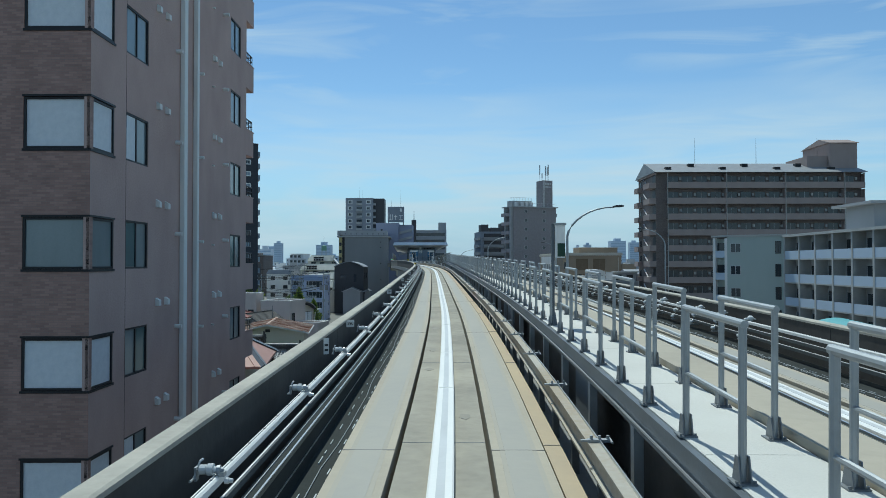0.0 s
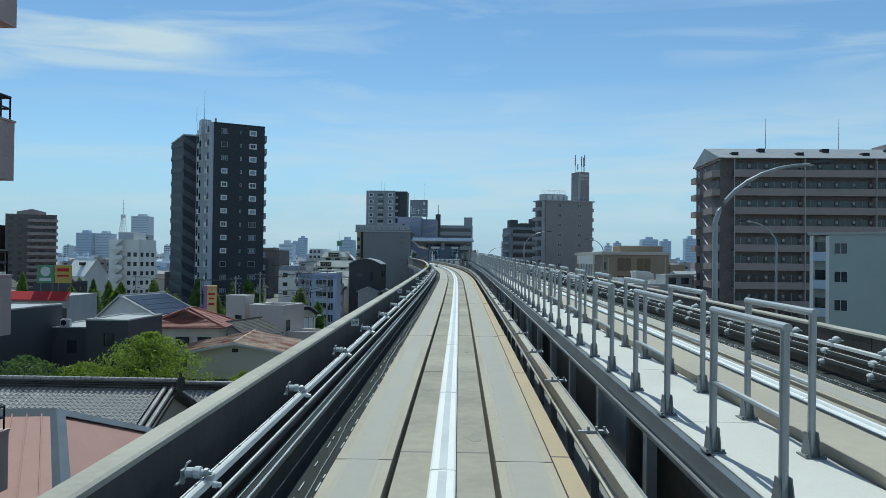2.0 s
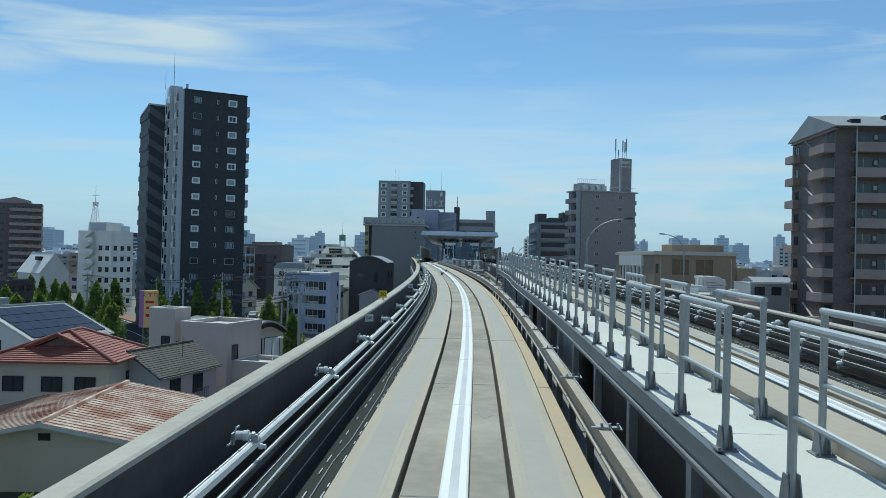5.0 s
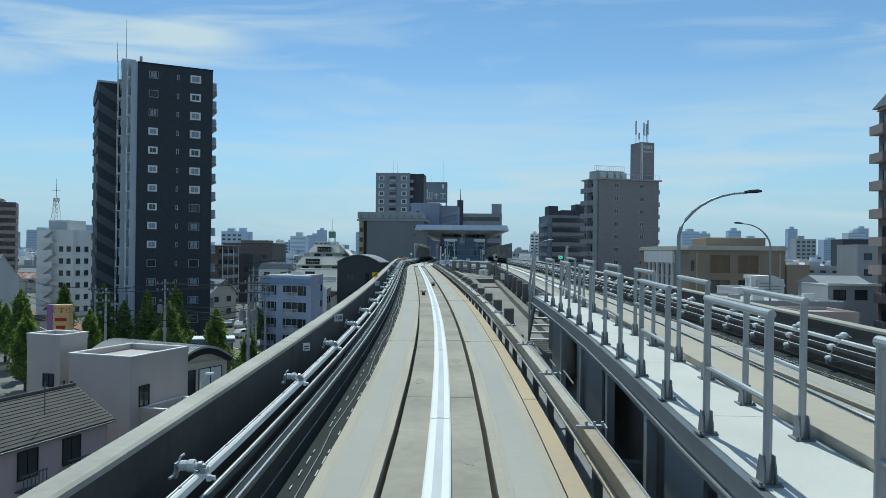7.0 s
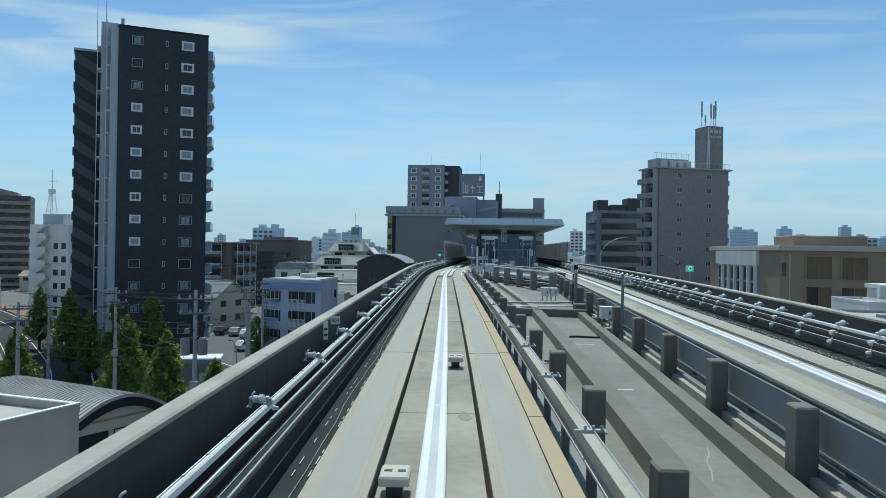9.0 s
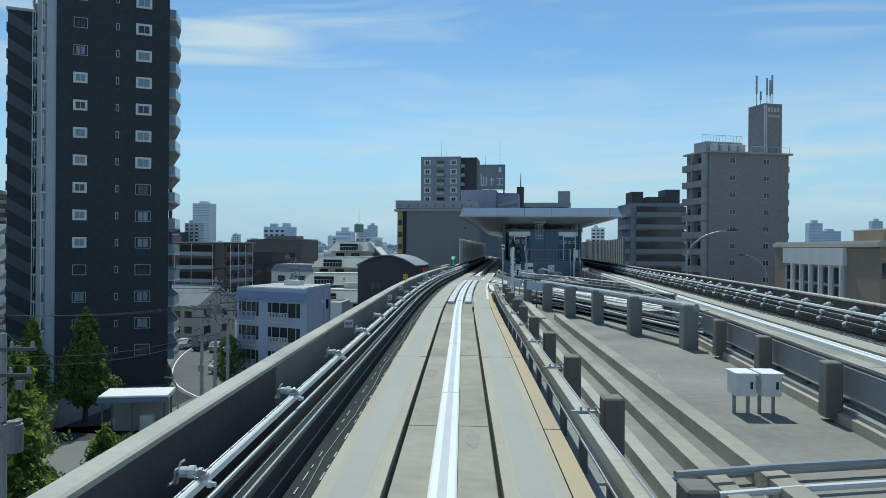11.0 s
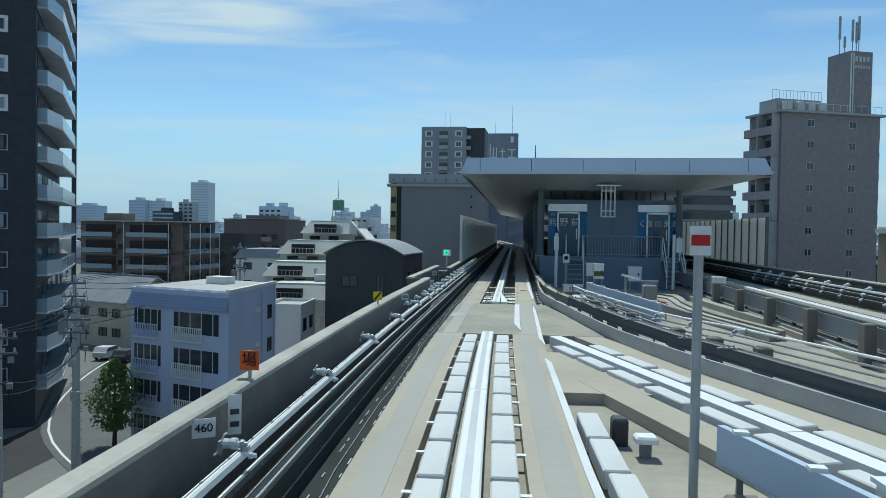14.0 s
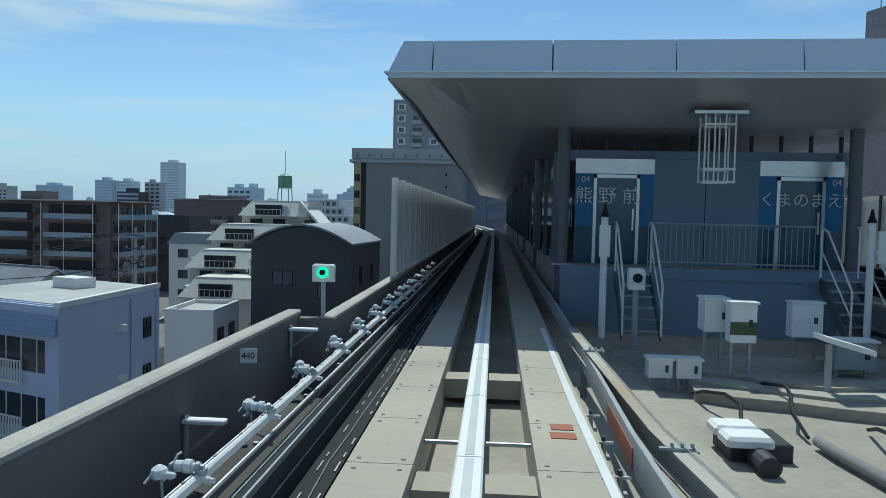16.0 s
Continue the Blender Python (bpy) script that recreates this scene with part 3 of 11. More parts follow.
def parapet(name, cx, lat, y0, y1, side, label, top_dz=0.64):
    """A concrete parapet with a paler cap, in cast lengths with open joints."""
    ob = thing(name, label=label, category="parapet", kind="structure")
    y = y0
    while y < y1 - 0.5:
        e = min(y + 9.7, y1)
        g = Geo()
        sweep(g, [(lat, -0.75), (lat, top_dz - 0.05), (lat + side * 0.15, top_dz - 0.05), (lat + side * 0.15, -0.75)], y, e - 0.015, 2.4, cx)
        # darker copy up to y 112: shade of the inner face, painted in
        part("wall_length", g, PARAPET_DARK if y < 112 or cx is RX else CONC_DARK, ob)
        g = Geo()
        a, b = lat - side * 0.012, lat + side * 0.17
        c = side * 0.02
        sweep(g, [(a, top_dz - 0.05), (a, top_dz - 0.015), (a + c, top_dz), (b - c, top_dz), (b, top_dz - 0.015), (b, top_dz - 0.05)], y, e - 0.015, 2.4, cx)
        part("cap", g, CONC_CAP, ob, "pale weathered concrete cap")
        y = e
    return ob


parapet("parapet_near", OX, -1.765, -60, 154.1, -1, "dark weathered concrete parapet with pale cap")
parapet("parapet_near_recess", OX, -2.25, 154.1, 161.2, -1, "set-back length of concrete parapet")
parapet("parapet_near_station", OX, -1.85, 161.2, 279, -1, "concrete parapet beside the station track", 0.56)
parapet("parapet_far", RX, 1.80, -60, 279, 1, "dark concrete parapet along the far guideway")
g = Geo()
sweep(g, rect(-2.40, -1.765, -0.75, 0.61), 154.12, 154.30, 1)
sweep(g, rect(-2.43, -1.85, -0.75, 0.55), 161.05, 161.22, 1)
solid("parapet_return", g, CONC_DARK, "short cross walls closing the parapet recess", "parapet", "structure")


# added dark slab hiding the sunlit girder top inside the recess
g = Geo()
sweep(g, rect(-2.24, -1.56, -0.40, -0.27), 154.3, 161.05, 1)
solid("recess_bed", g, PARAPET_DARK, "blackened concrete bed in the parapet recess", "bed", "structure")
for i in range(11):
    g = Geo()
    g.box(-0.05, 0.05, -0.11, 0.11, -0.06, -0.035, cut=0.006)
    o = solid("bed_plate", g, FRAME_WHITE, "small pale steel plate on the black cable bed", "plate", group="plates on the cable bed")
    o.matrix_basis = along(150.7 + 1.05 * i, -1.36, 0)


# ---------------------------------------------------------------- conductor rails and insulators
def conductor(name, cx, lat, y0, y1, side, label):
    """White-covered power rail on insulators, with the darker return rails stacked inside it."""
    ob = thing(name, label=label, category="rail")
    g = Geo()
    c = lat
    sweep(g, [(c - 0.028, 0.36), (c - 0.028, 0.405), (c - 0.016, 0.42), (c + 0.016, 0.42), (c + 0.028, 0.405), (c + 0.028, 0.36)], y0, y1, 2.2, cx)
    g.cur = 1
    sweep(g, rect(c - 0.004, c + 0.004, 0.415, 0.4225), y0, y1, 2.2, cx)
    part("power_rail", g, (WHITE_STEEL, STEEL_BLUE), ob, "white covered power rail with a dark seam")
    for d, z, w in ((0.055, 0.29, 0.022), (0.10, 0.17, 0.026)):
        g = Geo()
        q = c + side * d
        sweep(g, [(q - w, z - 0.05), (q - w, z), (q + w, z), (q + w, z - 0.05)], y0, y1, 2.2, cx)
        g.cur = 1
        sweep(g, rect(q - 0.007, q + 0.007, z, z + 0.006), y0, y1, 2.2, cx)
        part("return_rail", g, (RAIL_GREY, WHITE_STEEL), ob, "dark return rail with a bright worn line")
    # black bed in place of the parapet's shadow on the floor
    g = Geo()
    q = c + side * 0.43
    sweep(g, rect(min(q + side * 0.055, c - side * 0.10), max(q + side * 0.055, c - side * 0.10), -0.3, -0.06), y0, y1, 2.2, cx)
    part("cable_trough", g, RAIL_DARK, ob, "black cable bed along the parapet foot")
    g = Geo()
    y = max(y0, -8.0)
    k = 0
    while y < min(y1, 170):
        for d, w in ((0.035, 0.006), (-0.10, 0.005)):
            if (k * 7 + int(d * 100)) % 5:
                e = 0.07 * ((k * 3) % 4)
                sweep(g, rect(q + side * d - w, q + side * d + w, -0.06, -0.045), y + e, y + e + 0.10 + 0.06 * (k % 3), 1, cx)
        y += 0.40
        k += 1
    part("trough_edge", g, GALV, ob, "row of small bright clips", kind="stuff")
    g = Geo()
    n = int((min(y1, 170) - max(y0, -8)) / 0.8)
    g.tube([on(max(y0, -8) + 0.8 * i, q - side * 0.03 + 0.02 * math.sin(i * 0.9) + 0.01 * math.sin(i * 2.3), -0.05, cx) for i in range(n)], 0.005, 5)
    part("loose_cable", g, GALV, ob, "thin pale cable lying in the trough")
    g = Geo()
    y = max(y0, -8.0)
    while y < min(y1, 170):
        p = on(y, c, 0.42, cx)
        g.box(p.x - 0.007, p.x + 0.007, p.y - 0.014, p.y + 0.014, p.z, p.z + 0.006)
        y += 0.45
    part("rail_studs", g, STEEL_BLUE, ob, "bolts along the rail cover", kind="stuff")
    return ob


conductor("conductor_rails", OX, -1.455, -60, 240, 1, "white power rail above dark return rails on the parapet")
conductor("conductor_rails", RX, 1.62, -60, 279, -1, "white power rail above dark return rails on the far parapet")


def lower_insulator():
    g = Geo()
    g.loft([[(0.13 + x, r * math.cos(a), -0.08 + r * math.sin(a)) for a in (2 * math.pi * j / 8 for j in range(8))] for x, r in ((0, .012), (.004, .026), (.03, .026), (.034, .018), (.06, .018))])
    return g.mesh("lower_insulator", PORCELAIN)


def ring_x(x, r, n=10, y=0.0, z=0.0):
    return [(x, y + r * math.cos(a), z + r * math.sin(a)) for a in (2 * math.pi * j / n for j in range(n))]


def insulator_mesh():
    """Arms on the wall, white barrel with a flange, clamp over the rail; x points from the wall to the rail."""
    def body():
        g = Geo()
        g.loft([ring_x(x, r) for x, r in ((-.055, .018), (-.05, .036), (-.005, .036), (0, .028), (.006, .028), (.008, .044), (.05, .044), (.052, .024), (.075, .02))])
        return g.mesh("body", PORCELAIN)

    def bracket():
        g = Geo()
        g.tube([(-.08, -.05, -.055), (-.075, .0, -.01), (-.05, .0, 0)], .010, 6)
        g.tube([(-.08, -.13, -.05), (-.08, -.05, -.055), (-.078, .05, -.05)], .009, 6)
        g.tube([(-.078, .02, .0), (-.07, .06, .045), (-.06, .10, .05)], .009, 6)
        g.box(-.085, -.07, -.03, .03, -.08, .02)
        return g.mesh("bracket", GALV)

    def clamp():
        g = Geo()
        g.loft([ring_x(x, r, 8) for x, r in ((.07, .018), (.075, .034), (.10, .034), (.105, .02), (.125, .012))])
        g.box(.095, .135, -.03, .03, -.045, -.01)
        return g.mesh("clamp", GALV)

    return [("body", shared("ib", body), "white barrel insulator"), ("bracket", shared("ik", bracket), "bent galvanised bracket"), ("clamp", shared("ic", clamp), "grey rail clamp")]


INS = thing("rail_insulator", label="white rail insulator with clamp on the parapet", category="insulator", group="insulators along the power rail")
for nm, me, lb in insulator_mesh():
    part(nm, me, None, INS, lb)
part("lower_insulator", lower_insulator(), None, INS, "small white insulator under the return rail")
first = True
for cx, lat, s, ys in ((OX, -1.52, 0, [0.66 + 2.834 * i for i in range(-1, 26)] + [74.55] + [77.04 + 2.4 * i for i in range(6)] + [91.3, 93.9, 96.4, 98.9, 101.4] + [104.0 + 2.5 * i for i in range(9)] + [126.3 + 2.52 * i for i in range(10)] + [150.8 + 1.29 * i for i in range(16)]),):
    for y in ys:
        m = along(y, lat, 0.455, cx) @ pose(0, 0, 0, 0, 0, s) @ Matrix.Diagonal((0.95, 0.95, 0.95, 1))
        if first:
            INS.matrix_basis, first = m, False
        else:
            copy_thing(INS, m)



def rack_insulator():
    """Two tiers of insulators on a strut; x points from the wall to the track."""
    def upper():
        g = Geo()
        g.loft([[(0.0 + r * math.cos(a), r * 1.3 * math.sin(a), z) for a in (2 * math.pi * j / 8 for j in range(8))] for z, r in ((-.02, .05), (.02, .066), (.05, .055), (.075, .02))])
        g.loft([ring_x(x, r, 8, 0, .0) for x, r in ((.04, .03), (.10, .03), (.13, .018))])
        return g.mesh("upper_insulator", PORCELAIN)

    def lower():
        g = Geo()
        for dx, dy, dz, k in ((.10, -.16, -.19, 1.1), (.24, .02, -.33, .8)):
            g.loft([[(dx + k * r * math.cos(a), dy + k * r * 1.4 * math.sin(a), dz + k * z) for a in (2 * math.pi * j / 8 for j in range(8))] for z, r in ((-.025, .05), (.015, .064), (.045, .05), (.06, .02))])
        return g.mesh("lower_insulator", PORCELAIN)

    def strut():
        g = Geo()
        g.tube([(-.06, .05, .0), (.02, .0, -.04), (.10, -.14, -.22), (.24, .02, -.36)], .013, 6)
        g.tube([(-.06, -.12, -.03), (-.03, .0, .03), (-.05, .13, .01)], .011, 6)
        g.box(.06, .26, -.03, .03, -.40, -.37)
        return g.mesh("strut", GALV)
    return (("upper_insulator", upper(), "white domed insulator"), ("lower_insulator", lower(), "pair of white domed insulators"), ("strut", strut(), "bent galvanised strut"))


RACK = thing("rail_insulator", label="stack of white domed insulators carrying the far rails", category="insulator", group="insulators along the far rails")
for nm, me, lb in rack_insulator():
    part(nm, me, None, RACK, lb)
for k, i in enumerate(range(-59, 50)):
    m = along(96.0 + 1.445 * i, 1.67, 0.45, RX) @ pose(0, 0, 0, 0, 0, 180)
    if k:
        copy_thing(RACK, m)
    else:
        RACK.matrix_basis = m
for i in range(18):
    copy_thing(RACK, along(148.6 + 1.445 * i, -1.60, 0.45) @ Matrix.Diagonal((0.7, 0.7, 0.7, 1)))

# guide beam on the inner side, on steel stubs
def guide_beam(name, cx, lat, y0, y1, label, material):
    ob = thing(name, label=label, category="guide rail")
    g = Geo()
    w = 0.052
    sweep(g, [(lat - w, 0.05), (lat - w, 0.07), (lat - 0.012, 0.08), (lat - 0.012, 0.235), (lat - w, 0.245), (lat - w, 0.26), (lat + w, 0.26), (lat + w, 0.245), (lat + 0.012, 0.235), (lat + 0.012, 0.08), (lat + w, 0.07), (lat + w, 0.05)], y0, y1, 2.2, cx)
    part("beam", g, material, ob)
    g = Geo()
    s = 1 if lat > 0 else -1
    sweep(g, rect(lat + s * 0.048 - 0.004, lat + s * 0.048 + 0.004, 0.262, 0.285), y0, y1, 2.2, cx)
    part("contact_edge", g, ALU, ob, "bright contact edge")
    g = Geo()
    y = max(y0, -12.0)
    while y < min(y1, 170.0):
        sweep(g, rect(lat - 0.035, lat + 0.035, -0.32, 0.05), y, y + 0.10, 1, cx)
        y += 1.37
    part("stub", g, STEEL_BLUE, ob, "short steel stubs under the beam", kind="stuff")
    return ob


guide_beam("guide_beam", OX, 1.285, -60, 137.7, "pale steel guide beam beside the running strip", BEAM_WORN)
guide_beam("guide_beam", RX, -1.285, -60, 279, "pale steel guide beam of the far guideway", BEAM_WORN)
lower = thing("lower_rail", label="black rail box with a bright contact edge below the power rail", category="rail")
g = Geo()
sweep(g, [(-1.335, -0.2), (-1.335, 0.21), (-1.32, 0.225), (-1.23, 0.225), (-1.215, 0.21), (-1.215, -0.2)], -60, 240, 2.2)
part("box", g, RAIL_DARK, lower)
for a, w, z in ((-1.238, 0.007, 0.225), (-1.30, 0.004, 0.225), (-1.213, 0.004, 0.06)):
    g = Geo()
    sweep(g, rect(a - w, a + w, z, z + 0.012), -60, 240, 2.2)
    part("contact_edge", g, ALU, lower, "bright contact edge")
g = Geo()
sweep(g, rect(-1.40, -1.36, -0.20, 0.22), 78, 279, 3, RX)
solid("guide_plate", g, SLATE_STEEL, "slate-blue steel plate beside the far guide beam", "guide rail")
g = Geo()
sweep(g, rect(-1.415, -1.401, -0.19, -0.165), 78, 279, 3, RX)
solid("guide_trim", g, ALU, "bright steel trim along the plate's foot", "guide rail")
g = Geo()
sweep(g, rect(-1.58, -1.36, -0.55, -0.36), 78, 279, 3, RX)
solid("guideway_ledge", g, CONC, "pale concrete ledge at the far guideway's foot", "ledge", "structure")


def clip_mesh():
    g = Geo()
    g.box(-0.10, 0.10, -0.03, 0.03, 0.262, 0.285)
    g.box(-0.16, -0.10, -0.02, 0.02, 0.265, 0.28)
    for x in (-0.07, 0.0, 0.07):
        g.tube([(x, 0, 0.28), (x, 0, 0.315)], 0.014, 6)
    g.tube([(0.09, -0.09, 0.275), (0.09, 0.09, 0.285)], 0.01, 6)
    return g.mesh("beam_joint", GALV)


CLIP = tagged(new("beam_joint", clip_mesh()), "galvanised joint clip bolted on the guide beam", "rail joint", "clips on the guide beam")
CLIP.matrix_basis = along(2.13, 1.335, 0)
for i in range(1, 53):
    copy_thing(CLIP, along(2.13 + 2.545 * i, 1.335, 0))


# ---------------------------------------------------------------- walkway between the guideways, with railings
WALK_END = 83.5
DRIFT = curve([(-60, 0), (40, 0), (66, 0), (70, 0.01), (72.6, 0.09), (75, 0.22), (79, 0.37), (83.5, 0.5), (90, 0.65)], 1)
WX = curve([(y, OX(y) + DRIFT(y)) for y in range(-60, 91, 3)], 1)
walkway = thing("walkway", label="raised service walkway of pale slabs on a steel channel", category="walkway", kind="structure")
g = Geo()
sweep(g, [(1.575, 0.49), (1.575, 0.648), (1.625, 0.648), (1.625, 0.49)], -60, WALK_END, 2.3, WX)
sweep(g, rect(1.55, 1.64, 0.46, 0.49), -60, WALK_END, 2.3, WX)
part("edge_channel", g, STEEL_BLUE, walkway, "dark blue-grey steel edge channel")
g = Geo()
sweep(g, rect(1.548, 1.562, 0.492, 0.506), -60, WALK_END, 2.3, WX)
part("edge_trim", g, ALU, walkway, "bright steel trim along the edge")
g = Geo()
sweep(g, rect(2.31, 2.72, 0.3, 0.72), -60, WALK_END, 2.3, WX)
part("kerb", g, CONC, walkway, "broad raised concrete kerb")
g = Geo()
sweep(g, rect(2.725, 2.77, 0.50, 0.70), -60, WALK_END, 2.3, WX)
part("kerb_edge", g, RAIL_DARK, walkway, "dark steel edge behind the kerb")
g = Geo()
sweep(g, rect(2.775, 2.79, 0.70, 0.72), -60, WALK_END, 2.3, WX)
part("kerb_trim", g, ALU, walkway, "bright trim behind the kerb")
g = Geo()
sweep(g, rect(1.95, 2.6, -2.3, 0.50), -60, WALK_END, 4, WX)
part("support_beam", g, CONC_DARK, walkway)
g = Geo()
for i in range(47):
    y = -12 + 1.978 * i
    if y < WALK_END:
        sweep(g, rect(1.45, 2.0, -0.62, -0.50), y, y + 0.14, 1, WX)
        sweep(g, rect(1.56, 1.64, -0.62, 0.46), y, y + 0.12, 1, WX)
part("cross_bearer", g, GALV, walkway, "blue-grey steel cross bearers", kind="stuff")
for y0, y1 in ((-3.5, -2.0), (3.9, 5.0), (13.6, 15.0), (22.5, 23.6), (31.2, 32.4), (40.1, 42.0), (57.5, 58.9), (66.9, 68.7), (71.6, 72.6), (75.6, 77.6), (79.2, 80.4)):
    g = Geo()
    sweep(g, rect(1.60, 1.625, -0.42, 0.46), y0, y1, 1, WX)
    part("side_plate", g, SLATE_STEEL, walkway, "slate-blue steel plate below the walkway edge")
g = Geo()
for i in range(48):
    y = -11.6 + 1.978 * i
    if y < WALK_END - 1.3:
        sweep(g, rect(1.515, 1.53, -0.12 - 0.1 * (i % 3), -0.10 - 0.1 * (i % 3)), y, y + 0.7 + 0.3 * (i % 2), 1, WX)
part("cable_pipe", g, ALU, walkway, "short bright cable pipes below the edge", kind="stuff")
y = -60.0
while y < WALK_END - 0.2:
    e = min(y + 2.32, WALK_END)
    g = Geo()
    sweep(g, [(1.63, 0.56), (1.63, 0.655), (1.64, 0.66), (2.29, 0.66), (2.30, 0.655), (2.30, 0.56)], y, e - 0.008, 1.2, WX)
    part("slab", g, DECK, walkway)
    y = e


def railing_thing(label, group):
    """Two square posts on gusseted feet under a round bar, with one lower bar."""
    L, H = 0.99, 0.85
    ob = thing("railing", label=label, category="railing", group=group)
    for y in (0.0, L):
        g = Geo()
        g.tube([(0, y, 0.0), (0, y, H)], 0.0225, 10)
        p = part("post", g, GALV, ob)
        g = Geo()
        g.box(-0.06, 0.06, y - 0.065, y + 0.065, 0.0, 0.010)
        for s in (-1, 1):
            g.loft([[(s * 0.026, y - 0.062, 0), (s * 0.033, y - 0.062, 0), (s * 0.033, y + 0.062, 0), (s * 0.026, y + 0.062, 0)], [(s * 0.026, y - 0.045, 0.07), (s * 0.033, y - 0.045, 0.07), (s * 0.033, y + 0.045, 0.07), (s * 0.026, y + 0.045, 0.07)], [(s * 0.026, y - 0.022, 0.145), (s * 0.033, y - 0.022, 0.145), (s * 0.033, y + 0.022, 0.145), (s * 0.026, y + 0.022, 0.145)]])
        for s in (-1, 1):
            g.tube([(s * 0.048, y - 0.05, 0.010), (s * 0.048, y - 0.05, 0.024)], 0.009, 6)
        part("foot", g, FOOT_STEEL, p, "grey steel foot bracket")
    g = Geo()
    g.tube([(0, -0.03, H), (0, L + 0.03, H)], 0.0225, 10)
    part("top_bar", g, GALV, ob)
    g = Geo()
    g.tube([(0, 0, 0.42), (0, L, 0.42)], 0.0165, 8)
    part("middle_bar", g, GALV, ob)
    return ob


RAIL_L = railing_thing("galvanised steel railing section on the walkway edge", "railings along the walkway")
PITCH = 1.978
SLIP = curve([(-20, 0.28), (0, 0.28), (12, 0.20), (20, 0.15), (30, 0.25), (45, 0.12), (55, -0.05), (65, -0.15), (77, 0.2), (90, 0.2)], 1)
RAIL_L.matrix_basis = along(-0.215 - PITCH * 6, 1.655, 0.66, WX)
for i in range(-5, 50):
    if -0.495 + PITCH * i + 1.0 < WALK_END:
        copy_thing(RAIL_L, along(-0.495 + PITCH * i + SLIP(PITCH * i), 1.655, 0.66, WX))
for i in range(-6, 50):
    if 0.41 + PITCH * i + 1.0 < WALK_END:
        copy_thing(RAIL_L, along(0.41 + PITCH * i + SLIP(PITCH * i), 2.205, 0.66, WX))

# stair down at the walkway's end
st = thing("walkway_stair", label="steep galvanised stair leading down from the walkway end", category="stairs")
st.matrix_basis = along(WALK_END, 1.98, 0.24, WX)
for i in range(6):
    g = Geo()
    g.box(-0.33, 0.33, 0.02 + 0.19 * i, 0.22 + 0.19 * i, 0.225 - 0.185 * i, 0.255 - 0.185 * i)
    part("tread", g, GALV, st)
for x in (-0.36, 0.36):
    g = Geo()
    g.loft([[(x - .02, -0.05, .15), (x + .02, -0.05, .15), (x + .02, -0.05, .42), (x - .02, -0.05, .42)], [(x - .02, 1.0, -0.72), (x + .02, 1.0, -0.72), (x + .02, 1.0, -0.45), (x - .02, 1.0, -0.45)]])
    part("stringer", g, STEEL_BLUE, st)
    g = Geo()
    g.tube([(x, -0.05, 1.5), (x, 0.1, 1.5), (x, 1.05, 0.5)], 0.028)
    g.tube([(x, 0.1, 0.3), (x, 0.1, 1.5)], 0.026)
    g.tube([(x, 0.95, -0.55), (x, 0.95, 0.6)], 0.026)
    g.tube([(x, 0.1, 0.95), (x, 1.0, 0.02)], 0.02)
    part("handrail", g, GALV, st)

# ---------------------------------------------------------------- deck between the diverging guideways
def between(y, f, dz):
    a, b = on(y, 1.45, dz), on(y, -1.45, dz, RX)
    return a + (b - a) * f


for i0, i1, m_deck, lb in ((0, 33, DECK_GREY, "stained concrete deck between the two guideways"), (33, 44, CONC_STAIN, "pale concrete deck before the station")):
    g = Geo()
    for i in range(i0, i1):
        a, b = 78 + i * 2.0, 80 + i * 2.0
        g.face(between(a, 0, -0.5), between(a, 1, -0.5), between(b, 1, -0.5), between(b, 0, -0.5))
    solid("middle_deck", g, m_deck, lb, "deck", "structure")


def kerb(name, pts, w, h, material, label):
    g = Geo()
    rows = []
    pts = [Vector(p) for p in pts]
    for i, p in enumerate(pts):
        d = (pts[min(i + 1, len(pts) - 1)] - pts[max(i - 1, 0)])
        s = Vector((d.y, -d.x, 0)).normalized() * w / 2
        rows.append([p - s, p + s, p + s * 0.9 + Vector((0, 0, h)), p - s * 0.9 + Vector((0, 0, h))])
    g.loft(rows)
    return solid(name, g, material, label, "kerb", "structure")


kerb("deck_kerb", [on(y, 2.25 + 0.043 * (y - 94), -0.5) for y in range(84, 113, 2)], 0.32, 0.22, KERB_WARM, "weathered concrete kerb along the deck")
kerb("deck_kerb", [on(y, -1.90, -0.5, RX) for y in range(84, 113, 2)], 0.24, 0.18, KERB_WARM, "pale concrete kerb beside the far guideway")
kerb("deck_kerb", [between(112, 0.1, -0.5), between(112, 0.5, -0.5), between(112, 0.93, -0.5)], 0.3, 0.24, KERB_WARM, "cross kerb on the deck")
kerb("deck_kerb", [on(y, 2.53, -0.5) for y in np.arange(129.9, 139.0, 1.0)], 0.30, 0.15, CONC_CAP, "broad concrete kerb along the deck")
kerb("deck_kerb", [on(130.05, 2.6, -0.5), on(129.8, 2.35, -0.5), on(129.45, 2.12, -0.5), on(128.0, 2.10, -0.5), on(125.0, 2.10, -0.5), on(113.0, 2.05, -0.5)], 0.17, 0.15, CONC_CAP, "bent length of concrete kerb")
kerb("deck_kerb", [on(y, 2.58, -0.5) for y in np.arange(113.0, 129.6, 1.5)], 0.22, 0.15, CONC_STAIN, "long concrete kerb along the deck")
kerb("deck_kerb", [on(y, 3.14, -0.5) for y in np.arange(113.0, 132.1, 1.5)], 0.26, 0.17, CONC_STAIN, "long high concrete kerb along the deck")


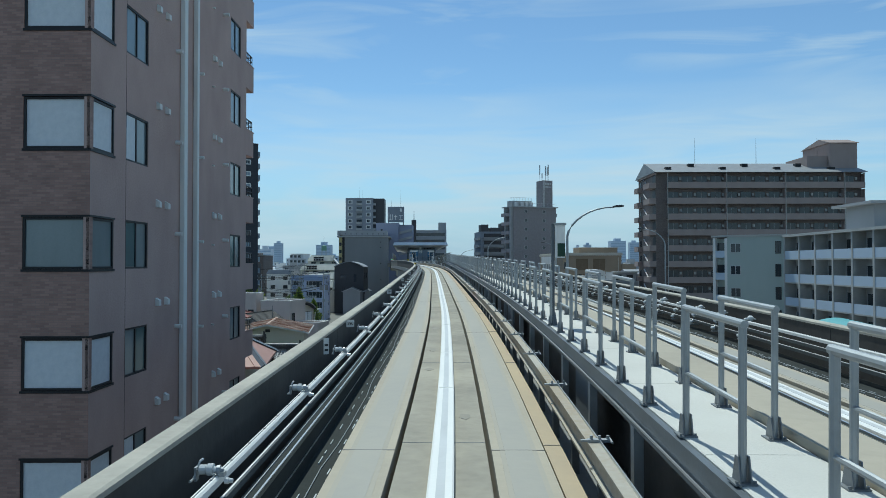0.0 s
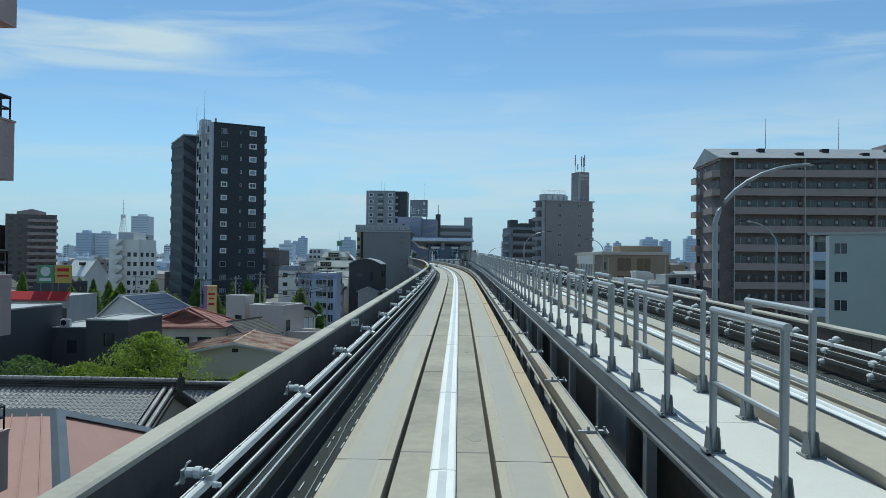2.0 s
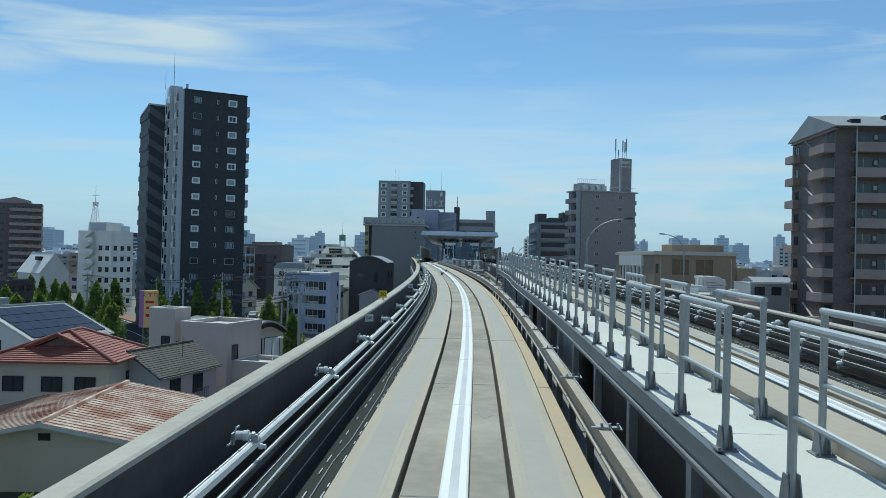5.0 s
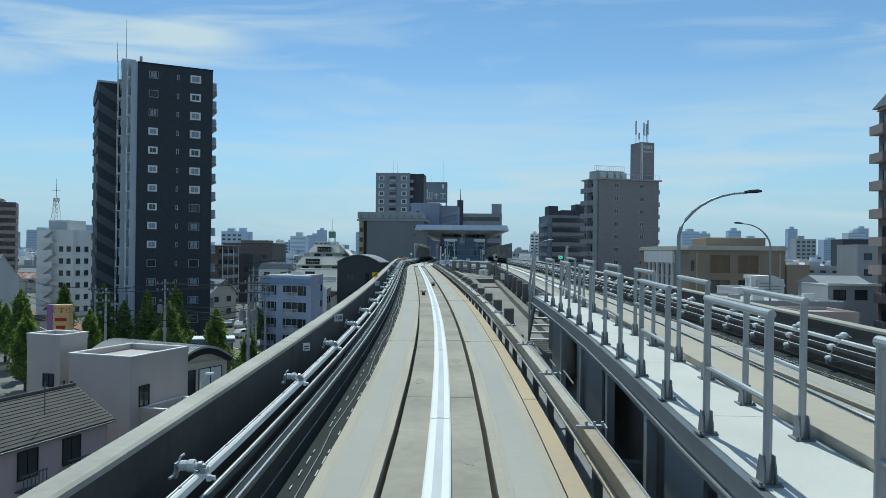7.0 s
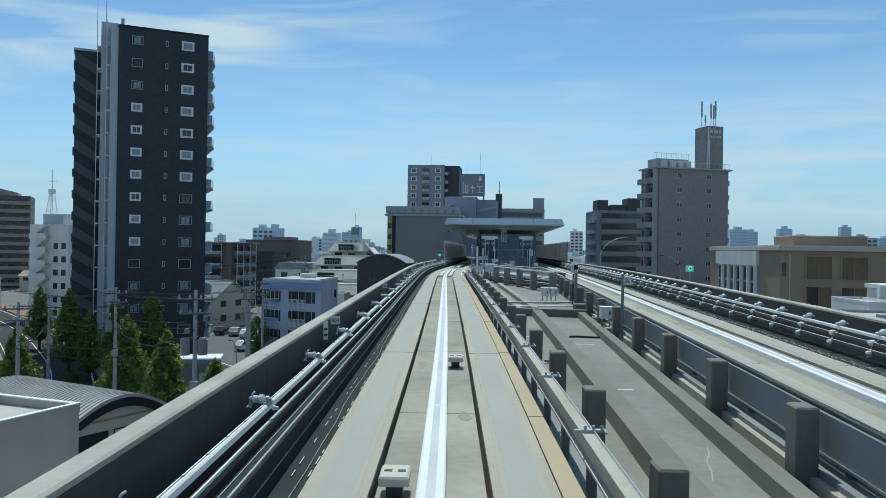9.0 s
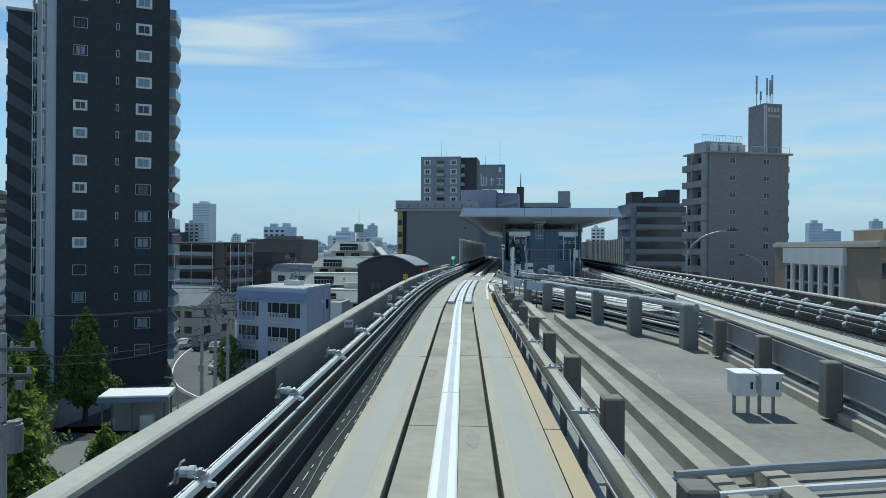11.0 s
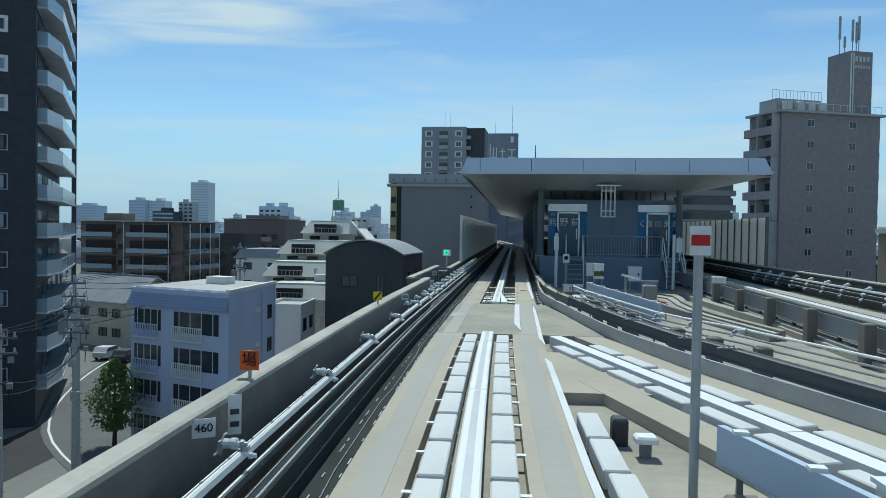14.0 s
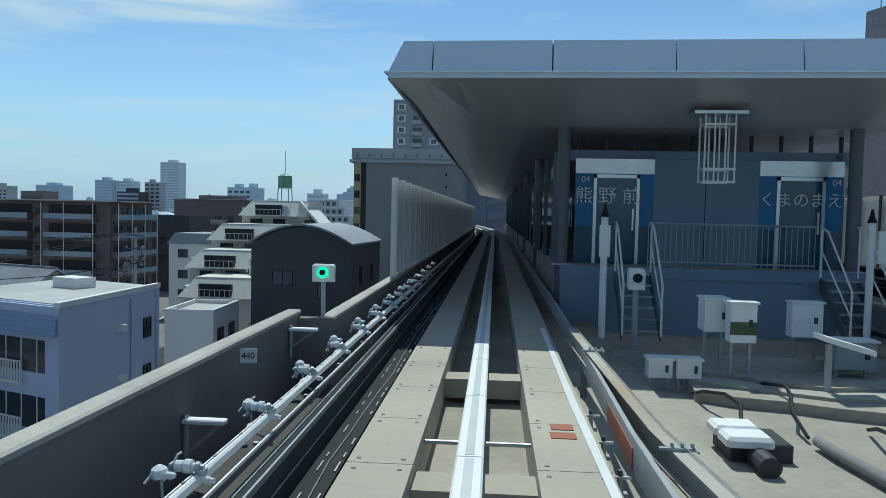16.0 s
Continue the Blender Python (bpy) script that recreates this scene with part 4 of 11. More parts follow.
def deck_grate(y, lat):
    ob = thing("drain_grate", label="small rusty drain grate let into the deck", category="grate", group="drain grates")
    ob.matrix_basis = along(y, lat, -0.499)
    for b in ((-.22, .22, -.2, -.17), (-.22, .22, .17, .2), (-.22, -.19, -.17, .17), (.19, .22, -.17, .17)):
        g = Geo()
        g.box(*b, 0, 0.012)
        part("frame_bar", g, CONC_CAP, ob)
    for i in range(6):
        g = Geo()
        g.box(-.19, .19, -.15 + .055 * i, -.13 + .055 * i, 0, 0.01)
        part("slat", g, STEEL_DARK, ob)


for y, a in ((102.2, 2.2), (101.6, 4.1), (112.5, 2.0), (121.0, 2.1)):
    deck_grate(y, a)
# marks, cracks and small things on the deck
rk = random.Random(17)
for k in range(15):
    y, a = 93.0 + 1.9 * k + rk.random(), 2.0 + 0.05 * k + rk.random() * 1.9
    d = rk.uniform(-0.8, 0.8)
    pts = [(y + 0.32 * j, a + d * 0.2 * j + 0.05 * rk.uniform(-1, 1)) for j in range(5)]
    g = Geo()
    g.loft([[on(q, b - 0.008, -0.4985), on(q, b + 0.008, -0.4985), on(q, b + 0.008, -0.496), on(q, b - 0.008, -0.496)] for q, b in pts])
    solid("crack_filling", g, (CONC_CAP, CONC_DARK)[k % 3 == 0], "thin line of crack filling on the deck", "crack repair", group="crack lines on the deck")
for y, a, w, l in ((104.65, 2.55, 0.16, 0.03), (104.9, 3.3, 0.22, 0.025), (103.9, 2.0, 0.03, 0.3), (106.2, 2.2, 0.12, 0.03), (99.5, 2.9, 0.2, 0.03), (97.8, 3.4, 0.03, 0.25)):
    g = Geo()
    g.box(-w, w, -l, l, -0.4985, -0.4965)
    o = solid("paint_mark", g, WHITE_PAINT, "faint white survey mark painted on the deck", "marking", group="paint marks on the deck")
    o.matrix_basis = along(y, a, 0)
for y, a in ((106.7, 4.27), (109.6, 4.5)):
    g = Geo()
    g.box(-0.11, 0.11, -0.09, 0.09, -0.5, -0.3, cut=0.015)
    o = solid("kerb_block", g, CONC_CAP, "small pale concrete block beside the kerb", "block", group="small concrete blocks")
    o.matrix_basis = along(y, a, 0)
g = Geo()
g.tube([on(106.1 + 0.05 * math.sin(j), 3.15 + 0.14 * j, -0.475) for j in range(8)], 0.028, 8)
solid("loose_cable", g, RUBBER, "short black cable lying on the deck", "cable", group="trackside cables")
g = Geo()
g.box(-0.2, 0.2, -0.22, 0.22, -0.5, -0.12, cut=0.02)
o = solid("kerb_block", g, CONC_DARK, "dark concrete block at the cross kerb's end", "block")
o.matrix_basis = along(112.2, 4.5, 0)
for k, z in enumerate((-0.36, -0.25, -0.40)):
    g = Geo()
    g.tube([on(113.6 + 0.32 * k, 2.1, z), on(113.9 + 0.32 * k, 3.2, z), on(114.3 + 0.32 * k, 5.0, z)], 0.035, 8)
    solid("cross_pipe", g, (WHITE_STEEL, GALV, GALV)[k], "pale conduit crossing the deck", "pipe", group="conduits across the deck")


def deck_post():
    g = Geo()
    g.box(-0.11, 0.11, -0.14, 0.14, -0.5, 0.24, cut=0.018)
    return g.mesh("deck_post", CONC_DARK)


POST = tagged(new("deck_post", deck_post()), "dark weathered concrete post carrying the guide beam", "post", "posts on the deck")
for k, y in enumerate((85.0, 87.65, 90.25, 92.95, 95.8, 98.55, 101.3, 104.1, 106.6, 109.35, 112.1, 115.0, 117.9, 120.8, 123.8, 126.78, 129.4, 132.65, 135.45, 138.8)):
    if k:
        copy_thing(POST, along(y, 1.735, 0))
    else:
        POST.matrix_basis = along(y, 1.735, 0)
for i in range(0, 29):
    copy_thing(POST, along(83.92 + 2.83 * i, -1.61, 0.06, RX))

# ---------------------------------------------------------------- building tools
def window_meshes(w, h, frame, pane, split=True, deep=0.06):
    def fr():
        g = Geo()
        t = 0.055
        g.box(-w / 2, w / 2, -deep, 0.02, -h / 2, -h / 2 + t)
        g.box(-w / 2, w / 2, -deep, 0.02, h / 2 - t, h / 2)
        g.box(-w / 2, -w / 2 + t, -deep, 0.02, -h / 2 + t, h / 2 - t)
        g.box(w / 2 - t, w / 2, -deep, 0.02, -h / 2 + t, h / 2 - t)
        if split:
            g.box(-0.03, 0.03, -deep + 0.01, 0.02, -h / 2 + t, h / 2 - t)
        return g.mesh("window", frame)

    def pn():
        g = Geo()
        g.box(-w / 2 + 0.05, w / 2 - 0.05, -0.018, -0.008, -h / 2 + 0.05, h / 2 - 0.05)
        return g.mesh("pane", pane)

    k = (round(w, 2), round(h, 2), frame.name, pane.name, split, deep)
    return shared(("f", *k), fr), shared(("p", *k), pn)


def window(parent, at, turn, w, h, frame=None, pane=None, split=True, deep=0.06):
    """A window under a building: frame with its pane. turn: the way its outside looks, 0 for -y, in degrees."""
    f, p = window_meshes(w, h, frame or FRAME_DARK, pane or GLASS, split, deep)
    ob = part("window", f, None, parent, m=pose(*at, 0, 0, turn))
    part("pane", p, None, ob)
    return ob


def block(name, at, turn, w, d, h, wall, roof, label, parapet_h=0.5, category="building"):
    """A flat-roofed block with its near left corner at `at`; x along its front, y into its depth."""
    ob = thing(name, at, turn, label, category)
    g = Geo()
    g.box(0, w, 0, d, 0, h)
    part("wall", g, wall, ob)
    g = Geo()
    t = 0.16
    for b in ((-.02, w + .02, -.02, t), (-.02, w + .02, d - t, d + .02), (-.02, t, t, d - t), (w - t, w + .02, t, d - t)):
        g.box(*b, h - 0.03, h + parapet_h)
    part("roof_parapet", g, wall, ob)
    g = Geo()
    g.box(t, w - t, t, d - t, h, h + 0.03)
    part("roof", g, roof, ob)
    return ob


def tube_mast(parent, x, y, z0, z1, r=0.05, material=None):
    g = Geo()
    g.tube([(x, y, z0), (x, y, (z0 + z1) / 2), (x, y, z1)], r, 6, r * 0.4)
    return part("mast", g, material or STEEL_BLUE, parent, "thin roof mast")


# ---------------------------------------------------------------- brown flats beside the start of the run
def near_flats():
    ob = thing("apartment_building", (-8.84, 14.3, 0.21), 0.0, "brown-tiled apartment building with dark-framed windows close beside the viaduct", "apartment building")
    # own axes: x to the right along the front, y along the side that looks at the guideway
    L, H, ST = 14.67, 34.0, 3.0
    base = 13.62 - 3 * 4
    lev = [base + ST * k for k in range(10)]
    g = Geo()
    holes = []
    for z in lev:
        holes += [(2.10, 3.65, z, z + 1.35), (12.23, 13.77, z, z + 1.35), (0.0, 1.35, z, z + 1.3)]
    g.wall((0, 0), (0, 1), L, -0.21, H, holes, 0.16)
    part("side_wall", g, PLASTER_BROWN, ob)
    # the front, tiled, with the corner window and recessed balconies
    g = Geo()
    holes = [(0.78, 2.45, z, z + 1.3) for z in lev]
    g.wall((-2.45, 0), (1, 0), 2.45, -0.21, H, holes, 0.16)
    part("front_wall", g, TILE_BROWN, ob)
    g = Geo()
    holes = [(0.3, 6.0, z - 0.35, z + 1.75) for z in lev]
    g.wall((-8.65, 0.0), (1, 0), 6.2, 0, H, holes, 0.2)
    g.box(-8.65, -2.45, 1.5, 1.7, 0, H)
    part("balcony_front", g, TILE_BROWN, ob)
    g = Geo()
    g.box(-8.2, -0.2, 0.2, L, H - 0.05, H + 0.2)
    g.box(-8.2, -8.0, 0.2, L, 0, H)
    g.box(-8.2, -0.2, L - 0.1, L, 0, H)
    part("core", g, PLASTER_BROWN, ob)
    rnd = random.Random(3)
    for k, z in enumerate(lev):
        # corner window: two glazed sides meeting at a slim post
        bright = (k % 3) != 1
        pane = CURTAIN if bright else NET_GLASS
        f, p = window_meshes(1.65, 1.28, FRAME_DARK, pane, False)
        w = part("window", f, None, ob, "corner window with pale curtain" if bright else "corner window with grey curtain", pose(-0.84, 0.07, z + 0.65))
        part("pane", p, None, w)
        f, p = window_meshes(1.35, 1.28, FRAME_DARK, pane, False)
        w = part("window", f, None, ob, "", pose(-0.07, 0.675, z + 0.65, 0, 0, 90))
        part("pane", p, None, w)
        g = Geo()
        g.box(-0.10, 0.004, -0.004, 0.10, z - 0.02, z + 1.32)
        part("corner_post", g, FRAME_DARK, w)
        for nm, h0, h1 in (("sill", z - 0.06, z), ("head_trim", z + 1.30, z + 1.35)):
            g = Geo()
            g.loft([[(-1.69, -0.03, h), (0.03, -0.03, h), (0.03, 1.37, h), (-0.02, 1.37, h), (-0.02, 0.02, h), (-1.69, 0.02, h)] for h in (h0, h1)])
            part(nm, g, FRAME_DARK, ob)
        for y, wd in ((2.875, 1.55), (13.0, 1.54)):
            w = window(ob, (-0.08, y, z + 0.675), 90, wd, 1.35, FRAME_DARK, NET_GLASS)
            if rnd.random() < 0.6:
                g = Geo()
                q = rnd.choice((-1, 1))
                x0, x1 = sorted((q * 0.035, q * (wd / 2 - 0.06)))
                g.box(x0, x1, -0.024, -0.0185, -0.61, 0.61)
                part("curtain", g, CURTAIN if rnd.random() < 0.35 else GLASS_GREEN, w, "sash with a paler or greener curtain")
        # vent hoods and pipe spouts
        for y, dz in ((4.35, 1.80), (5.08, 1.80), (9.93, 1.80), (10.63, 1.80)):
            g = Geo()
            g.loft([[(0, y - .09, z + dz + 0.17 + .13), (0, y + .09, z + dz + 0.17 + .13), (0, y + .09, z + dz + 0.17 - .11), (0, y - .09, z + dz + 0.17 - .11)],
                    [(.12, y - .09, z + dz + 0.17 + .06), (.12, y + .09, z + dz + 0.17 + .06), (.12, y + .09, z + dz + 0.17 - .11), (.12, y - .09, z + dz + 0.17 - .11)]])
            part("vent_hood", g, WHITE_STEEL, ob, "pale grey vent hood")
        for y, zz, r in ((5.95, 1.11, .07), (11.2, 1.08, .07), (8.15, 0.93, .055), (9.78, 0.86, .035)):
            g = Geo()
            g.tube([(0, y, z + zz), (.22 if r > .05 else .1, y, z + zz - 0.01)], r, 10)
            part("pipe_end", g, WHITE_STEEL, ob, "round pipe outlet")
        # balconies at the far end
        g = Geo()
        g.box(-3.4, 0.0, L, L + 1.25, z - 1.0, z - 0.85)
        g.box(-0.12, 0.0, L, L + 1.25, z - 0.85, z + 0.13)
        g.box(-3.4, -0.12, L + 1.13, L + 1.25, z - 0.85, z + 0.13)
        g.box(-3.4, 0.02, L - 0.0, L + 1.27, z + 0.13, z + 0.17)
        b = part("balcony", g, PLASTER_BROWN, ob, "solid brown balcony front")
        g = Geo()
        for x0, y0, x1, y1 in ((-0.06, L + .05, -0.06, L + 1.19), (-0.06, L + 1.19, -2.0, L + 1.19)):
            g.tube([(x0, y0, z + 0.62), (x1, y1, z + 0.62)], 0.028)
            g.tube([(x0, y0, z + 0.40), (x1, y1, z + 0.40)], 0.02)
            for i in range(5):
                a = i / 4
                g.tube([(x0 + (x1 - x0) * a, y0 + (y1 - y0) * a, z + 0.15), (x0 + (x1 - x0) * a, y0 + (y1 - y0) * a, z + 0.62)], 0.018, 5)
        part("rail", g, FRAME_DARK, b, "dark balcony rail")
        g = Geo()
        g.tube([(-0.2, L + .32, z - 2.83), (-0.2, L + .32, z - 1.0)], 0.055)
        part("downpipe", g, GALV, ob, "grey balcony downpipe")
    for y, w in ((6.30, 0.30), (7.60, 0.20)):
        g = Geo()
        g.box(0.005, 0.17, y, y + w, 0, H, cut=0.02)
        part("downpipe", g, WHITE_STEEL, ob, "pale square downpipe down the side wall")
    for y in (2.09,):
        g = Geo()
        g.box(0.0, 0.004, y, y + 0.015, 0, H)
        part("joint", g, FRAME_DARK, ob)


near_flats()


# ---------------------------------------------------------------- charcoal tower
def tower():
    ob = thing("apartment_tower", (-57.25, 181.2, 0), 31.2, "tall charcoal apartment tower with white-trimmed windows and grey corner bays", "apartment tower")
    W, D, H, ST = 11.45, 21.5, 44.5, 2.985
    g = Geo()
    g.box(0, W, 0, D, 0, H)
    part("wall", g, TOWER_DARK, ob)
    g = Geo()
    g.box(-0.05, W + 0.05, -0.05, D, H, H + 0.25)
    part("roof_edge", g, FRAME_DARK, ob)
    f0 = H - 1.62
    for k in range(14):
        z = f0 - ST * k
        for x, w, h, lit in ((2.35, 1.4, 1.15, 3 <= k <= 9), (6.05, 0.45, 0.9, False), (8.75, 1.65, 1.25, k <= 6)):
            # pale panes carry the sky's reflection in their base colour
            win = window(ob, (x, 0, z), 0, w * 0.72, h * 0.85, FRAME_WHITE if (lit or w < 1) else FRAME_DARK, FROSTED_SKY if w > 1 and (k + int(x)) % 3 else GLASS, w > 1, 0.08)
            if w > 1:
                # lit storeys get white surrounds; weaker light is painted as grey
                g = Geo()
                t = 0.22 if lit else 0.08
                a, b = w / 2, h / 2
                for bx in ((-a, a, -b, -b + t), (-a, a, b - t, b), (-a, -a + t, -b + t, b - t), (a - t, a, -b + t, b - t)):
                    g.box(bx[0], bx[1], -0.10, 0.0, bx[2], bx[3])
                part("surround", g, WHITE_STEEL if lit else GREY_WALL, win, "white window surround" if lit else "grey window surround")
        # balconies on the side that looks along the avenue
        for j in range(5):
            y0, y1 = 0.7 + j * 4.1, 0.7 + j * 4.1 + 3.9
            g = Geo()
            d0 = 0.75 if j == 0 else 1.55
            g.loft([[(W, y0, h), (W + d0, y0, h), (W + 1.55, y1, h), (W, y1, h)] for h in (z - 1.35, z - 1.18)])
            s = part("balcony", g, TOWER_GREY, ob, "pale balcony slab")
            g = Geo()
            g.loft([[(W, y0, h), (W + d0 - .02, y0, h), (W + 1.53, y1, h), (W + 1.47, y1, h), (W + d0 - .08, y0 + .05, h), (W, y0 + .05, h)] for h in (z - 1.18, z - 0.12)])
            part("glass_front", g, FROSTED_SKY, s, "frosted balcony panel")
            g = Geo()
            g.box(W + 0.004, W + 0.03, y0 + 0.3, y1 - 0.3, z - 1.18, z + 0.85)
            part("sliding_door", g, GLASS, s)
    for j in (5,):
        g = Geo()
        y0 = 0.62 + j * 4.1
        g.box(W + 1.15, W + 1.6, y0 - 0.12, y0 + 0.10, 3, H - 1.5)
        part("fin", g, TOWER_BAND, ob, "grey vertical fin")
    # pale grey corner bays
    for k, (x0, y0, y1) in enumerate(((-0.95, 0.15, 2.7), (-2.1, 2.9, 5.9))):
        g = Geo()
        g.box(x0, 0, y0, y1, 0, H + (0.2, 1.1)[k])
        b = part("corner_bay", g, TOWER_GREY, ob, "pale grey corner bay")
        for i in range(15):
            z = H - 1.3 - ST * i
            g = Geo()
            g.box(x0 - 0.5, x0, y0 + 0.25, y1 - 0.15, z - 1.0, z - 0.85)
            g.box(x0 - 0.5, x0 - 0.42, y0 + 0.25, y1 - 0.15, z - 0.85, z + 0.05)
            part("balcony", g, WHITE_STEEL, b, "white balcony front")
            for q in (y0 + 0.25, y1 - 0.23):
                g = Geo()
                g.box(x0 - 0.5, x0 - 0.42, q, q + 0.08, z + 0.05, z + 1.98)
                part("balcony_post", g, WHITE_STEEL, b)
            g = Geo()
            g.box(x0 - 0.02, x0 + 0.01, y0 + 0.5, y1 - 0.5, z - 0.8, z + 0.7)
            part("pane", g, GLASS, b)
    # the set-back wing with open corridors
    g = Geo()
    g.box(-5.3, 0, 6.0, 22.0, 0, H - 2.4)
    part("wing", g, TOWER_DARK, ob)
    for i in range(15):
        z = H - 2.2 - ST * i
        g = Geo()
        g.loft([[(-5.5, 6.4, z - 2.6), (-5.2, 6.4, z - 2.6), (-5.2, 6.4, z - 1.5), (-5.5, 6.4, z - 1.5)], [(-5.5, 21.9, z - 1.5), (-5.2, 21.9, z - 1.5), (-5.2, 21.9, z - 0.4), (-5.5, 21.9, z - 0.4)]])
        part("corridor_front", g, TOWER_BAND, ob)
    for i in range(15):
        z = H - 2.6 - ST * i
        g = Geo()
        g.loft([[(-5.3, 5.82, z - 1.35), (-5.3, 6.0, z - 1.35), (-5.3, 6.0, z), (-5.3, 5.82, z)], [(-2.2, 5.82, z - 3.25), (-2.2, 6.0, z - 3.25), (-2.2, 6.0, z - 1.9), (-2.2, 5.82, z - 1.9)]])
        part("stair_front", g, TOWER_BAND, ob, "grey sloping stair front")
    g = Geo()
    g.box(-5.5, 0, 5.9, 22.1, H - 2.4, H - 2.1)
    part("wing_roof", g, TOWER_GREY, ob)
    tube_mast(ob, -1.5, 3, H + 1, H + 7.5)
    tube_mast(ob, -2.6, 6, H + 1, H + 4.5)
    g = Geo()
    g.box(0.3, 0.7, 0.5, 0.9, H, H + 1.2)
    part("lightning_box", g, GALV, ob)


tower()


# ---------------------------------------------------------------- brown slab block with a gabled roof
def brown_slab():
    ob = thing("apartment_building", (40.2, 137, 0), 0, "dark brown ten-storey apartment slab with taupe balcony bands", "apartment building")
    W, D, H, ST = 39.0, 14.0, 31.2, 2.98
    g = Geo()
    g.box(0, W, 1.3, D, 0, H)
    part("wall", g, BROWN_APT, ob)
    for i in range(10):
        z = H - ST * (i + 1)
        for j in range(4):
            x0 = 1.9 + j * 11.1
            x1 = min(x0 + 11.04, W)
            g = Geo()
            g.box(x0, x1, 0, 1.3, z, z + 0.16)
            g.box(x0, x1, 0, 0.12, z + 0.16, z + 1.15)
            b = part("balcony", g, BROWN_LIGHT, ob, "taupe balcony front")
            # doors widened so their dark glass also stands in for the recess shade
            for q in range(4 if j < 3 else 1):
                a = x0 + 0.35 + q * 2.7
                g = Geo()
                g.box(a, a + 1.95, 1.24, 1.30, z + 0.16, z + 2.35)
                g.cur = 1
                g.box(a + 0.94, a + 1.01, 1.21, 1.24, z + 0.16, z + 2.35)
                g.box(a + 2.12, a + 2.52, 1.05, 1.30, z + 1.6, z + 2.1)
                part("balcony_door", g, (GLASS, ROOF_FLAT), b)
            g = Geo()
            g.box(x1 - 0.1, x1, 0.1, 1.3, z + 0.16, z + 2.8)
            part("divider", g, BROWN_LIGHT, b)
        # gable end: small balconies and stair flights
        g = Geo()
        g.box(-1.3, 0, 1.3, 5.6, z + 0.1, z + 1.15)
        part("end_balcony", g, BROWN_LIGHT, ob, "taupe end balcony")
        g = Geo()
        g.box(-0.9, 0, D - 2.6, D + 0.2, z + 0.1, z + 1.1)
        part("end_balcony", g, BROWN_LIGHT, ob)
        g = Geo()
        g.loft([[(-.3, 6.3, z + 0.9), (-.05, 6.3, z + 0.9), (-.05, 6.5, z + 1.05), (-.3, 6.5, z + 1.05)], [(-.3, 9.3, z + 2.5), (-.05, 9.3, z + 2.5), (-.05, 9.5, z + 2.65), (-.3, 9.5, z + 2.65)]])
        part("stair_rail", g, FRAME_WHITE, ob, "white sloping stair rail")
        window(ob, (0, D - 1.6, z + 1.7), -90, 1.2, 1.2)
        # no hole here: a flat dark sheet paints the opening's shade
        g = Geo()
        g.box(-0.02, 0.02, 1.6, 3.6, z + 1.15, z + 2.7)
        part("stair_opening", g, FRAME_DARK, ob)
    for j in range(4):
        x = 1.85 + j * 11.1
        g = Geo()
        g.tube([(x, -0.08, 0), (x, -0.08, H)], 0.07)
        part("downpipe", g, ROOF_FLAT, ob, "pale downpipe")
    g = Geo()
    g.loft([[(-0.6, -0.4, H), (-0.6, D + 0.4, H), (-0.6, D / 2 + 0.6, H + 2.6)], [(W + 0.4, -0.4, H), (W + 0.4, D + 0.4, H), (W + 0.4, D / 2 + 0.6, H + 2.6)]])
    part("roof", g, ROOF_GREY, ob, "low grey metal gabled roof")
    g = Geo()
    g.loft([[(-0.3, 0, H - 0.3), (-0.3, D, H - 0.3), (-0.3, D / 2 + .5, H + 2.2)], [(-0.05, 0, H - 0.3), (-0.05, D, H - 0.3), (-0.05, D / 2 + .5, H + 2.2)]])
    part("gable", g, BROWN_LIGHT, ob)
    for j in range(7):
        g = Geo()
        x = 2 + j * 5.2
        g.box(x, x + 1.1, 1.8 + 2.6 * (j % 2), 2.9 + 2.6 * (j % 2), H + 0.6 + 1.0 * (j % 2), H + 1.2 + 1.0 * (j % 2))
        part("roof_vent", g, FRAME_DARK, ob)
    g = Geo()
    g.box(W - 5, W + 0.2, 3, D, H, H + 6)
    g.loft([[(W - 5.3, 2.7, H + 6), (W - 5.3, D + .3, H + 6), (W - 5.3, 6.8, H + 7.2)], [(W + .5, 2.7, H + 6), (W + .5, D + .3, H + 6), (W + .5, 6.8, H + 7.2)]])
    g.box(W - 9, W - 5, 4, D - 1, H, H + 3.6)
    part("stair_head", g, BROWN_LIGHT, ob, "taupe stair and lift house on the roof")
    for x in (9, 21, 33):
        tube_mast(ob, x, 6, H + 2.4, H + 7.4)


brown_slab()


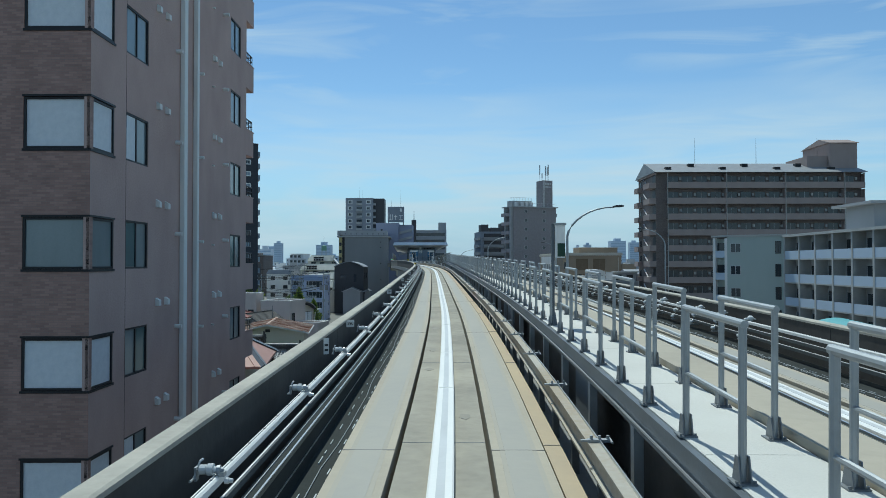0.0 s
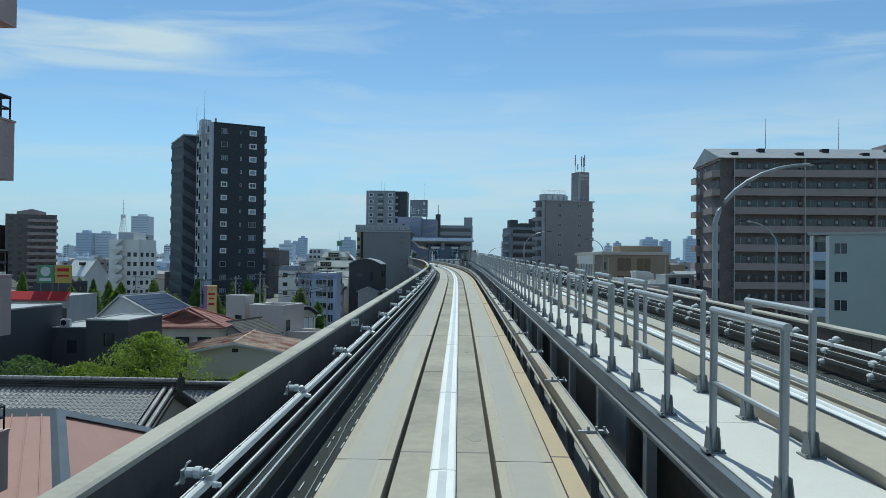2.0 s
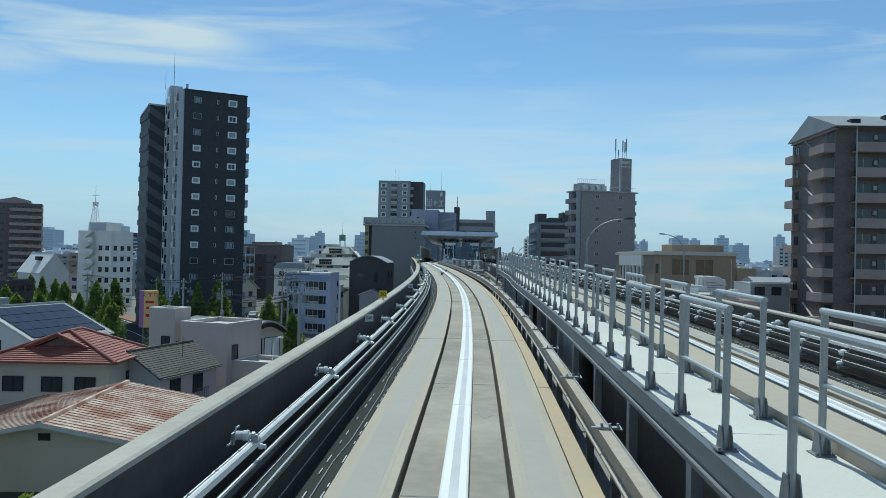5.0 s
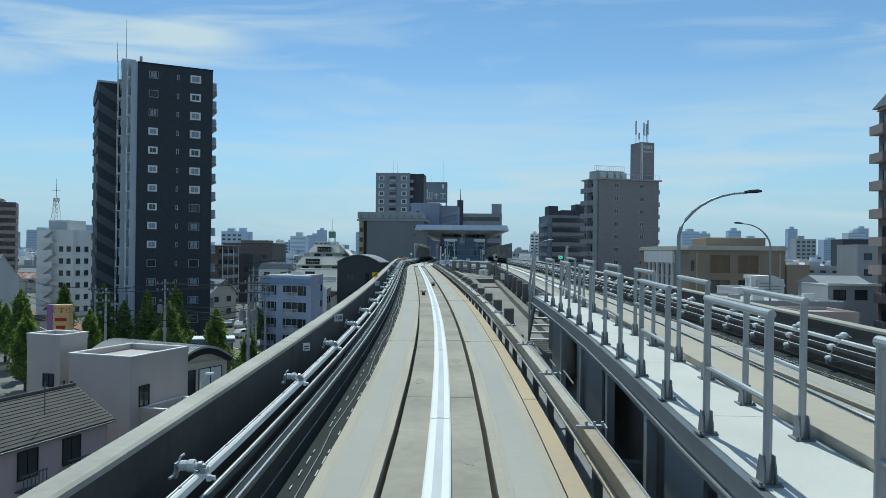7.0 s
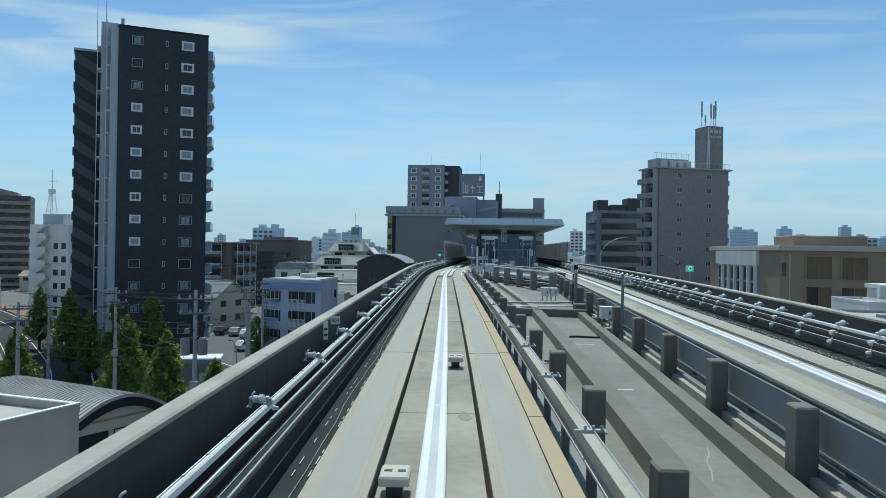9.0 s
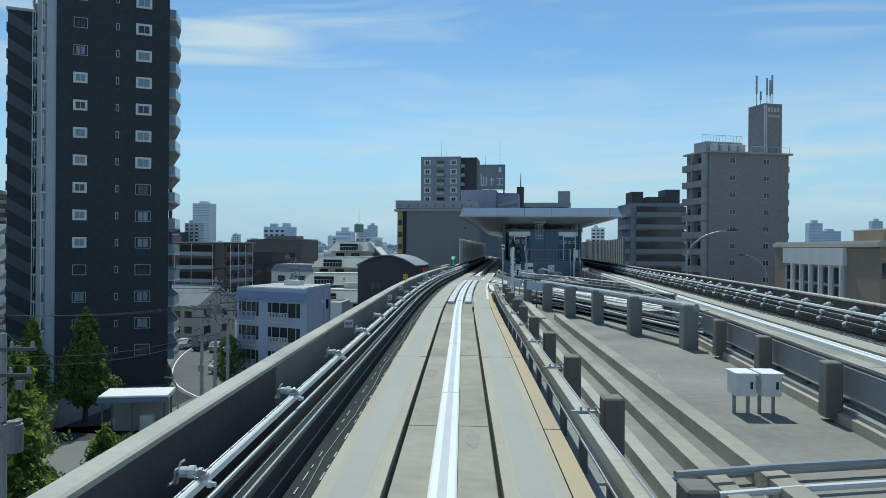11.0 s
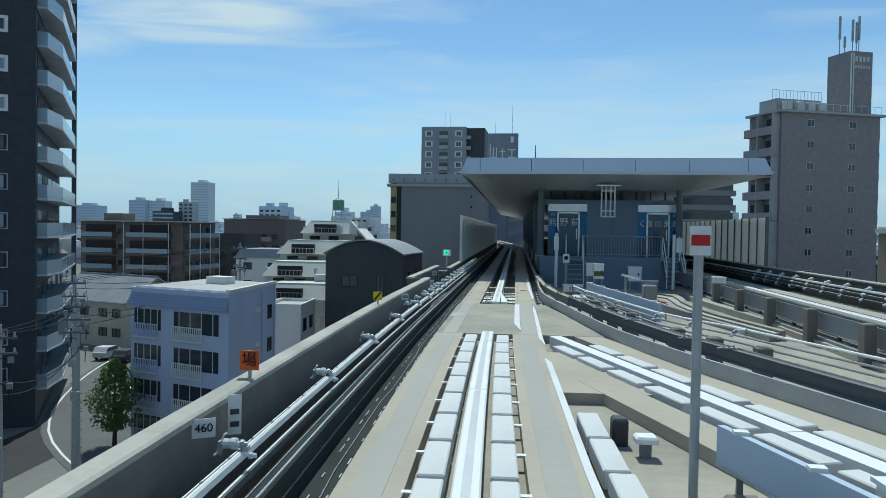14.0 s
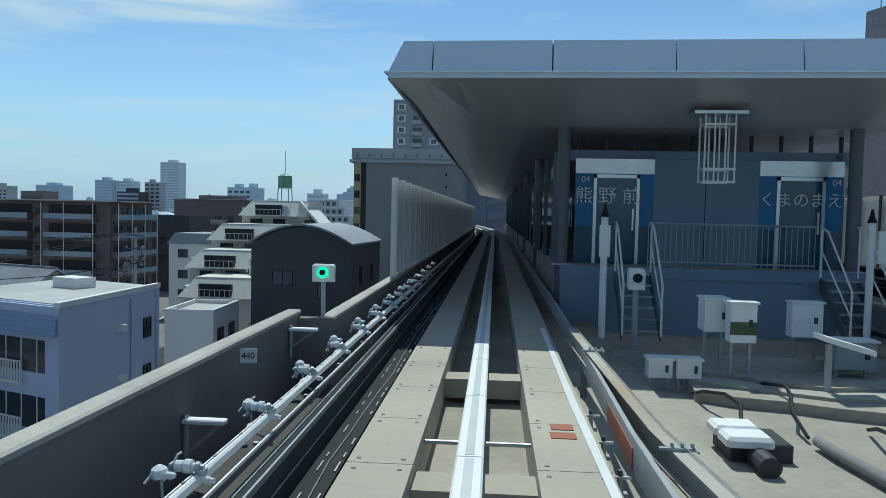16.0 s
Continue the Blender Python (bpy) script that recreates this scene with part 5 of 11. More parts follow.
# ---------------------------------------------------------------- pale green low block on the right
def pale_block():
    ob = thing("apartment_building", (36.2, 97.2, 0), -37.5, "pale grey-green apartment block with blue-glass balconies", "apartment building")
    PALE = mat("pale_green_render", (0.44, 0.50, 0.47), (0.38, 0.435, 0.41), rough=0.8, scale=0.4, streak=3)
    H, ST = 17.5, 2.95
    g = Geo()
    g.box(1.9, 9.2, 0, 12, 0, H)
    g.box(0, 1.9, 0.9, 12, 0, H - 0.2)
    part("wall", g, PALE, ob)
    g = Geo()
    g.box(-0.2, 9.4, -0.15, 12, H, H + 0.25)
    part("roof_edge", g, ROOF_FLAT, ob)
    g = Geo()
    g.box(0, 0.35, 0, 0.9, 0, H - 0.1)
    g.box(1.55, 1.9, 0, 0.9, 0, H - 0.1)
    part("balcony_pier", g, WHITE_WALL, ob)
    for k in range(6):
        z = H - ST * (k + 1)
        window(ob, (-0.0, 2.2, z + 1.6), -90, 0.7, 1.7)
        window(ob, (3.0, 0, z + 1.5), 0, 1.3, 1.2, FRAME_WHITE)
        window(ob, (8.3, 0, z + 1.5), 0, 0.7, 1.6)
        g = Geo()
        g.box(0.35, 1.55, 0.0, 0.1, z + 0.2, z + 1.15)
        part("balcony_panel", g, HAZE_PANEL_BLUE, ob, "blue balcony panel")
        g = Geo()
        g.box(0.35, 1.55, 0.85, 0.92, z + 0.2, z + 2.2)
        part("balcony_door", g, GLASS, ob)
    far = thing("apartment_building", (43.3, 91.8, 0), -92, "grey apartment block with blue balcony panels facing the viaduct", "apartment building")
    g = Geo()
    g.box(0, 26, 1.4, 12, 0, 17.3)
    part("wall", g, GREY_WALL, far)
    g = Geo()
    g.box(-0.2, 26.2, -0.2, 12.2, 17.3, 17.6)
    part("roof", g, ROOF_FLAT, far)
    g = Geo()
    g.box(10, 16, 3, 8, 17.6, 20.3)
    g.box(8.6, 17.2, 2.0, 9, 20.3, 20.6)
    part("roof_house", g, GREY_WALL, far, "flat-capped roof house")
    for j in range(7):
        g = Geo()
        g.box(j * 4.25, j * 4.25 + 0.35, 0, 1.4, 0, 17.3)
        part("pier", g, ROOF_FLAT, far)
    for k in range(6):
        z = 17.3 - 2.9 * (k + 1)
        for j in range(6):
            x = j * 4.25 + 0.35
            g = Geo()
            g.box(x, x + 3.9, 0.05, 1.4, z, z + 0.15)
            b = part("balcony", g, ROOF_FLAT, far)
            g = Geo()
            g.box(x, x + 3.9, 0.05, 0.12, z + 0.15, z + 1.15)
            part("panel", g, HAZE_PANEL_BLUE, b, "blue-grey balcony panel")
            g = Geo()
            g.box(x + 0.4, x + 2.2, 1.33, 1.41, z + 0.15, z + 2.2)
            part("balcony_door", g, GLASS, b)


pale_block()


# ---------------------------------------------------------------- mauve block with the roof sign tower
def mauve_block():
    ob = thing("apartment_building", (22.9, 244, 0), 22, "mauve-tiled ten-storey apartment block with a lift tower carrying aerials", "apartment building")
    ob.matrix_basis = ob.matrix_basis @ Matrix.Diagonal((1.105, 1.105, 1.055, 1))
    W, D, H, ST = 14.6, 6.4, 31.1, 2.85
    g = Geo()
    g.box(0, W, 0, D, 0, H)
    part("wall", g, MAUVE, ob)
    g = Geo()
    g.box(-0.7, W + 0.5, -0.5, D, H, H + 0.3)
    part("roof_edge", g, GREY_WALL, ob)
    g = Geo()
    g.box(0.8, 7.4, 2.2, 5.6, H + 0.3, H + 2.2)
    part("roof_house", g, GREY_WALL, ob)
    for x in (1.2, 3.0, 4.6, 6.2):
        g = Geo()
        g.box(x, x + 1.0, 0.9, 1.7, H + 0.3, H + 1.7, cut=0.05)
        part("roof_unit", g, FRAME_WHITE, ob, "pale rooftop unit")
    for k in range(10):
        z = H - ST * (k + 1)
        for x in (4.2, 10.4):
            window(ob, (x, 0, z + 1.6), 0, 1.05, 0.95, FRAME_WHITE)
        g = Geo()
        g.box(-1.0, 0, 0.4, D - 0.2, z, z + 0.15)
        g.box(-1.0, -0.9, 0.4, D - 0.2, z + 0.15, z + 1.1)
        b = part("balcony", g, BALCONY_MAUVE, ob, "paler mauve balcony front")
        for j in range(2):
            g = Geo()
            g.box(-0.06, 0.0, 0.9 + j * 2.9, 2.9 + j * 2.9, z + 0.15, z + 2.2)
            part("balcony_door", g, GLASS, b)
            g = Geo()
            g.box(-1.05, 0, 0.4 + j * 2.9, 0.6 + j * 2.9, z - 0.1, z + 2.8)
            part("divider", g, GREY_WALL, b)
        g = Geo()
        g.box(W, W + 1.0, 1.0, 4.0, z + 0.1, z + 1.1)
        part("end_balcony", g, GREY_WALL, ob)
    g = Geo()
    g.box(10.5, 13.9, 0.8, 4.8, H, H + 8.9)
    t = part("lift_tower", g, MAUVE, ob, "tall lift tower with sign plates")
    g = Geo()
    for i in range(4):
        g.box(11.2 + i * 0.58, 11.6 + i * 0.58, 0.72, 0.8, H + 7.5, H + 8.2)
    for i in range(6):
        g.box(11.2 + i * 0.40, 11.45 + i * 0.40, 0.72, 0.8, H + 6.6, H + 7.0)
    part("sign_bars", g, FRAME_WHITE, t, "pale sign bars")
    for x in (10.58, 10.92):
        g = Geo()
        g.tube([(x, 0.7, H + 0.3), (x, 0.7, H + 8.6)], 0.09, 6)
        part("riser", g, WHITE_STEEL, t, "pale riser pipe")
    for x, h in ((10.7, 5.2), (12.7, 4.9), (13.7, 5.5), (13.3, 4.6), (11.5, 2.5)):
        g = Geo()
        g.tube([(x, 3, H + 8.9), (x, 3, H + 8.9 + h)], 0.06)
        g.tube([(x, 3, H + 8.9 + h * .4), (x, 3, H + 8.9 + h)], 0.16)
        part("aerial", g, GALV, ob, "grey cylindrical aerial")
    for x0, w, y, z, m, lb in ((-0.2, 7.3, 1.7, 3.2, GALV, "grey roof railing"), (0.0, W, -0.2, 1.3, FRAME_WHITE, "white roof railing")):
        g = Geo()
        g.tube([(x0, y, H + z), (x0 + w, y, H + z)], 0.03, 5)
        r = part("roof_railing", g, m, ob, lb)
        for i in range(15):
            g = Geo()
            g.tube([(x0 + w * i / 14, y, H + 0.3), (x0 + w * i / 14, y, H + z)], 0.025, 5)
            part("rail_post", g, m, r)


mauve_block()


# ---------------------------------------------------------------- blocks behind the station and on the left
def lilac_block():
    """Corner block: balconied face towards the street, plain side wall towards the viaduct, blue canted roof band."""
    ob = thing("apartment_building", (-38.7, 185.9, 0), -19.0, "lilac four-storey apartment block with white balconies and blue roof band", "apartment building")
    W, H, ST = 9.6, 10.05, 2.6
    E = Vector((W - 3.6, 9.15))
    foot = [(0, 0), (W, 0), (E.x, E.y), (-1.8, 9.3)]
    g = Geo()
    g.prism(foot, 0, H + 1.2)
    part("wall", g, LILAC, ob)
    g = Geo()
    g.loft([[(-0.25, -0.3, H - 0.1), (W + 0.05, -0.3, H - 0.1), (W - 0.2, 0.2, H - 0.1), (0.2, 0.2, H - 0.1)], [(0.25, 0.15, H + 1.25), (W - 0.12, 0.15, H + 1.25), (W - 0.3, 0.3, H + 1.25), (0.4, 0.3, H + 1.25)]])
    part("roof_band", g, LILAC_ROOF, ob, "blue canted roof band")
    for i in range(6):
        g = Geo()
        z = H + i * 0.2
        o = -0.31 + 0.068 * i
        g.box(-0.1, W - 0.05, o, o + 0.06, z, z + 0.045)
        part("batten", g, LILAC_ROOF, ob)
    g = Geo()
    g.prism([(0.5, 0.4), (W - 0.6, 0.4), (E.x - 0.1, E.y - 0.3), (-1.3, 8.9)], H + 1.2, H + 1.28)
    part("roof", g, ROOF_FLAT, ob, "pale flat roof")
    g = Geo()
    d = Vector((-3.6, 9.15)).normalized()
    nrm = Vector((d.y, -d.x))
    q = [Vector((W, 0)), Vector((E.x, E.y))]
    g.prism([tuple(q[0] + nrm * 0.06), tuple(q[1] + nrm * 0.06), tuple(q[1] - nrm * 0.2), tuple(q[0] - nrm * 0.2)], H + 1.15, H + 1.42)
    g.box(2.5, 4.4, 5.0, 6.2, H + 1.28, H + 1.85)
    part("roof_kerb", g, WHITE_WALL, ob)
    side = math.degrees(math.atan2(d.y, d.x))
    for k in range(4):
        z = H - 2.1 - ST * k
        for x0, x1 in ((0.35, 3.1), (4.4, 8.7)):
            g = Geo()
            g.box(x0, x1, -0.004, 0.05, z + 0.25, z + 1.75)
            g.cur = 1
            for i in range(4):
                a = x0 + (x1 - x0) * (i + 0.5) / 4
                g.box(a - 0.04, a + 0.04, -0.02, 0.02, z + 0.25, z + 1.75)
            part("window_band", g, (GLASS, FRAME_WHITE), ob)
            g = Geo()
            e = x0 + (x1 - x0) * (0.66 if x0 > 4 else 0.9)
            g.box(x0, e, -0.22, 0.0, z - 0.35, z - 0.25)
            b = part("balcony", g, WHITE_WALL, ob, "white balcony slab")
            m = WHITE_WALL if x0 > 4 else LILAC
            for i in range(15):
                a = x0 + (e - x0) * i / 14
                g = Geo()
                g.box(a - 0.06 * (e - x0) / 4, a + 0.06 * (e - x0) / 4, -0.20, -0.16, z - 0.25, z + 0.65)
                part("slat", g, m, b)
            g = Geo()
            g.box(x0, e, -0.22, -0.14, z + 0.65, z + 0.72)
            part("railing", g, m, b, "white slatted railing" if x0 > 4 else "lilac balcony front")
        c = q[0] + d * 8.3
        window(ob, (c.x, c.y, z + 1.2), side, 0.9, 1.1)
        for s in (5.4,):
            c = q[0] + d * s
            g = Geo()
            g.box(-0.18, 0.18, -0.3, 0, -0.18, 0.18)
            part("vent_hood", g, WHITE_WALL, ob, m=pose(c.x, c.y, z + 1.6, 0, 0, side))
    for s in (6.5, 9.4):
        c = q[0] + d * s + nrm * 0.08
        g = Geo()
        g.tube([(c.x, c.y, 0), (c.x, c.y, H + 0.9)], 0.06)
        part("downpipe", g, LILAC, ob)


lilac_block()


def arch_block():
    ob = thing("house", (-31.2, 209.6, 0), -2, "charcoal house with a barrel-vaulted grey metal roof", "house")
    W, D, H = 8.3, 9.0, 13.0
    prof = [(0, 0)] + [(W * i / 16, H + 2.3 * math.sin(math.pi * (0.12 + 0.76 * i / 16)) - 0.8) for i in range(17)] + [(W, 0)]
    g = Geo()
    g.loft([[(x, 0, z) for x, z in prof], [(x, D, z) for x, z in prof]])
    part("wall", g, CHARCOAL, ob)
    arc = prof[1:-1]
    g = Geo()
    ring = [(x * 1.03 - 0.15, z + 0.06) for x, z in arc] + [(x * 1.03 - 0.15, z + 0.22) for x, z in reversed(arc)]
    g.loft([[(x, -0.3, z) for x, z in ring], [(x, D + 0.3, z) for x, z in ring]])
    part("roof", g, ROOF_GREY, ob, "curved grey metal roof")
    for x, z, w, h in ((2.6, 10.4, 1.7, 1.2), (5.9, 10.0, 0.8, 2.2), (2.6, 6.6, 0.9, 1.4), (5.9, 6.6, 0.9, 1.4)):
        window(ob, (x, 0, z), 0, w, h)
    for y in (2.5, 6.0):
        window(ob, (W, y, 10.6), 90, 0.8, 1.6)
        window(ob, (W, y, 6.2), 90, 0.8, 1.6)


arch_block()


def grey_hall():
    ob = block("office_building", (-38.0, 276, 0), 3, 17, 24, 24.0, GREY_BLANK, ROOF_FLAT, "large grey building with a blank wall and ochre side", 0.8)
    g = Geo()
    g.box(-1.3, 0, 0.5, 24, 0, 24)
    part("side_bay", g, OCHRE, ob, "ochre side bay")
    for k in range(8):
        window(ob, (-1.3, 3, 2.2 + 2.75 * k), -90, 1.4, 1.2)
        window(ob, (-0.7, 0.5, 2.2 + 2.75 * k), 0, 0.9, 1.2)
    g = Geo()
    g.box(-1.9, 18, -0.4, 24.5, 24.0, 24.5)
    g.box(-2.0, 16.6, 2, 22, 24.8, 26.6)
    part("roof_house", g, GREY_WALL, ob)
    for k in range(9):
        g = Geo()
        g.box(-1.2 + k * 2.05, -0.75 + k * 2.05, 1.94, 2.0, 25.1, 25.75)
        part("louvre", g, GREY_BLANK, ob)
    g = Geo()
    g.box(0.02, 0.9, -0.05, 0.02, 0, 24)
    part("corner_strip", g, FRAME_DARK, ob)
    for z in (8, 14, 20, 22):
        g = Geo()
        g.box(14.2, 14.5, -0.2, 0, z, z + 0.4)
        part("vent_hood", g, FRAME_DARK, ob)


grey_hall()


def grey_flats(at, turn, W, D, H, wall, label, cols=3):
    ob = block("apartment_building", at, turn, W, D, H, wall, ROOF_FLAT, label, 0.6, "apartment building")
    n = int(H / 2.9)
    for k in range(n):
        z = H - 2.9 * (k + 1)
        for c in range(cols):
            x = W * (c + 0.5) / cols
            if c == cols // 2:
                g = Geo()
                g.box(x - 1.3, x + 1.3, -0.9, 0, z + 0.1, z + 1.1)
                b = part("balcony", g, ROOF_FLAT, ob)
                g = Geo()
                g.box(x - 1.2, x + 1.2, -0.05, 0.0, z + 0.2, z + 2.2)
                part("balcony_door", g, GLASS, b)
            else:
                w = window(ob, (x, 0, z + 1.6), 0, 1.3, 1.2, FRAME_WHITE)
                g = Geo()
                for q in ((-1.05, 1.05, -0.85, -0.62), (-1.05, 1.05, 0.62, 0.85), (-1.05, -0.67, -0.62, 0.62), (0.67, 1.05, -0.62, 0.62)):
                    g.box(q[0], q[1], -0.08, 0.0, q[2], q[3])
                part("surround", g, WHITE_WALL, w, "white window surround")
        g = Geo()
        g.box(W, W + 1.2, 0.5, D - 0.5, z + 0.1, z + 1.1)
        part("side_balcony", g, GREY_WALL, ob)
    return ob


a = grey_flats((-45.5, 343, 0), 0, 12.6, 12, 44.0, FLATS_GREY, "grey fifteen-storey apartment block behind the station")
tube_mast(a, 6, 4, 44.6, 50)
tube_mast(a, 7.5, 4, 44.6, 49)
g = Geo()
g.box(12.6, 17.6, 2, 12, 0, 44.5)
part("dark_wing", g, CHARCOAL, a, "dark side wing")


def signed_block():
    ob = block("office_building", (-27.5, 300, 0), 0, 9, 14, 30.2, LILAC_GREY, ROOF_FLAT, "blue-lilac building with a rooftop sign box and stair", 0.5)
    g = Geo()
    g.box(9, 14.6, 2, 14, 0, 30)
    part("stair_side", g, LILAC_GREY, ob)
    for k in range(10):
        z = 29 - 2.9 * (k + 1)
        g = Geo()
        g.loft([[(9.2, 1.5, z), (9.2, 2.1, z), (9.2, 2.1, z + 1), (9.2, 1.5, z + 1)], [(14.6, 1.5, z + 1.4), (14.6, 2.1, z + 1.4), (14.6, 2.1, z + 2.4), (14.6, 1.5, z + 2.4)]])
        part("stair_front", g, GREY_WALL, ob, "grey outside stair front")
        window(ob, (2.2, 0, z + 1.5), 0, 0.8, 1.0)
    g = Geo()
    g.box(4.6, 11.2, 1, 3, 31.0, 37.3)
    s = part("sign_box", g, SLATE_BLOCK, ob, "blue-grey sign box with pale sign shapes")
    for b in ((5.0, 5.2, 32, 35), (5.7, 5.9, 32, 34.2), (6.4, 6.6, 32, 34.2), (5.0, 6.6, 31.9, 32.1), (7.3, 8.5, 33.2, 33.45), (7.7, 7.95, 31.9, 34.0), (9.1, 10.8, 33.6, 33.85), (9.1, 10.8, 31.9, 32.15), (9.8, 10.05, 31.9, 33.7), (9.6, 10.3, 35.3, 36.6)):
        g = Geo()
        g.box(b[0], b[1], 0.93, 1.0, b[2], b[3])
        part("sign_stroke", g, WHITE_STEEL, s)
    g = Geo()
    g.box(4.7, 5.0, 1.2, 2.8, 29.8, 31)
    g.box(10.8, 11.1, 1.2, 2.8, 29.8, 31)
    part("sign_legs", g, STEEL_BLUE, ob)
    tube_mast(ob, 9.8, 3, 37, 44)
    tube_mast(ob, 6, 3, 37, 40)


signed_block()
b = block("office_building", (-13.5, 320, 0), 0, 14.5, 12, 28, GREY_WALL, ROOF_FLAT, "grey office building with banded windows behind the station roof", 0.6)
for k in range(9):
    g = Geo()
    g.box(0.8, 13.8, -0.05, 0, 28 - 2.9 * (k + 1) + 1.0, 28 - 2.9 * (k + 1) + 2.3)
    part("window_band", g, GLASS, b)
g = Geo()
g.box(11, 14.4, 2, 6, 28, 32)
part("roof_house", g, GREY_WALL, b)
g = Geo()
g.box(-0.5, 1.4, -1, 3, 0, 33)
part("shaft", g, CHARCOAL, b)
tube_mast(b, 0.5, 1, 33, 37, 0.2)

b = block("apartment_building", (14.4, 290, 0), 8, 12.6, 14, 26.3, SLATE_BLOCK, ROOF_FLAT, "dark grey balconied block beyond the station", 0.4)
for k in range(10):
    z = 26.3 - 2.9 * (k + 1)
    g = Geo()
    g.box(1.0, 13.2, -1.1, 0, z, z + 1.1)
    q = part("balcony", g, GREY_BLANK, b)
    g = Geo()
    g.box(1.2, 13, -0.06, 0, z + 1.1, z + 2.5)
    part("window_band", g, GLASS, q)
    g = Geo()
    g.box(-0.9, 0, 1, 10, z, z + 1.0)
    part("end_balcony", g, GREY_WALL, b)
for x, x1, h in ((0.8, 3.6, 29.6), (4.6, 8.4, 28.4), (8.9, 12.4, 30.2)):
    g = Geo()
    g.box(x, x1, 3, 9, 26.3, h)
    part("roof_house", g, CHARCOAL, b)

# tan public hall: its front faces the viaduct, its pale wing runs back along the avenue
hall = thing("public_hall", (31.9, 197.0, 0), 0, "tan stone-clad public hall with recessed panels and pale side wing", "building")


def hall_front(x, out, z):
    return Vector((x, -0.117 * x - out, z))


def hall_side(y, out, z):
    return Vector((-0.066 * y - out, y, z))


def hall_slab(face, a0, a1, o0, o1, z0, z1, name, material, label=""):
    g = Geo()
    g.loft([[face(a, o, z) for a, o in ((a0, o1), (a1, o1), (a1, o0), (a0, o0))] for z in (z0, z1)])
    return part(name, g, material, hall, label)


def hall_plan(e, z0, z1, name, material, label=""):
    g = Geo()
    g.loft([[Vector((x, y, z)) for x, y in ((-e, -e), (15.1 + e, -1.77 - e), (13.2 + e, 30 + e), (-2.1 - e, 32 + e))] for z in (z0, z1)])
    return part(name, g, material, hall, label)


hall_plan(0.0, 0, 16.2, "wall", TAN)
hall_plan(0.12, 15.75, 15.95, "string_course", TAN, "thin stone course")
hall_plan(0.3, 16.2, 16.75, "cornice", BEIGE, "pale cornice")
hall_plan(0.05, 16.75, 16.95, "coping", BEIGE)
g = Geo()
g.box(7.3, 18.4, 17, 27, 16.5, 18.6)
part("roof_house", g, TAN, hall)
g = Geo()
g.box(7.1, 18.6, 16.8, 27.2, 18.6, 18.75)
part("roof_house_edge", g, BEIGE, hall)
for x0 in (3.3, 7.75):
    for z0, z1 in ((12.35, 15.35), (7.6, 11.2)):
        for a0, a1, b0, b1 in ((x0 - .18, x0, z0 - .18, z1 + .18), (x0 + 3.15, x0 + 3.33, z0 - .18, z1 + .18), (x0, x0 + 3.15, z0 - .18, z0), (x0, x0 + 3.15, z1, z1 + .18)):
            hall_slab(hall_front, a0, a1, 0, 0.16, b0, b1, "panel_frame", TAN)
        for k in range(2):
            hall_slab(hall_front, x0 + 1.6 * k, x0 + 1.55 + 1.6 * k, 0, 0.02, z0, z1, "recessed_panel", TAN_DARK if z0 > 10 or k else GLASS)
for x in (1.1, 14.2):
    hall_slab(hall_front, x, x + 0.14, 0, 0.14, 1, 15.7, "downpipe", BEIGE, "pale downpipe")
hall_slab(hall_front, 0.2, 0.75, 0, 0.05, 12.6, 14.4, "narrow_window", GLASS)
hall_slab(hall_side, 8.0, 27.5, 0, 0.5, 13.9, 16.1, "fascia", WHITE_WALL, "broad white fascia")
hall_slab(hall_side, 8.0, 27.5, 0, 0.12, 9.0, 13.9, "wing_face", GREY_WALL, "pale grey wing face")
for i in range(6):
    y = 9.0 + i * 3.1
    hall_slab(hall_side, y - .45, y, 0.12, 0.5, 8.0, 13.9, "column", WHITE_WALL, "pale column")
    for z0, z1 in ((11.6, 13.6), (9.2, 11.2)):
        w = hall_slab(hall_side, y + .35, y + 2.2, 0.12, 0.16, z0, z1, "tall_window", GLASS)
hall_slab(hall_side, 6.0, 28.5, 0, 1.2, 8.6, 9.0, "porch_slab", GREY_WALL)



# ---------------------------------------------------------------- turnout before the station
def branch_lat(y):
    s = 156.0 - y
    return 0.0165 * s * s if s < 9 else 1.3365 + 0.297 * (s - 9) if s < 21 else 4.90 + 0.297 * (s - 21) - 0.0045 * (s - 21) ** 2


BRANCH = [(y, OX(y) + branch_lat(y)) for y in np.arange(122.0, 158.1, 2.0)]
BX = curve(BRANCH, 1)

fan = [(200, 1.38), (180, 1.36), (165, 1.33), (161, 1.30), (157.8, 1.25), (155.4, 1.27), (154.6, 1.32), (153.5, 1.43), (152, 1.62), (150.75, 1.79), (149.3, 1.98), (148.3, 2.11), (147.4, 2.26), (146.3, 2.5), (145.1, 2.8), (144.4, 3.0), (142, 3.76), (139, 4.66), (136, 5.5), (132, 6.55)]
turn = thing("turnout", label="concrete turnout with white duct covers and rows of pale plates", category="track", kind="structure")
g = Geo()
sweep(g, [(-2.0, -0.42), (-2.0, -0.75), (-1.0, -1.1), (-0.9, -2.3), (0.9, -2.3), (1.0, -1.1), (2.3, -0.75), (2.3, -0.42)], 131, 279, 3)
part("girder", g, CONC_STAIN, turn)
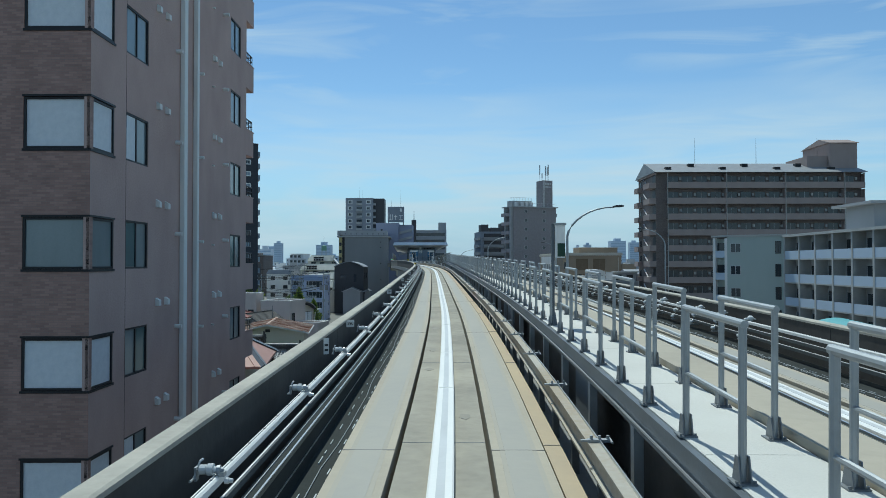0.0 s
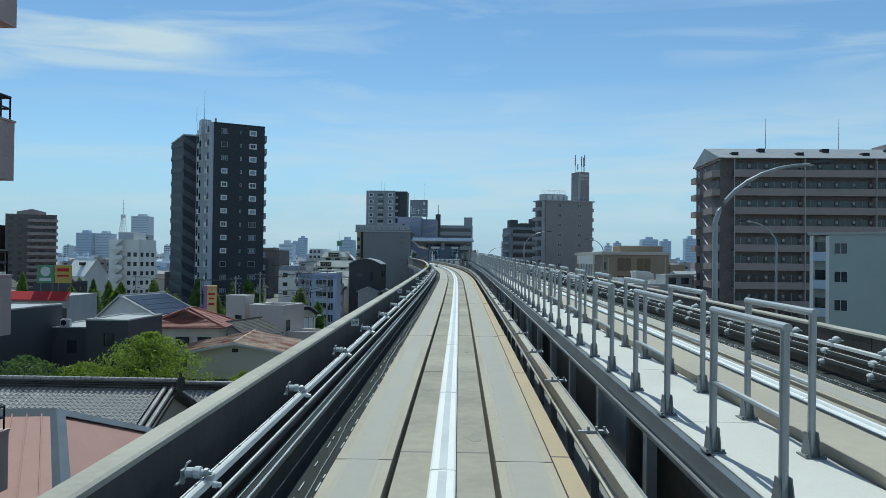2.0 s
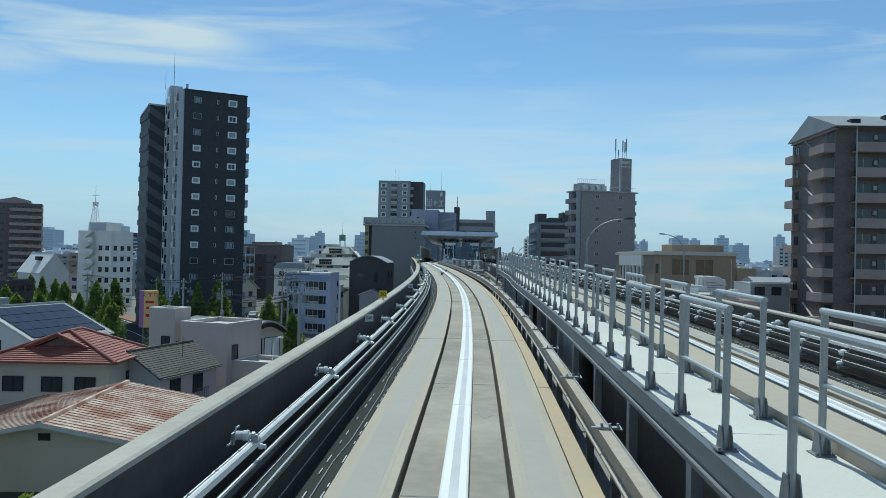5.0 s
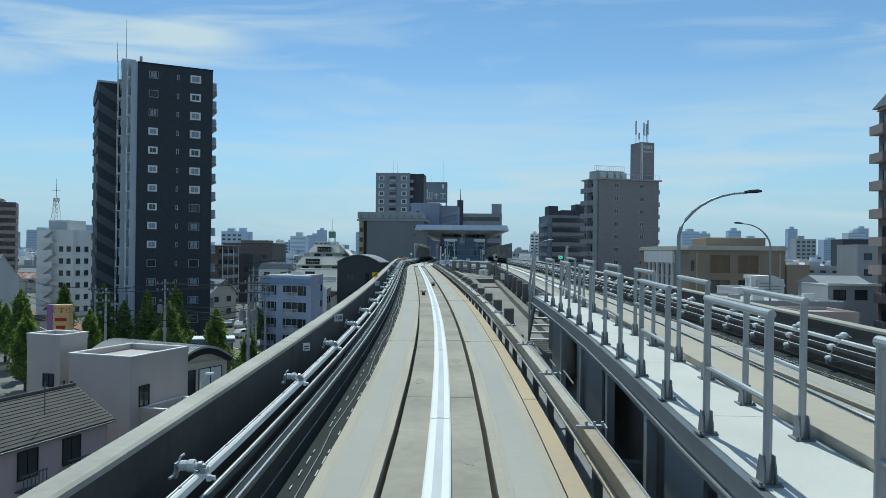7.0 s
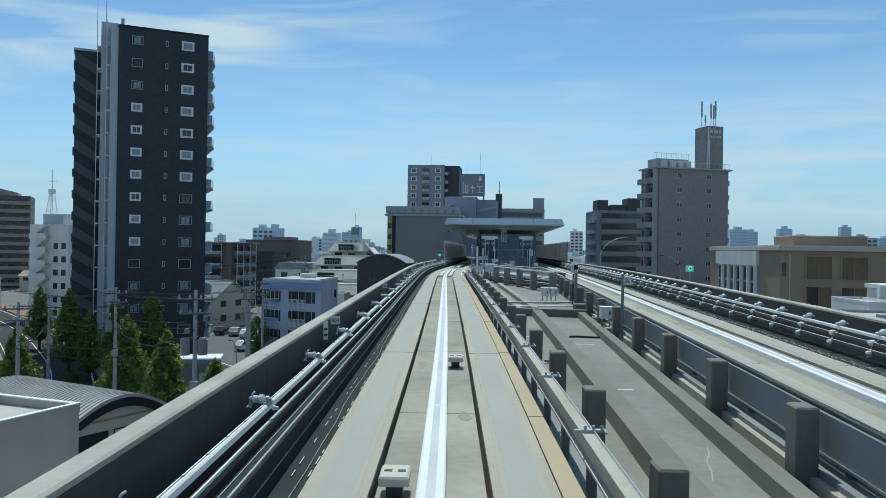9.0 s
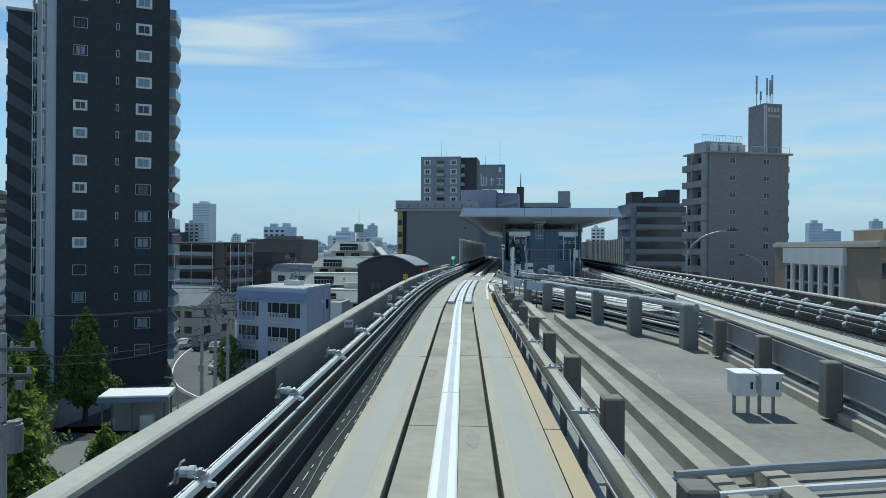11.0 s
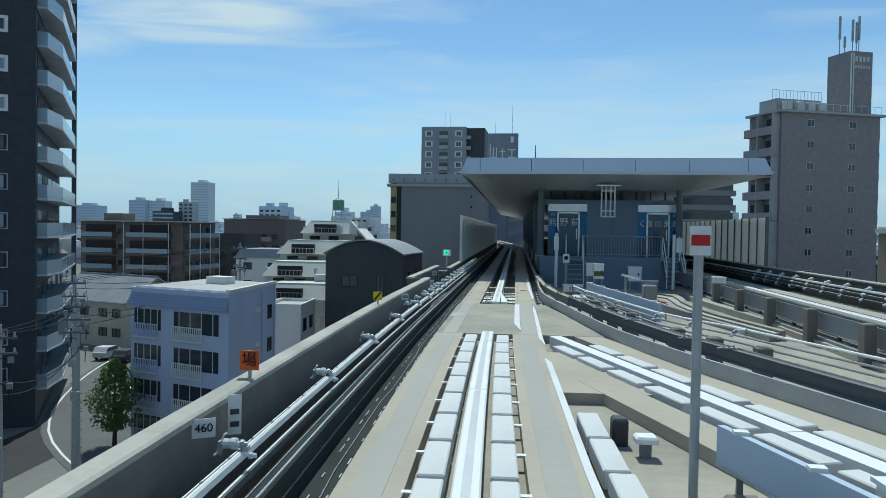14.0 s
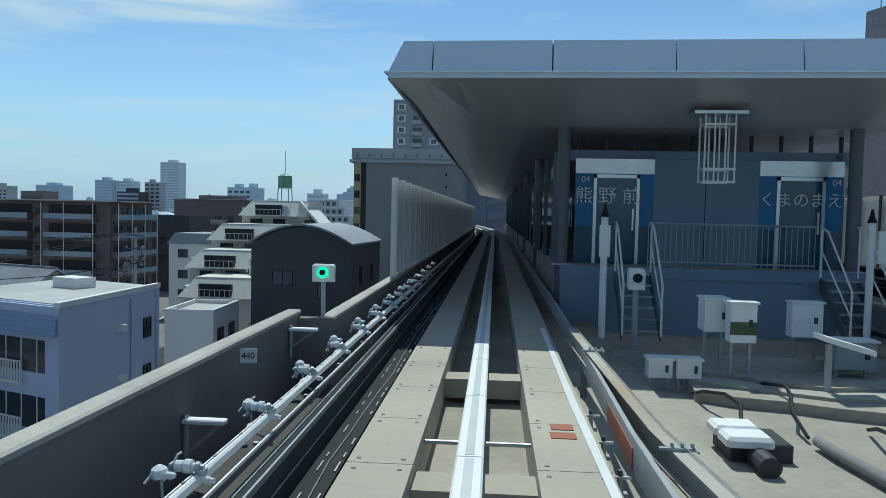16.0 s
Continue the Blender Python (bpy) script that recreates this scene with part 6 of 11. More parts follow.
for a, b, y0, y1, lb in ((-0.95, -0.45, 131, 148.2, "left strip"), (0.45, 0.97, 131, 148.2, "right strip")):
    g = Geo()
    sweep(g, rect(a, b, -0.42, 0.0), y0, y1, 2)
    part("running_strip", g, CONC, turn, "concrete running strip")
    g = Geo()
    sweep(g, rect(a + 0.12, b - 0.14, -0.02, 0.004), y0, y1, 2)
    part("tyre_band", g, CONC_TYRE, turn)
# paved fan where the tracks part
g = Geo()
fan_edge = [(147.9, 2.12), (148.3, 2.06), (149.3, 1.93), (150.75, 1.74), (152.0, 1.57), (153.0, 1.40), (153.75, 1.30)]
g.loft([[on(y, -0.95, -0.42), on(y, -0.95, 0.001), on(y, b, 0.001), on(y, b, -0.42)] for y, b in fan_edge])
part("paved_fan", g, CONC_STAIN, turn, "broad stained concrete fan")
g = Geo()
sweep(g, rect(0.62, 0.93, -0.02, 0.006), 147.9, 153.75, 1)
sweep(g, rect(-0.83, -0.58, -0.02, 0.006), 147.9, 153.75, 1)
part("tyre_band", g, CONC_TYRE, turn)
# white guide lines
for pts in ([(153.75, 0.50, 0.62), (151.0, 0.49, 0.605), (149.6, 0.485, 0.60), (148.5, 0.597, 0.612)], [(153.6, 0.965, 0.97), (152.6, 0.94, 1.0), (150.0, 0.93, 1.0), (147.45, 0.91, 0.985), (146.75, 0.972, 0.985)],
            [(145.35, 0.905, 0.915), (144.95, 0.905, 0.985), (140, 0.90, 0.97), (132.7, 0.90, 0.97)], [(164.5, 0.93, 1.0), (159.5, 0.93, 1.01), (155.6, 0.98, 1.045)]):
    g = Geo()
    g.loft([[on(y, a, 0.004), on(y, b, 0.004), on(y, b, 0.009), on(y, a, 0.009)] for y, a, b in pts])
    part("white_line", g, WHITE_PAINT, turn, "painted white line")
g = Geo()
sweep(g, rect(-0.92, -0.66, 0.0, 0.008), 150.6, 151.4, 1)
part("repair_patch", g, ROOF_FLAT, turn, "pale repair patch")
# station track: separate strips of short panels
for a, b in ((-0.92, -0.42), (0.50, 1.05)):
    y = 153.75
    while y < 278:
        e = y + (1.25 if y < 164 else 6.0)
        g = Geo()
        sweep(g, rect(a, b, -0.42, 0.0), y, e - 0.012, 3)
        p = part("strip_panel", g, CONC if y < 164 else CONC_TYRE, turn)
        if y < 163:
            g = Geo()
            for q in (a + 0.06, b - 0.1):
                for dy in (0.08, 1.1):
                    c = on(y + dy, q, 0)
                    g.box(c.x, c.x + 0.035, c.y, c.y + 0.025, c.z, c.z + 0.006)
            part("bolt_pocket", g, CONC_GREY, p, kind="stuff")
        y = e
# white duct covers
y, k = 131.0, 0
while y < 238:
    if 147.9 < y < 153.7:
        y = 153.75
        continue
    e = min(y + 3.9, 147.8) if y < 147.8 else y + (1.9 if y < 165 else 4.5)
    g = Geo()
    sweep(g, [(-0.095, -0.42), (-0.105, 0.05), (-0.09, 0.065), (0.09, 0.065), (0.105, 0.05), (0.095, -0.42)], y, e - 0.02, 1.5)
    g.cur = 1
    sweep(g, rect(-0.035, 0.035, 0.06, 0.068), y + 0.03, e - 0.05, 1.5)
    part("duct_cover", g, (WHITE_STEEL, FRAME_WHITE), turn, "white steel duct cover")
    y = e
    if abs(e - 147.8) < 0.01:
        y = 153.75
g = Geo()
g.loft([[on(156.6, 0.10, 0.0), on(156.6, 0.12, 0.0), on(156.6, 0.12, 0.06), on(156.6, 0.10, 0.06)], [on(153.8, 0.14, 0.0), on(153.8, 0.31, 0.0), on(153.8, 0.31, 0.06), on(153.8, 0.14, 0.06)]])
part("duct_cover", g, WHITE_STEEL, turn)
# pale plates on both sides of the duct
PLATE = Geo()
PLATE.box(-0.105, 0.105, -0.45, 0.45, -0.10, 0.05, cut=0.012)
PLATE = PLATE.mesh("plate", PLATE_PALE)
LUG = Geo()
LUG.box(0.10, 0.19, -0.03, 0.03, -0.02, 0.0)
LUG = LUG.mesh("lug", WHITE_STEEL)
for i in range(17):
    y = 131.3 + 0.98 * i
    for s in (-1, 1):
        p = part("plate", PLATE, None, turn, m=along(y, s * 0.275, 0))
        part("lug", LUG, None, p, m=pose(0, 0.3, 0, 0, 0, 0 if s > 0 else 180))
for i in range(5):
    part("plate", PLATE, None, turn, m=along(137.5 + 0.96 * i, 1.13 + 0.008 * (4 - i) ** 2, 0))
for y0, y1 in ((129.5, 147.9),):
    for a, b in ((-0.97, -0.50), (0.48, 0.97)):
        g = Geo()
        sweep(g, rect(a, b, -0.42, -0.003), y0, y1 if a > 0 else 144.2, 1.2, BX)
        part("running_strip", g, CONC, turn)
    y = y0
    while y < y1 - 0.5:
        e = min(y + 3.0, y1 - 0.18)
        g = Geo()
        sweep(g, [(-0.105, -0.4), (-0.105, 0.06), (0.105, 0.06), (0.105, -0.4)], y, e - 0.02, 1.0, BX)
        part("duct_cover", g, WHITE_STEEL, turn)
        y = e
    for i in range(17):
        for s in (-1, 1):
            part("plate", PLATE, None, turn, m=along(y0 + 0.6 + 1.0 * i, s * 0.31, 0, BX))
g = Geo()
sweep(g, rect(-0.45, 0.45, -0.44, -0.13), 131, 147.9, 2)
part("pit_floor", g, CONC_STAIN, turn, "stained floor of the centre pit")
g = Geo()
ys = [137.6 + 0.6 * i for i in range(18)]
g.loft([[on(y, 0.97, -0.44), on(y, 0.97, -0.14), on(y, branch_lat(y) + 0.5, -0.14), on(y, branch_lat(y) + 0.5, -0.44)] for y in ys])
part("pit_floor", g, CONC_STAIN, turn, "stained floor of the branch pit")
g = Geo()
ys = [y for y in ys if branch_lat(y) - 0.42 > 1.06]
g.loft([[on(y, 0.972, -0.14), on(y, 0.972, -0.008), on(y, min(branch_lat(y) - 0.44, 0.972 + max(0.03, 0.30 * (147.6 - y))), -0.008), on(y, min(branch_lat(y) - 0.44, 0.972 + max(0.03, 0.30 * (147.6 - y))), -0.14)] for y in ys if y > 142.5])
part("paved_wedge", g, CONC, turn, "concrete wedge between the two strips")
# rods across the pit
for y in (155.2, 155.6, 156.2, 156.5, 158.4):
    for a, b in ((-0.42, -0.11), (0.11, 0.50)):
        g = Geo()
        g.tube([on(y, a, -0.1), on(y, b, -0.1)], 0.02)
        part("cross_rod", g, GALV, turn, "galvanised cross rod")
for y in (157.3, 161.0):
    g = Geo()
    sweep(g, rect(-0.42, 0.5, -0.35, -0.12), y, y + 0.4, 1)
    part("cross_beam", g, CONC, turn)
for i in range(2):
    g = Geo()
    sweep(g, rect(0.66 + 0.02 * i, 0.88, 0.0, 0.007), 158.3 + 0.26 * i, 158.48 + 0.26 * i, 1)
    part("red_marking", g, RUST_PLATE, turn, "red painted mark")

for y in (155.3, 156.1, 156.9, 157.8, 158.7, 159.6):
    ob = thing("switch_bracket", label="galvanised bracket and rod of the switch gear beside the strip", category="bracket", group="switch gear brackets")
    ob.matrix_basis = along(y, 1.10, -0.12)
    g = Geo()
    g.box(0, 0.12, -0.05, 0.05, -0.16, -0.13, cut=0.006)
    g.box(0.04, 0.08, -0.03, 0.03, -0.13, 0.0, cut=0.006)
    part("bracket", g, GALV, ob)
    g = Geo()
    g.tube([(-0.02, 0.02, -0.02), (0.15, 0.02, -0.02)], 0.014, 8)
    part("rod", g, WHITE_STEEL, ob, "bright switch rod")
    g = Geo()
    g.tube([(0.06, 0.02, -0.02), (0.06, 0.02, 0.04)], 0.02, 8)
    part("bolt", g, STEEL_BLUE, ob)

# beacons on the centre slab
def beacon(y, lat):
    ob = thing("track_beacon", label="cream track beacon on a small dark stand", category="beacon", group="beacons on the track")
    ob.matrix_basis = along(y, lat, -0.03)
    g = Geo()
    g.box(-0.11, 0.11, -0.16, 0.16, 0.10, 0.17, cut=0.015)
    g2 = Geo()
    g2.box(-0.06, 0.06, -0.08, 0.08, 0, 0.10)
    part("body", g, BEIGE, ob)
    part("stand", g2, STEEL_DARK, ob)
    for x in (-0.05, 0.05):
        g = Geo()
        g.box(x - 0.03, x + 0.03, -0.02, 0.02, 0.17, 0.175)
        part("slot", g, STEEL_DARK, ob)


beacon(93.0, -0.27)
beacon(98.6, 0.22)
beacon(146.2, 2.75)
bol = thing("marker_bollard", label="short grey bollard with a white cap on the deck", category="bollard")
bol.matrix_basis = along(140.95, 1.55, -0.5)
g = Geo()
g.tube([(0, 0, 0), (0, 0, 0.50)], 0.055, 10)
g.box(-0.09, 0.09, -0.09, 0.09, 0, 0.03)
part("stem", g, SLATE_STEEL, bol)
g = Geo()
g.box(-0.1, 0.1, -0.1, 0.1, 0.50, 0.56, cut=0.02)
part("cap", g, WHITE_STEEL, bol)
for y, a, w, d, h, m in ((141.35, 1.38, 0.075, 0.09, 0.12, STEEL_DARK), (138.6, 1.79, 0.12, 0.2, 0.15, CONC_DARK)):
    g = Geo()
    g.box(-w, w, -d, d, -0.5, h, cut=0.02)
    o = solid("deck_post", g, m, "dark stub post beside the branch pit", "post", group="stub posts in the branch pit")
    o.matrix_basis = along(y, a, 0)
# lip of the pit and the worn top of the beam beside it
g = Geo()
g.loft([[on(y, 0.972, -0.42), on(y, b, -0.42), on(y, b, -0.004), on(y, 0.972, -0.004)] for y, b in ((129.0, 1.09), (134.0, 1.09), (135.6, 1.10), (136.4, 1.13), (136.9, 1.19), (137.3, 1.22))])
part("pit_lip", g, CONC_EDGE, turn, "ochre concrete lip of the side pit")
g = Geo()
g.loft([[on(y, 1.25, 0.2605), on(y, 1.32, 0.2605), on(y, 1.32, 0.266), on(y, 1.25, 0.266)] for y in (127.5, 130, 132, 134, 136, 137.65)])
solid("beam_wear_strip", g, RUST_TOP, "rust-brown worn strip along the guide beam's end", "guide rail")


# guide plates that fan out with the branch
def guide_fan(rows, z0, z1, material, name, label):
    g = Geo()
    g.loft([[on(y, a - 0.02, z0), on(y, a + 0.02, z0), on(y, a + 0.02, z1), on(y, a - 0.02, z1)] for y, a in rows])
    o = solid(name, g, material, label, "guide rail")
    return o


fan_b = [(163, 1.29), (161.6, 1.32), (157.8, 1.42), (155.2, 1.65), (153.7, 1.87), (152.6, 2.07), (151.2, 2.27), (149, 2.62), (146.6, 3.1), (145.6, 3.42), (142, 4.4), (137, 5.8), (132, 7.1)]
guide_fan(fan, -0.05, 0.21, GALV, "guide_plate", "pale steel guide plate curving along the branch")
beam = thing("guide_beam", label="worn tan steel guide beam curving along the branch", category="guide rail")
g = Geo()
g.loft([[on(y, a + p, q) for p, q in ((-.055, .05), (.055, .05), (.055, .07), (.012, .08), (.012, .225), (.055, .235), (.055, .25), (-.055, .25), (-.055, .235), (-.012, .225), (-.012, .08), (-.055, .07))] for y, a in fan_b[:5]])
part("beam", g, BEAM_WORN, beam)
g = Geo()
g.loft([[on(y, a + p, q) for p, q in ((-.055, .05), (.055, .05), (.055, .07), (.012, .08), (.012, .225), (.055, .235), (.055, .25), (-.055, .25), (-.055, .235), (-.012, .225), (-.012, .08), (-.055, .07))] for y, a in fan_b[4:]])
part("beam", g, BEAM_GREY, beam, "dull grey stretch of the beam")
g = Geo()
g.loft([[on(y, a + p, q) for p, q in ((.045, .25), (.055, .25), (.055, .275), (.045, .275))] for y, a in fan_b])
part("contact_edge", g, ALU, beam, "bright contact edge")
for y, a in fan_b[1:-1]:
    g = Geo()
    c = on(y, a, 0)
    g.box(c.x - .04, c.x + .04, c.y - .05, c.y + .05, c.z - .5, c.z + .06)
    part("stub", g, STEEL_BLUE, beam)
    copy_thing(CLIP, along(y - 0.5, a + 0.07, -0.01))
g = Geo()
g.loft([[on(y, a - .032, -.04), on(y, a - .021, -.04), on(y, a - .021, .13), on(y, a - .032, .13)] for y, a in ((159.1, 1.275), (158.4, 1.262), (157.7, 1.252))])
solid("marker_plate", g, RUST_PLATE, "faded orange plate on the guide plate's end", "guide rail")
for y, a in ((153.2, 1.47), (151.2, 1.73), (149.9, 1.90), (148.6, 2.07), (148.2, 2.125)):
    g = Geo()
    g.tube([on(y, a - 0.03, 0.0), on(y - 0.02, a - 0.07, 0.05), on(y - 0.05, a - 0.05, 0.09), on(y - 0.06, a - 0.02, 0.06)], 0.008, 5)
    solid("wire_loop", g, GALV, "small wire loop at the guide plate's foot", "wire", group="loops on the guide plate")
fan2 = [(155.2, 2.12), (153.6, 2.28), (152.4, 2.48), (151.0, 2.7), (148.5, 3.1), (147.4, 3.45), (146.4, 3.88), (142, 5.2), (136, 6.6)]
g = Geo()
g.tube([on(y, a, 0.42) for y, a in fan2], 0.022, 8)
solid("conductor_bar", g, WHITE_STEEL, "white conductor bar following the branch", "rail")
for d, z, r in ((0.08, 0.29, 0.018), (0.15, 0.17, 0.018), (0.02, 0.02, 0.014)):
    g = Geo()
    g.tube([on(y, a + d, z) for y, a in fan2], r, 6)
    solid("conductor_bar", g, GALV, "galvanised conductor bar under the white one", "rail", group="bars along the branch")
for y, a in fan2[1:-1]:
    copy_thing(INS, along(y - 0.4, a + 0.05, 0.40) @ pose(0, 0, 0, 0, 0, 180))
    copy_thing(POST, along(y - 0.8, a + 0.25, -0.02))


BLUE_PALE = mat("pale_blue_panel", (0.50, 0.58, 0.68), (0.44, 0.52, 0.62), rough=0.45, scale=0.5, bump=0.03)


def board(rows, z0, z1, label):
    ob = thing("cable_board", label=label, category="cable trough")
    for (ya, a), (yb, b) in zip(rows, rows[1:]):
        g = Geo()
        g.loft([[on(ya, a - 0.03, z0), on(ya, a + 0.03, z0), on(ya, a + 0.03, z1), on(ya, a - 0.03, z1)], [on(yb + 0.03, b - 0.03, z0), on(yb + 0.03, b + 0.03, z0), on(yb + 0.03, b + 0.03, z1), on(yb + 0.03, b - 0.03, z1)]])
        p = part("panel", g, BLUE_PALE, ob)
        g = Geo()
        g.loft([[on(ya, a - 0.036, z0 - 0.02), on(ya, a + 0.036, z0 - 0.02), on(ya, a + 0.036, z0), on(ya, a - 0.036, z0)], [on(yb + 0.03, b - 0.036, z0 - 0.02), on(yb + 0.03, b + 0.036, z0 - 0.02), on(yb + 0.03, b + 0.036, z0), on(yb + 0.03, b - 0.036, z0)]])
        part("foot_rail", g, ALU, p, "bright foot rail")
        for f in (0.12, 0.5, 0.88):
            c = on(ya + (yb - ya) * f, a + (b - a) * f, 0)
            g = Geo()
            g.box(c.x - 0.05, c.x + 0.05, c.y - 0.04, c.y + 0.04, c.z + z1, c.z + z1 + 0.025)
            part("lid_clip", g, WHITE_STEEL, p)
            g = Geo()
            g.box(c.x - 0.02, c.x + 0.02, c.y - 0.025, c.y + 0.025, c.z - 0.5, c.z + z0)
            part("leg", g, STEEL_BLUE, p)


board([(156.1, 2.58), (152.7, 3.05), (149.8, 3.45)], 0.10, 0.47, "pale blue cable trough panels on the deck")
board([(139.75, 1.85), (137.7, 2.36)], 0.19, 0.47, "pale blue cable trough panel beside the branch")
board([(136.6, 2.53), (134.7, 3.13)], 0.17, 0.47, "long pale blue cable trough panel with a bright foot")
g = Geo()
g.tube([on(y, a, 0.46) for y, a in ((136.0, 3.05), (134.6, 3.32), (132.6, 3.72), (130.3, 4.18), (128.5, 4.5), (124, 5.4))], 0.085, 10)
solid("cable_pipe", g, GALV, "thick grey cable pipe carried on concrete piers", "pipe")
for d, z, r, m in ((0.12, 0.24, 0.022, WHITE_STEEL), (0.06, 0.08, 0.028, GALV), (0.16, -0.1, 0.022, WHITE_STEEL), (0.02, -0.25, 0.02, GALV)):
    g = Geo()
    g.tube([on(y, a + d, z) for y, a in ((136.4, 2.75), (134.6, 3.32), (132.6, 3.72), (130.3, 4.18), (128.5, 4.5), (124, 5.4))], r, 8)
    solid("cable_conduit", g, m, "slim pale conduit running below the cable pipe", "pipe", group="conduits below the cable pipe")
for y, a in ((137.4, 2.6), (134.3, 3.12), (131.85, 3.63), (129.9, 4.22), (127.0, 4.7), (124.2, 5.3), (154.75, 4.1)):
    g = Geo()
    g.box(-0.17, 0.17, -0.19, 0.19, -0.5, 0.52, cut=0.03)
    o = solid("deck_pier", g, CONC_GREY, "broad grey concrete pier on the deck", "post", group="piers under the cable pipe")
    o.matrix_basis = along(y, a, 0)
# kerbs and loose cables on the deck near the station
for pts, w in (([(163.8, 6.9), (160, 6.9), (152, 7.4)], 0.3), ([(164.5, 2.3), (164.2, 7.2)], 0.3)):
    g = Geo()
    g.loft([[on(y, a - w / 2, -0.5), on(y, a + w / 2, -0.5), on(y, a + w / 2, -0.32), on(y, a - w / 2, -0.32)] for y, a in pts])
    solid("deck_kerb", g, CONC_CAP, "pale concrete kerb on the deck before the station", "kerb", "structure")
K_OUT = [(163.3, 2.9), (163.1, 3.5), (162.5, 4.1), (162.3, 4.7), (162.6, 5.5), (162.5, 6.0), (161.8, 6.3), (160.6, 6.25), (159.5, 6.1), (157.5, 6.05), (155.5, 6.15), (152, 6.7)]
K_IN = [(161.9, 2.8), (161.65, 3.2), (161.5, 3.8), (161.25, 4.3), (161.1, 4.8), (160.9, 5.3), (160.3, 5.5), (159.2, 5.42), (158.0, 5.35), (156.6, 5.4), (155.2, 5.55), (151.6, 6.2)]
for f0, f1, z, m, lb in ((0.0, 0.30, -0.36, CONC_STAIN, "low step of the curved concrete ledge"), (0.34, 0.64, -0.32, CONC_CAP, "middle step of the curved concrete ledge"), (0.68, 1.0, -0.27, CONC_STAIN, "top step of the curved concrete ledge")):
    g = Geo()
    pts = [[(a[0] + (b[0] - a[0]) * f, a[1] + (b[1] - a[1]) * f) for f in (f0, f1)] for a, b in zip(K_IN, K_OUT)]
    g.loft([[on(*p, -0.5), on(*q, -0.5), on(*q, z), on(*p, z)] for p, q in pts])
    solid("deck_ledge", g, m, lb, "ledge", "structure")
g = Geo()
g.loft([[on(y, a - 0.06, -0.5), on(y, a + 0.06, -0.5), on(y, a + 0.06, -0.27), on(y, a - 0.06, -0.27)] for y, a in ((160.86, 5.0), (159.1, 4.98), (157.8, 5.1), (155.5, 5.35))])
solid("deck_kerb", g, CONC_GREY, "thin grey upstand along the curved ledge", "kerb", "structure")
g = Geo()
g.loft([[on(y, a - 0.1, -0.36), on(y, a + 0.1, -0.36), on(y, a + 0.1, -0.345), on(y, a - 0.1, -0.345)] for y, a in ((160.7, 5.36), (160.1, 5.4), (159.5, 5.42))])
solid("marker_plate", g, RUST_PLATE, "faded orange plate lying on the ledge", "plate")
g = Geo()
g.tube([on(y, a, -0.41) for y, a in ((160.0, 3.56), (159.6, 3.58), (158.8, 3.68), (157.9, 3.84), (157.0, 4.05))], 0.06, 16)
solid("deck_pipe", g, CONC_GREY, "grey pipe lying on the deck", "pipe")
rc = random.Random(5)
for i in range(9):
    y, a = 147 + rc.random() * 14, 2.6 + rc.random() * 1.6
    pts = [on(y + 0.5 * j, a + 0.12 * math.sin(j * 1.3 + i) + 0.03 * j, -0.44 + 0.25 * math.sin(math.pi * j / 5)) for j in range(6)]
    g = Geo()
    g.tube(pts, 0.022, 6)
    solid("loose_cable", g, RUBBER, "black cable looped between trackside boxes", "cable", group="trackside cables")


# ---------------------------------------------------------------- signals, signs and boxes by the track
def lamp_signal():
    ob = thing("signal_post", label="white round signal post with black cap and two hooded lamps", category="signal")
    ob.matrix_basis = along(136.9, 1.97, 0) @ Matrix.Diagonal((0.8, 0.8, 1, 1))
    g = Geo()
    g.tube([(0, 0, -0.5), (0, 0, 1.84)], 0.075, 14)
    part("post", g, WHITE_STEEL, ob)
    g = Geo()
    prof = ((1.82, .09), (1.88, .12), (1.92, .11), (1.96, .12), (2.01, .08), (2.12, .03), (2.19, .012))
    g.loft([[(r * math.cos(a), r * math.sin(a), z) for a in (2 * math.pi * j / 12 for j in range(12))] for z, r in prof])
    part("cap", g, BLACK, ob, "black finial cap")
    g = Geo()
    g.box(0.14, 0.36, -0.06, 0.10, 1.05, 1.80, cut=0.02)
    h = part("lamp_case", g, BLACK, ob, "black signal case")
    for z in (1.63, 1.31):
        g = Geo()
        n = 12
        rows = []
        for y, r in ((-0.06, .10), (-0.24, .11)):
            rows.append([(0.25 + r * math.cos(a), y + (0.10 if math.sin(a) < -0.2 and y < -0.1 else 0), z + r * math.sin(a)) for a in (2 * math.pi * j / n for j in range(n))])
        g.loft(rows, caps=False)
        part("hood", g, BLACK, h)
        g = Geo()
        g.tube([(0.25, -0.062, z), (0.25, -0.075, z)], 0.085, 14)
        part("lens", g, GLASS, h)
    g = Geo()
    g.tube([(0.25, 0.02, 1.05), (0.24, 0.02, 0.68)], 0.06, 10, 0.03)
    part("tail", g, BLACK, h)
    g = Geo()
    g.box(0.14, 0.38, -0.085, -0.075, 0.92, 1.14)
    s = part("number_plate", g, WHITE_PAINT, ob, "white plate with black characters")
    text("手代", 0.10, BLACK, s, pose(0.26, -0.088, 1.085, 90))
    text("5L", 0.10, BLACK, s, pose(0.26, -0.088, 0.975, 90))
    for z in (1.12, 1.80):
        g = Geo()
        g.box(-0.10, 0.30, -0.03, 0.03, z - 0.02, z + 0.02)
        part("bracket", g, BLACK, ob)


lamp_signal()


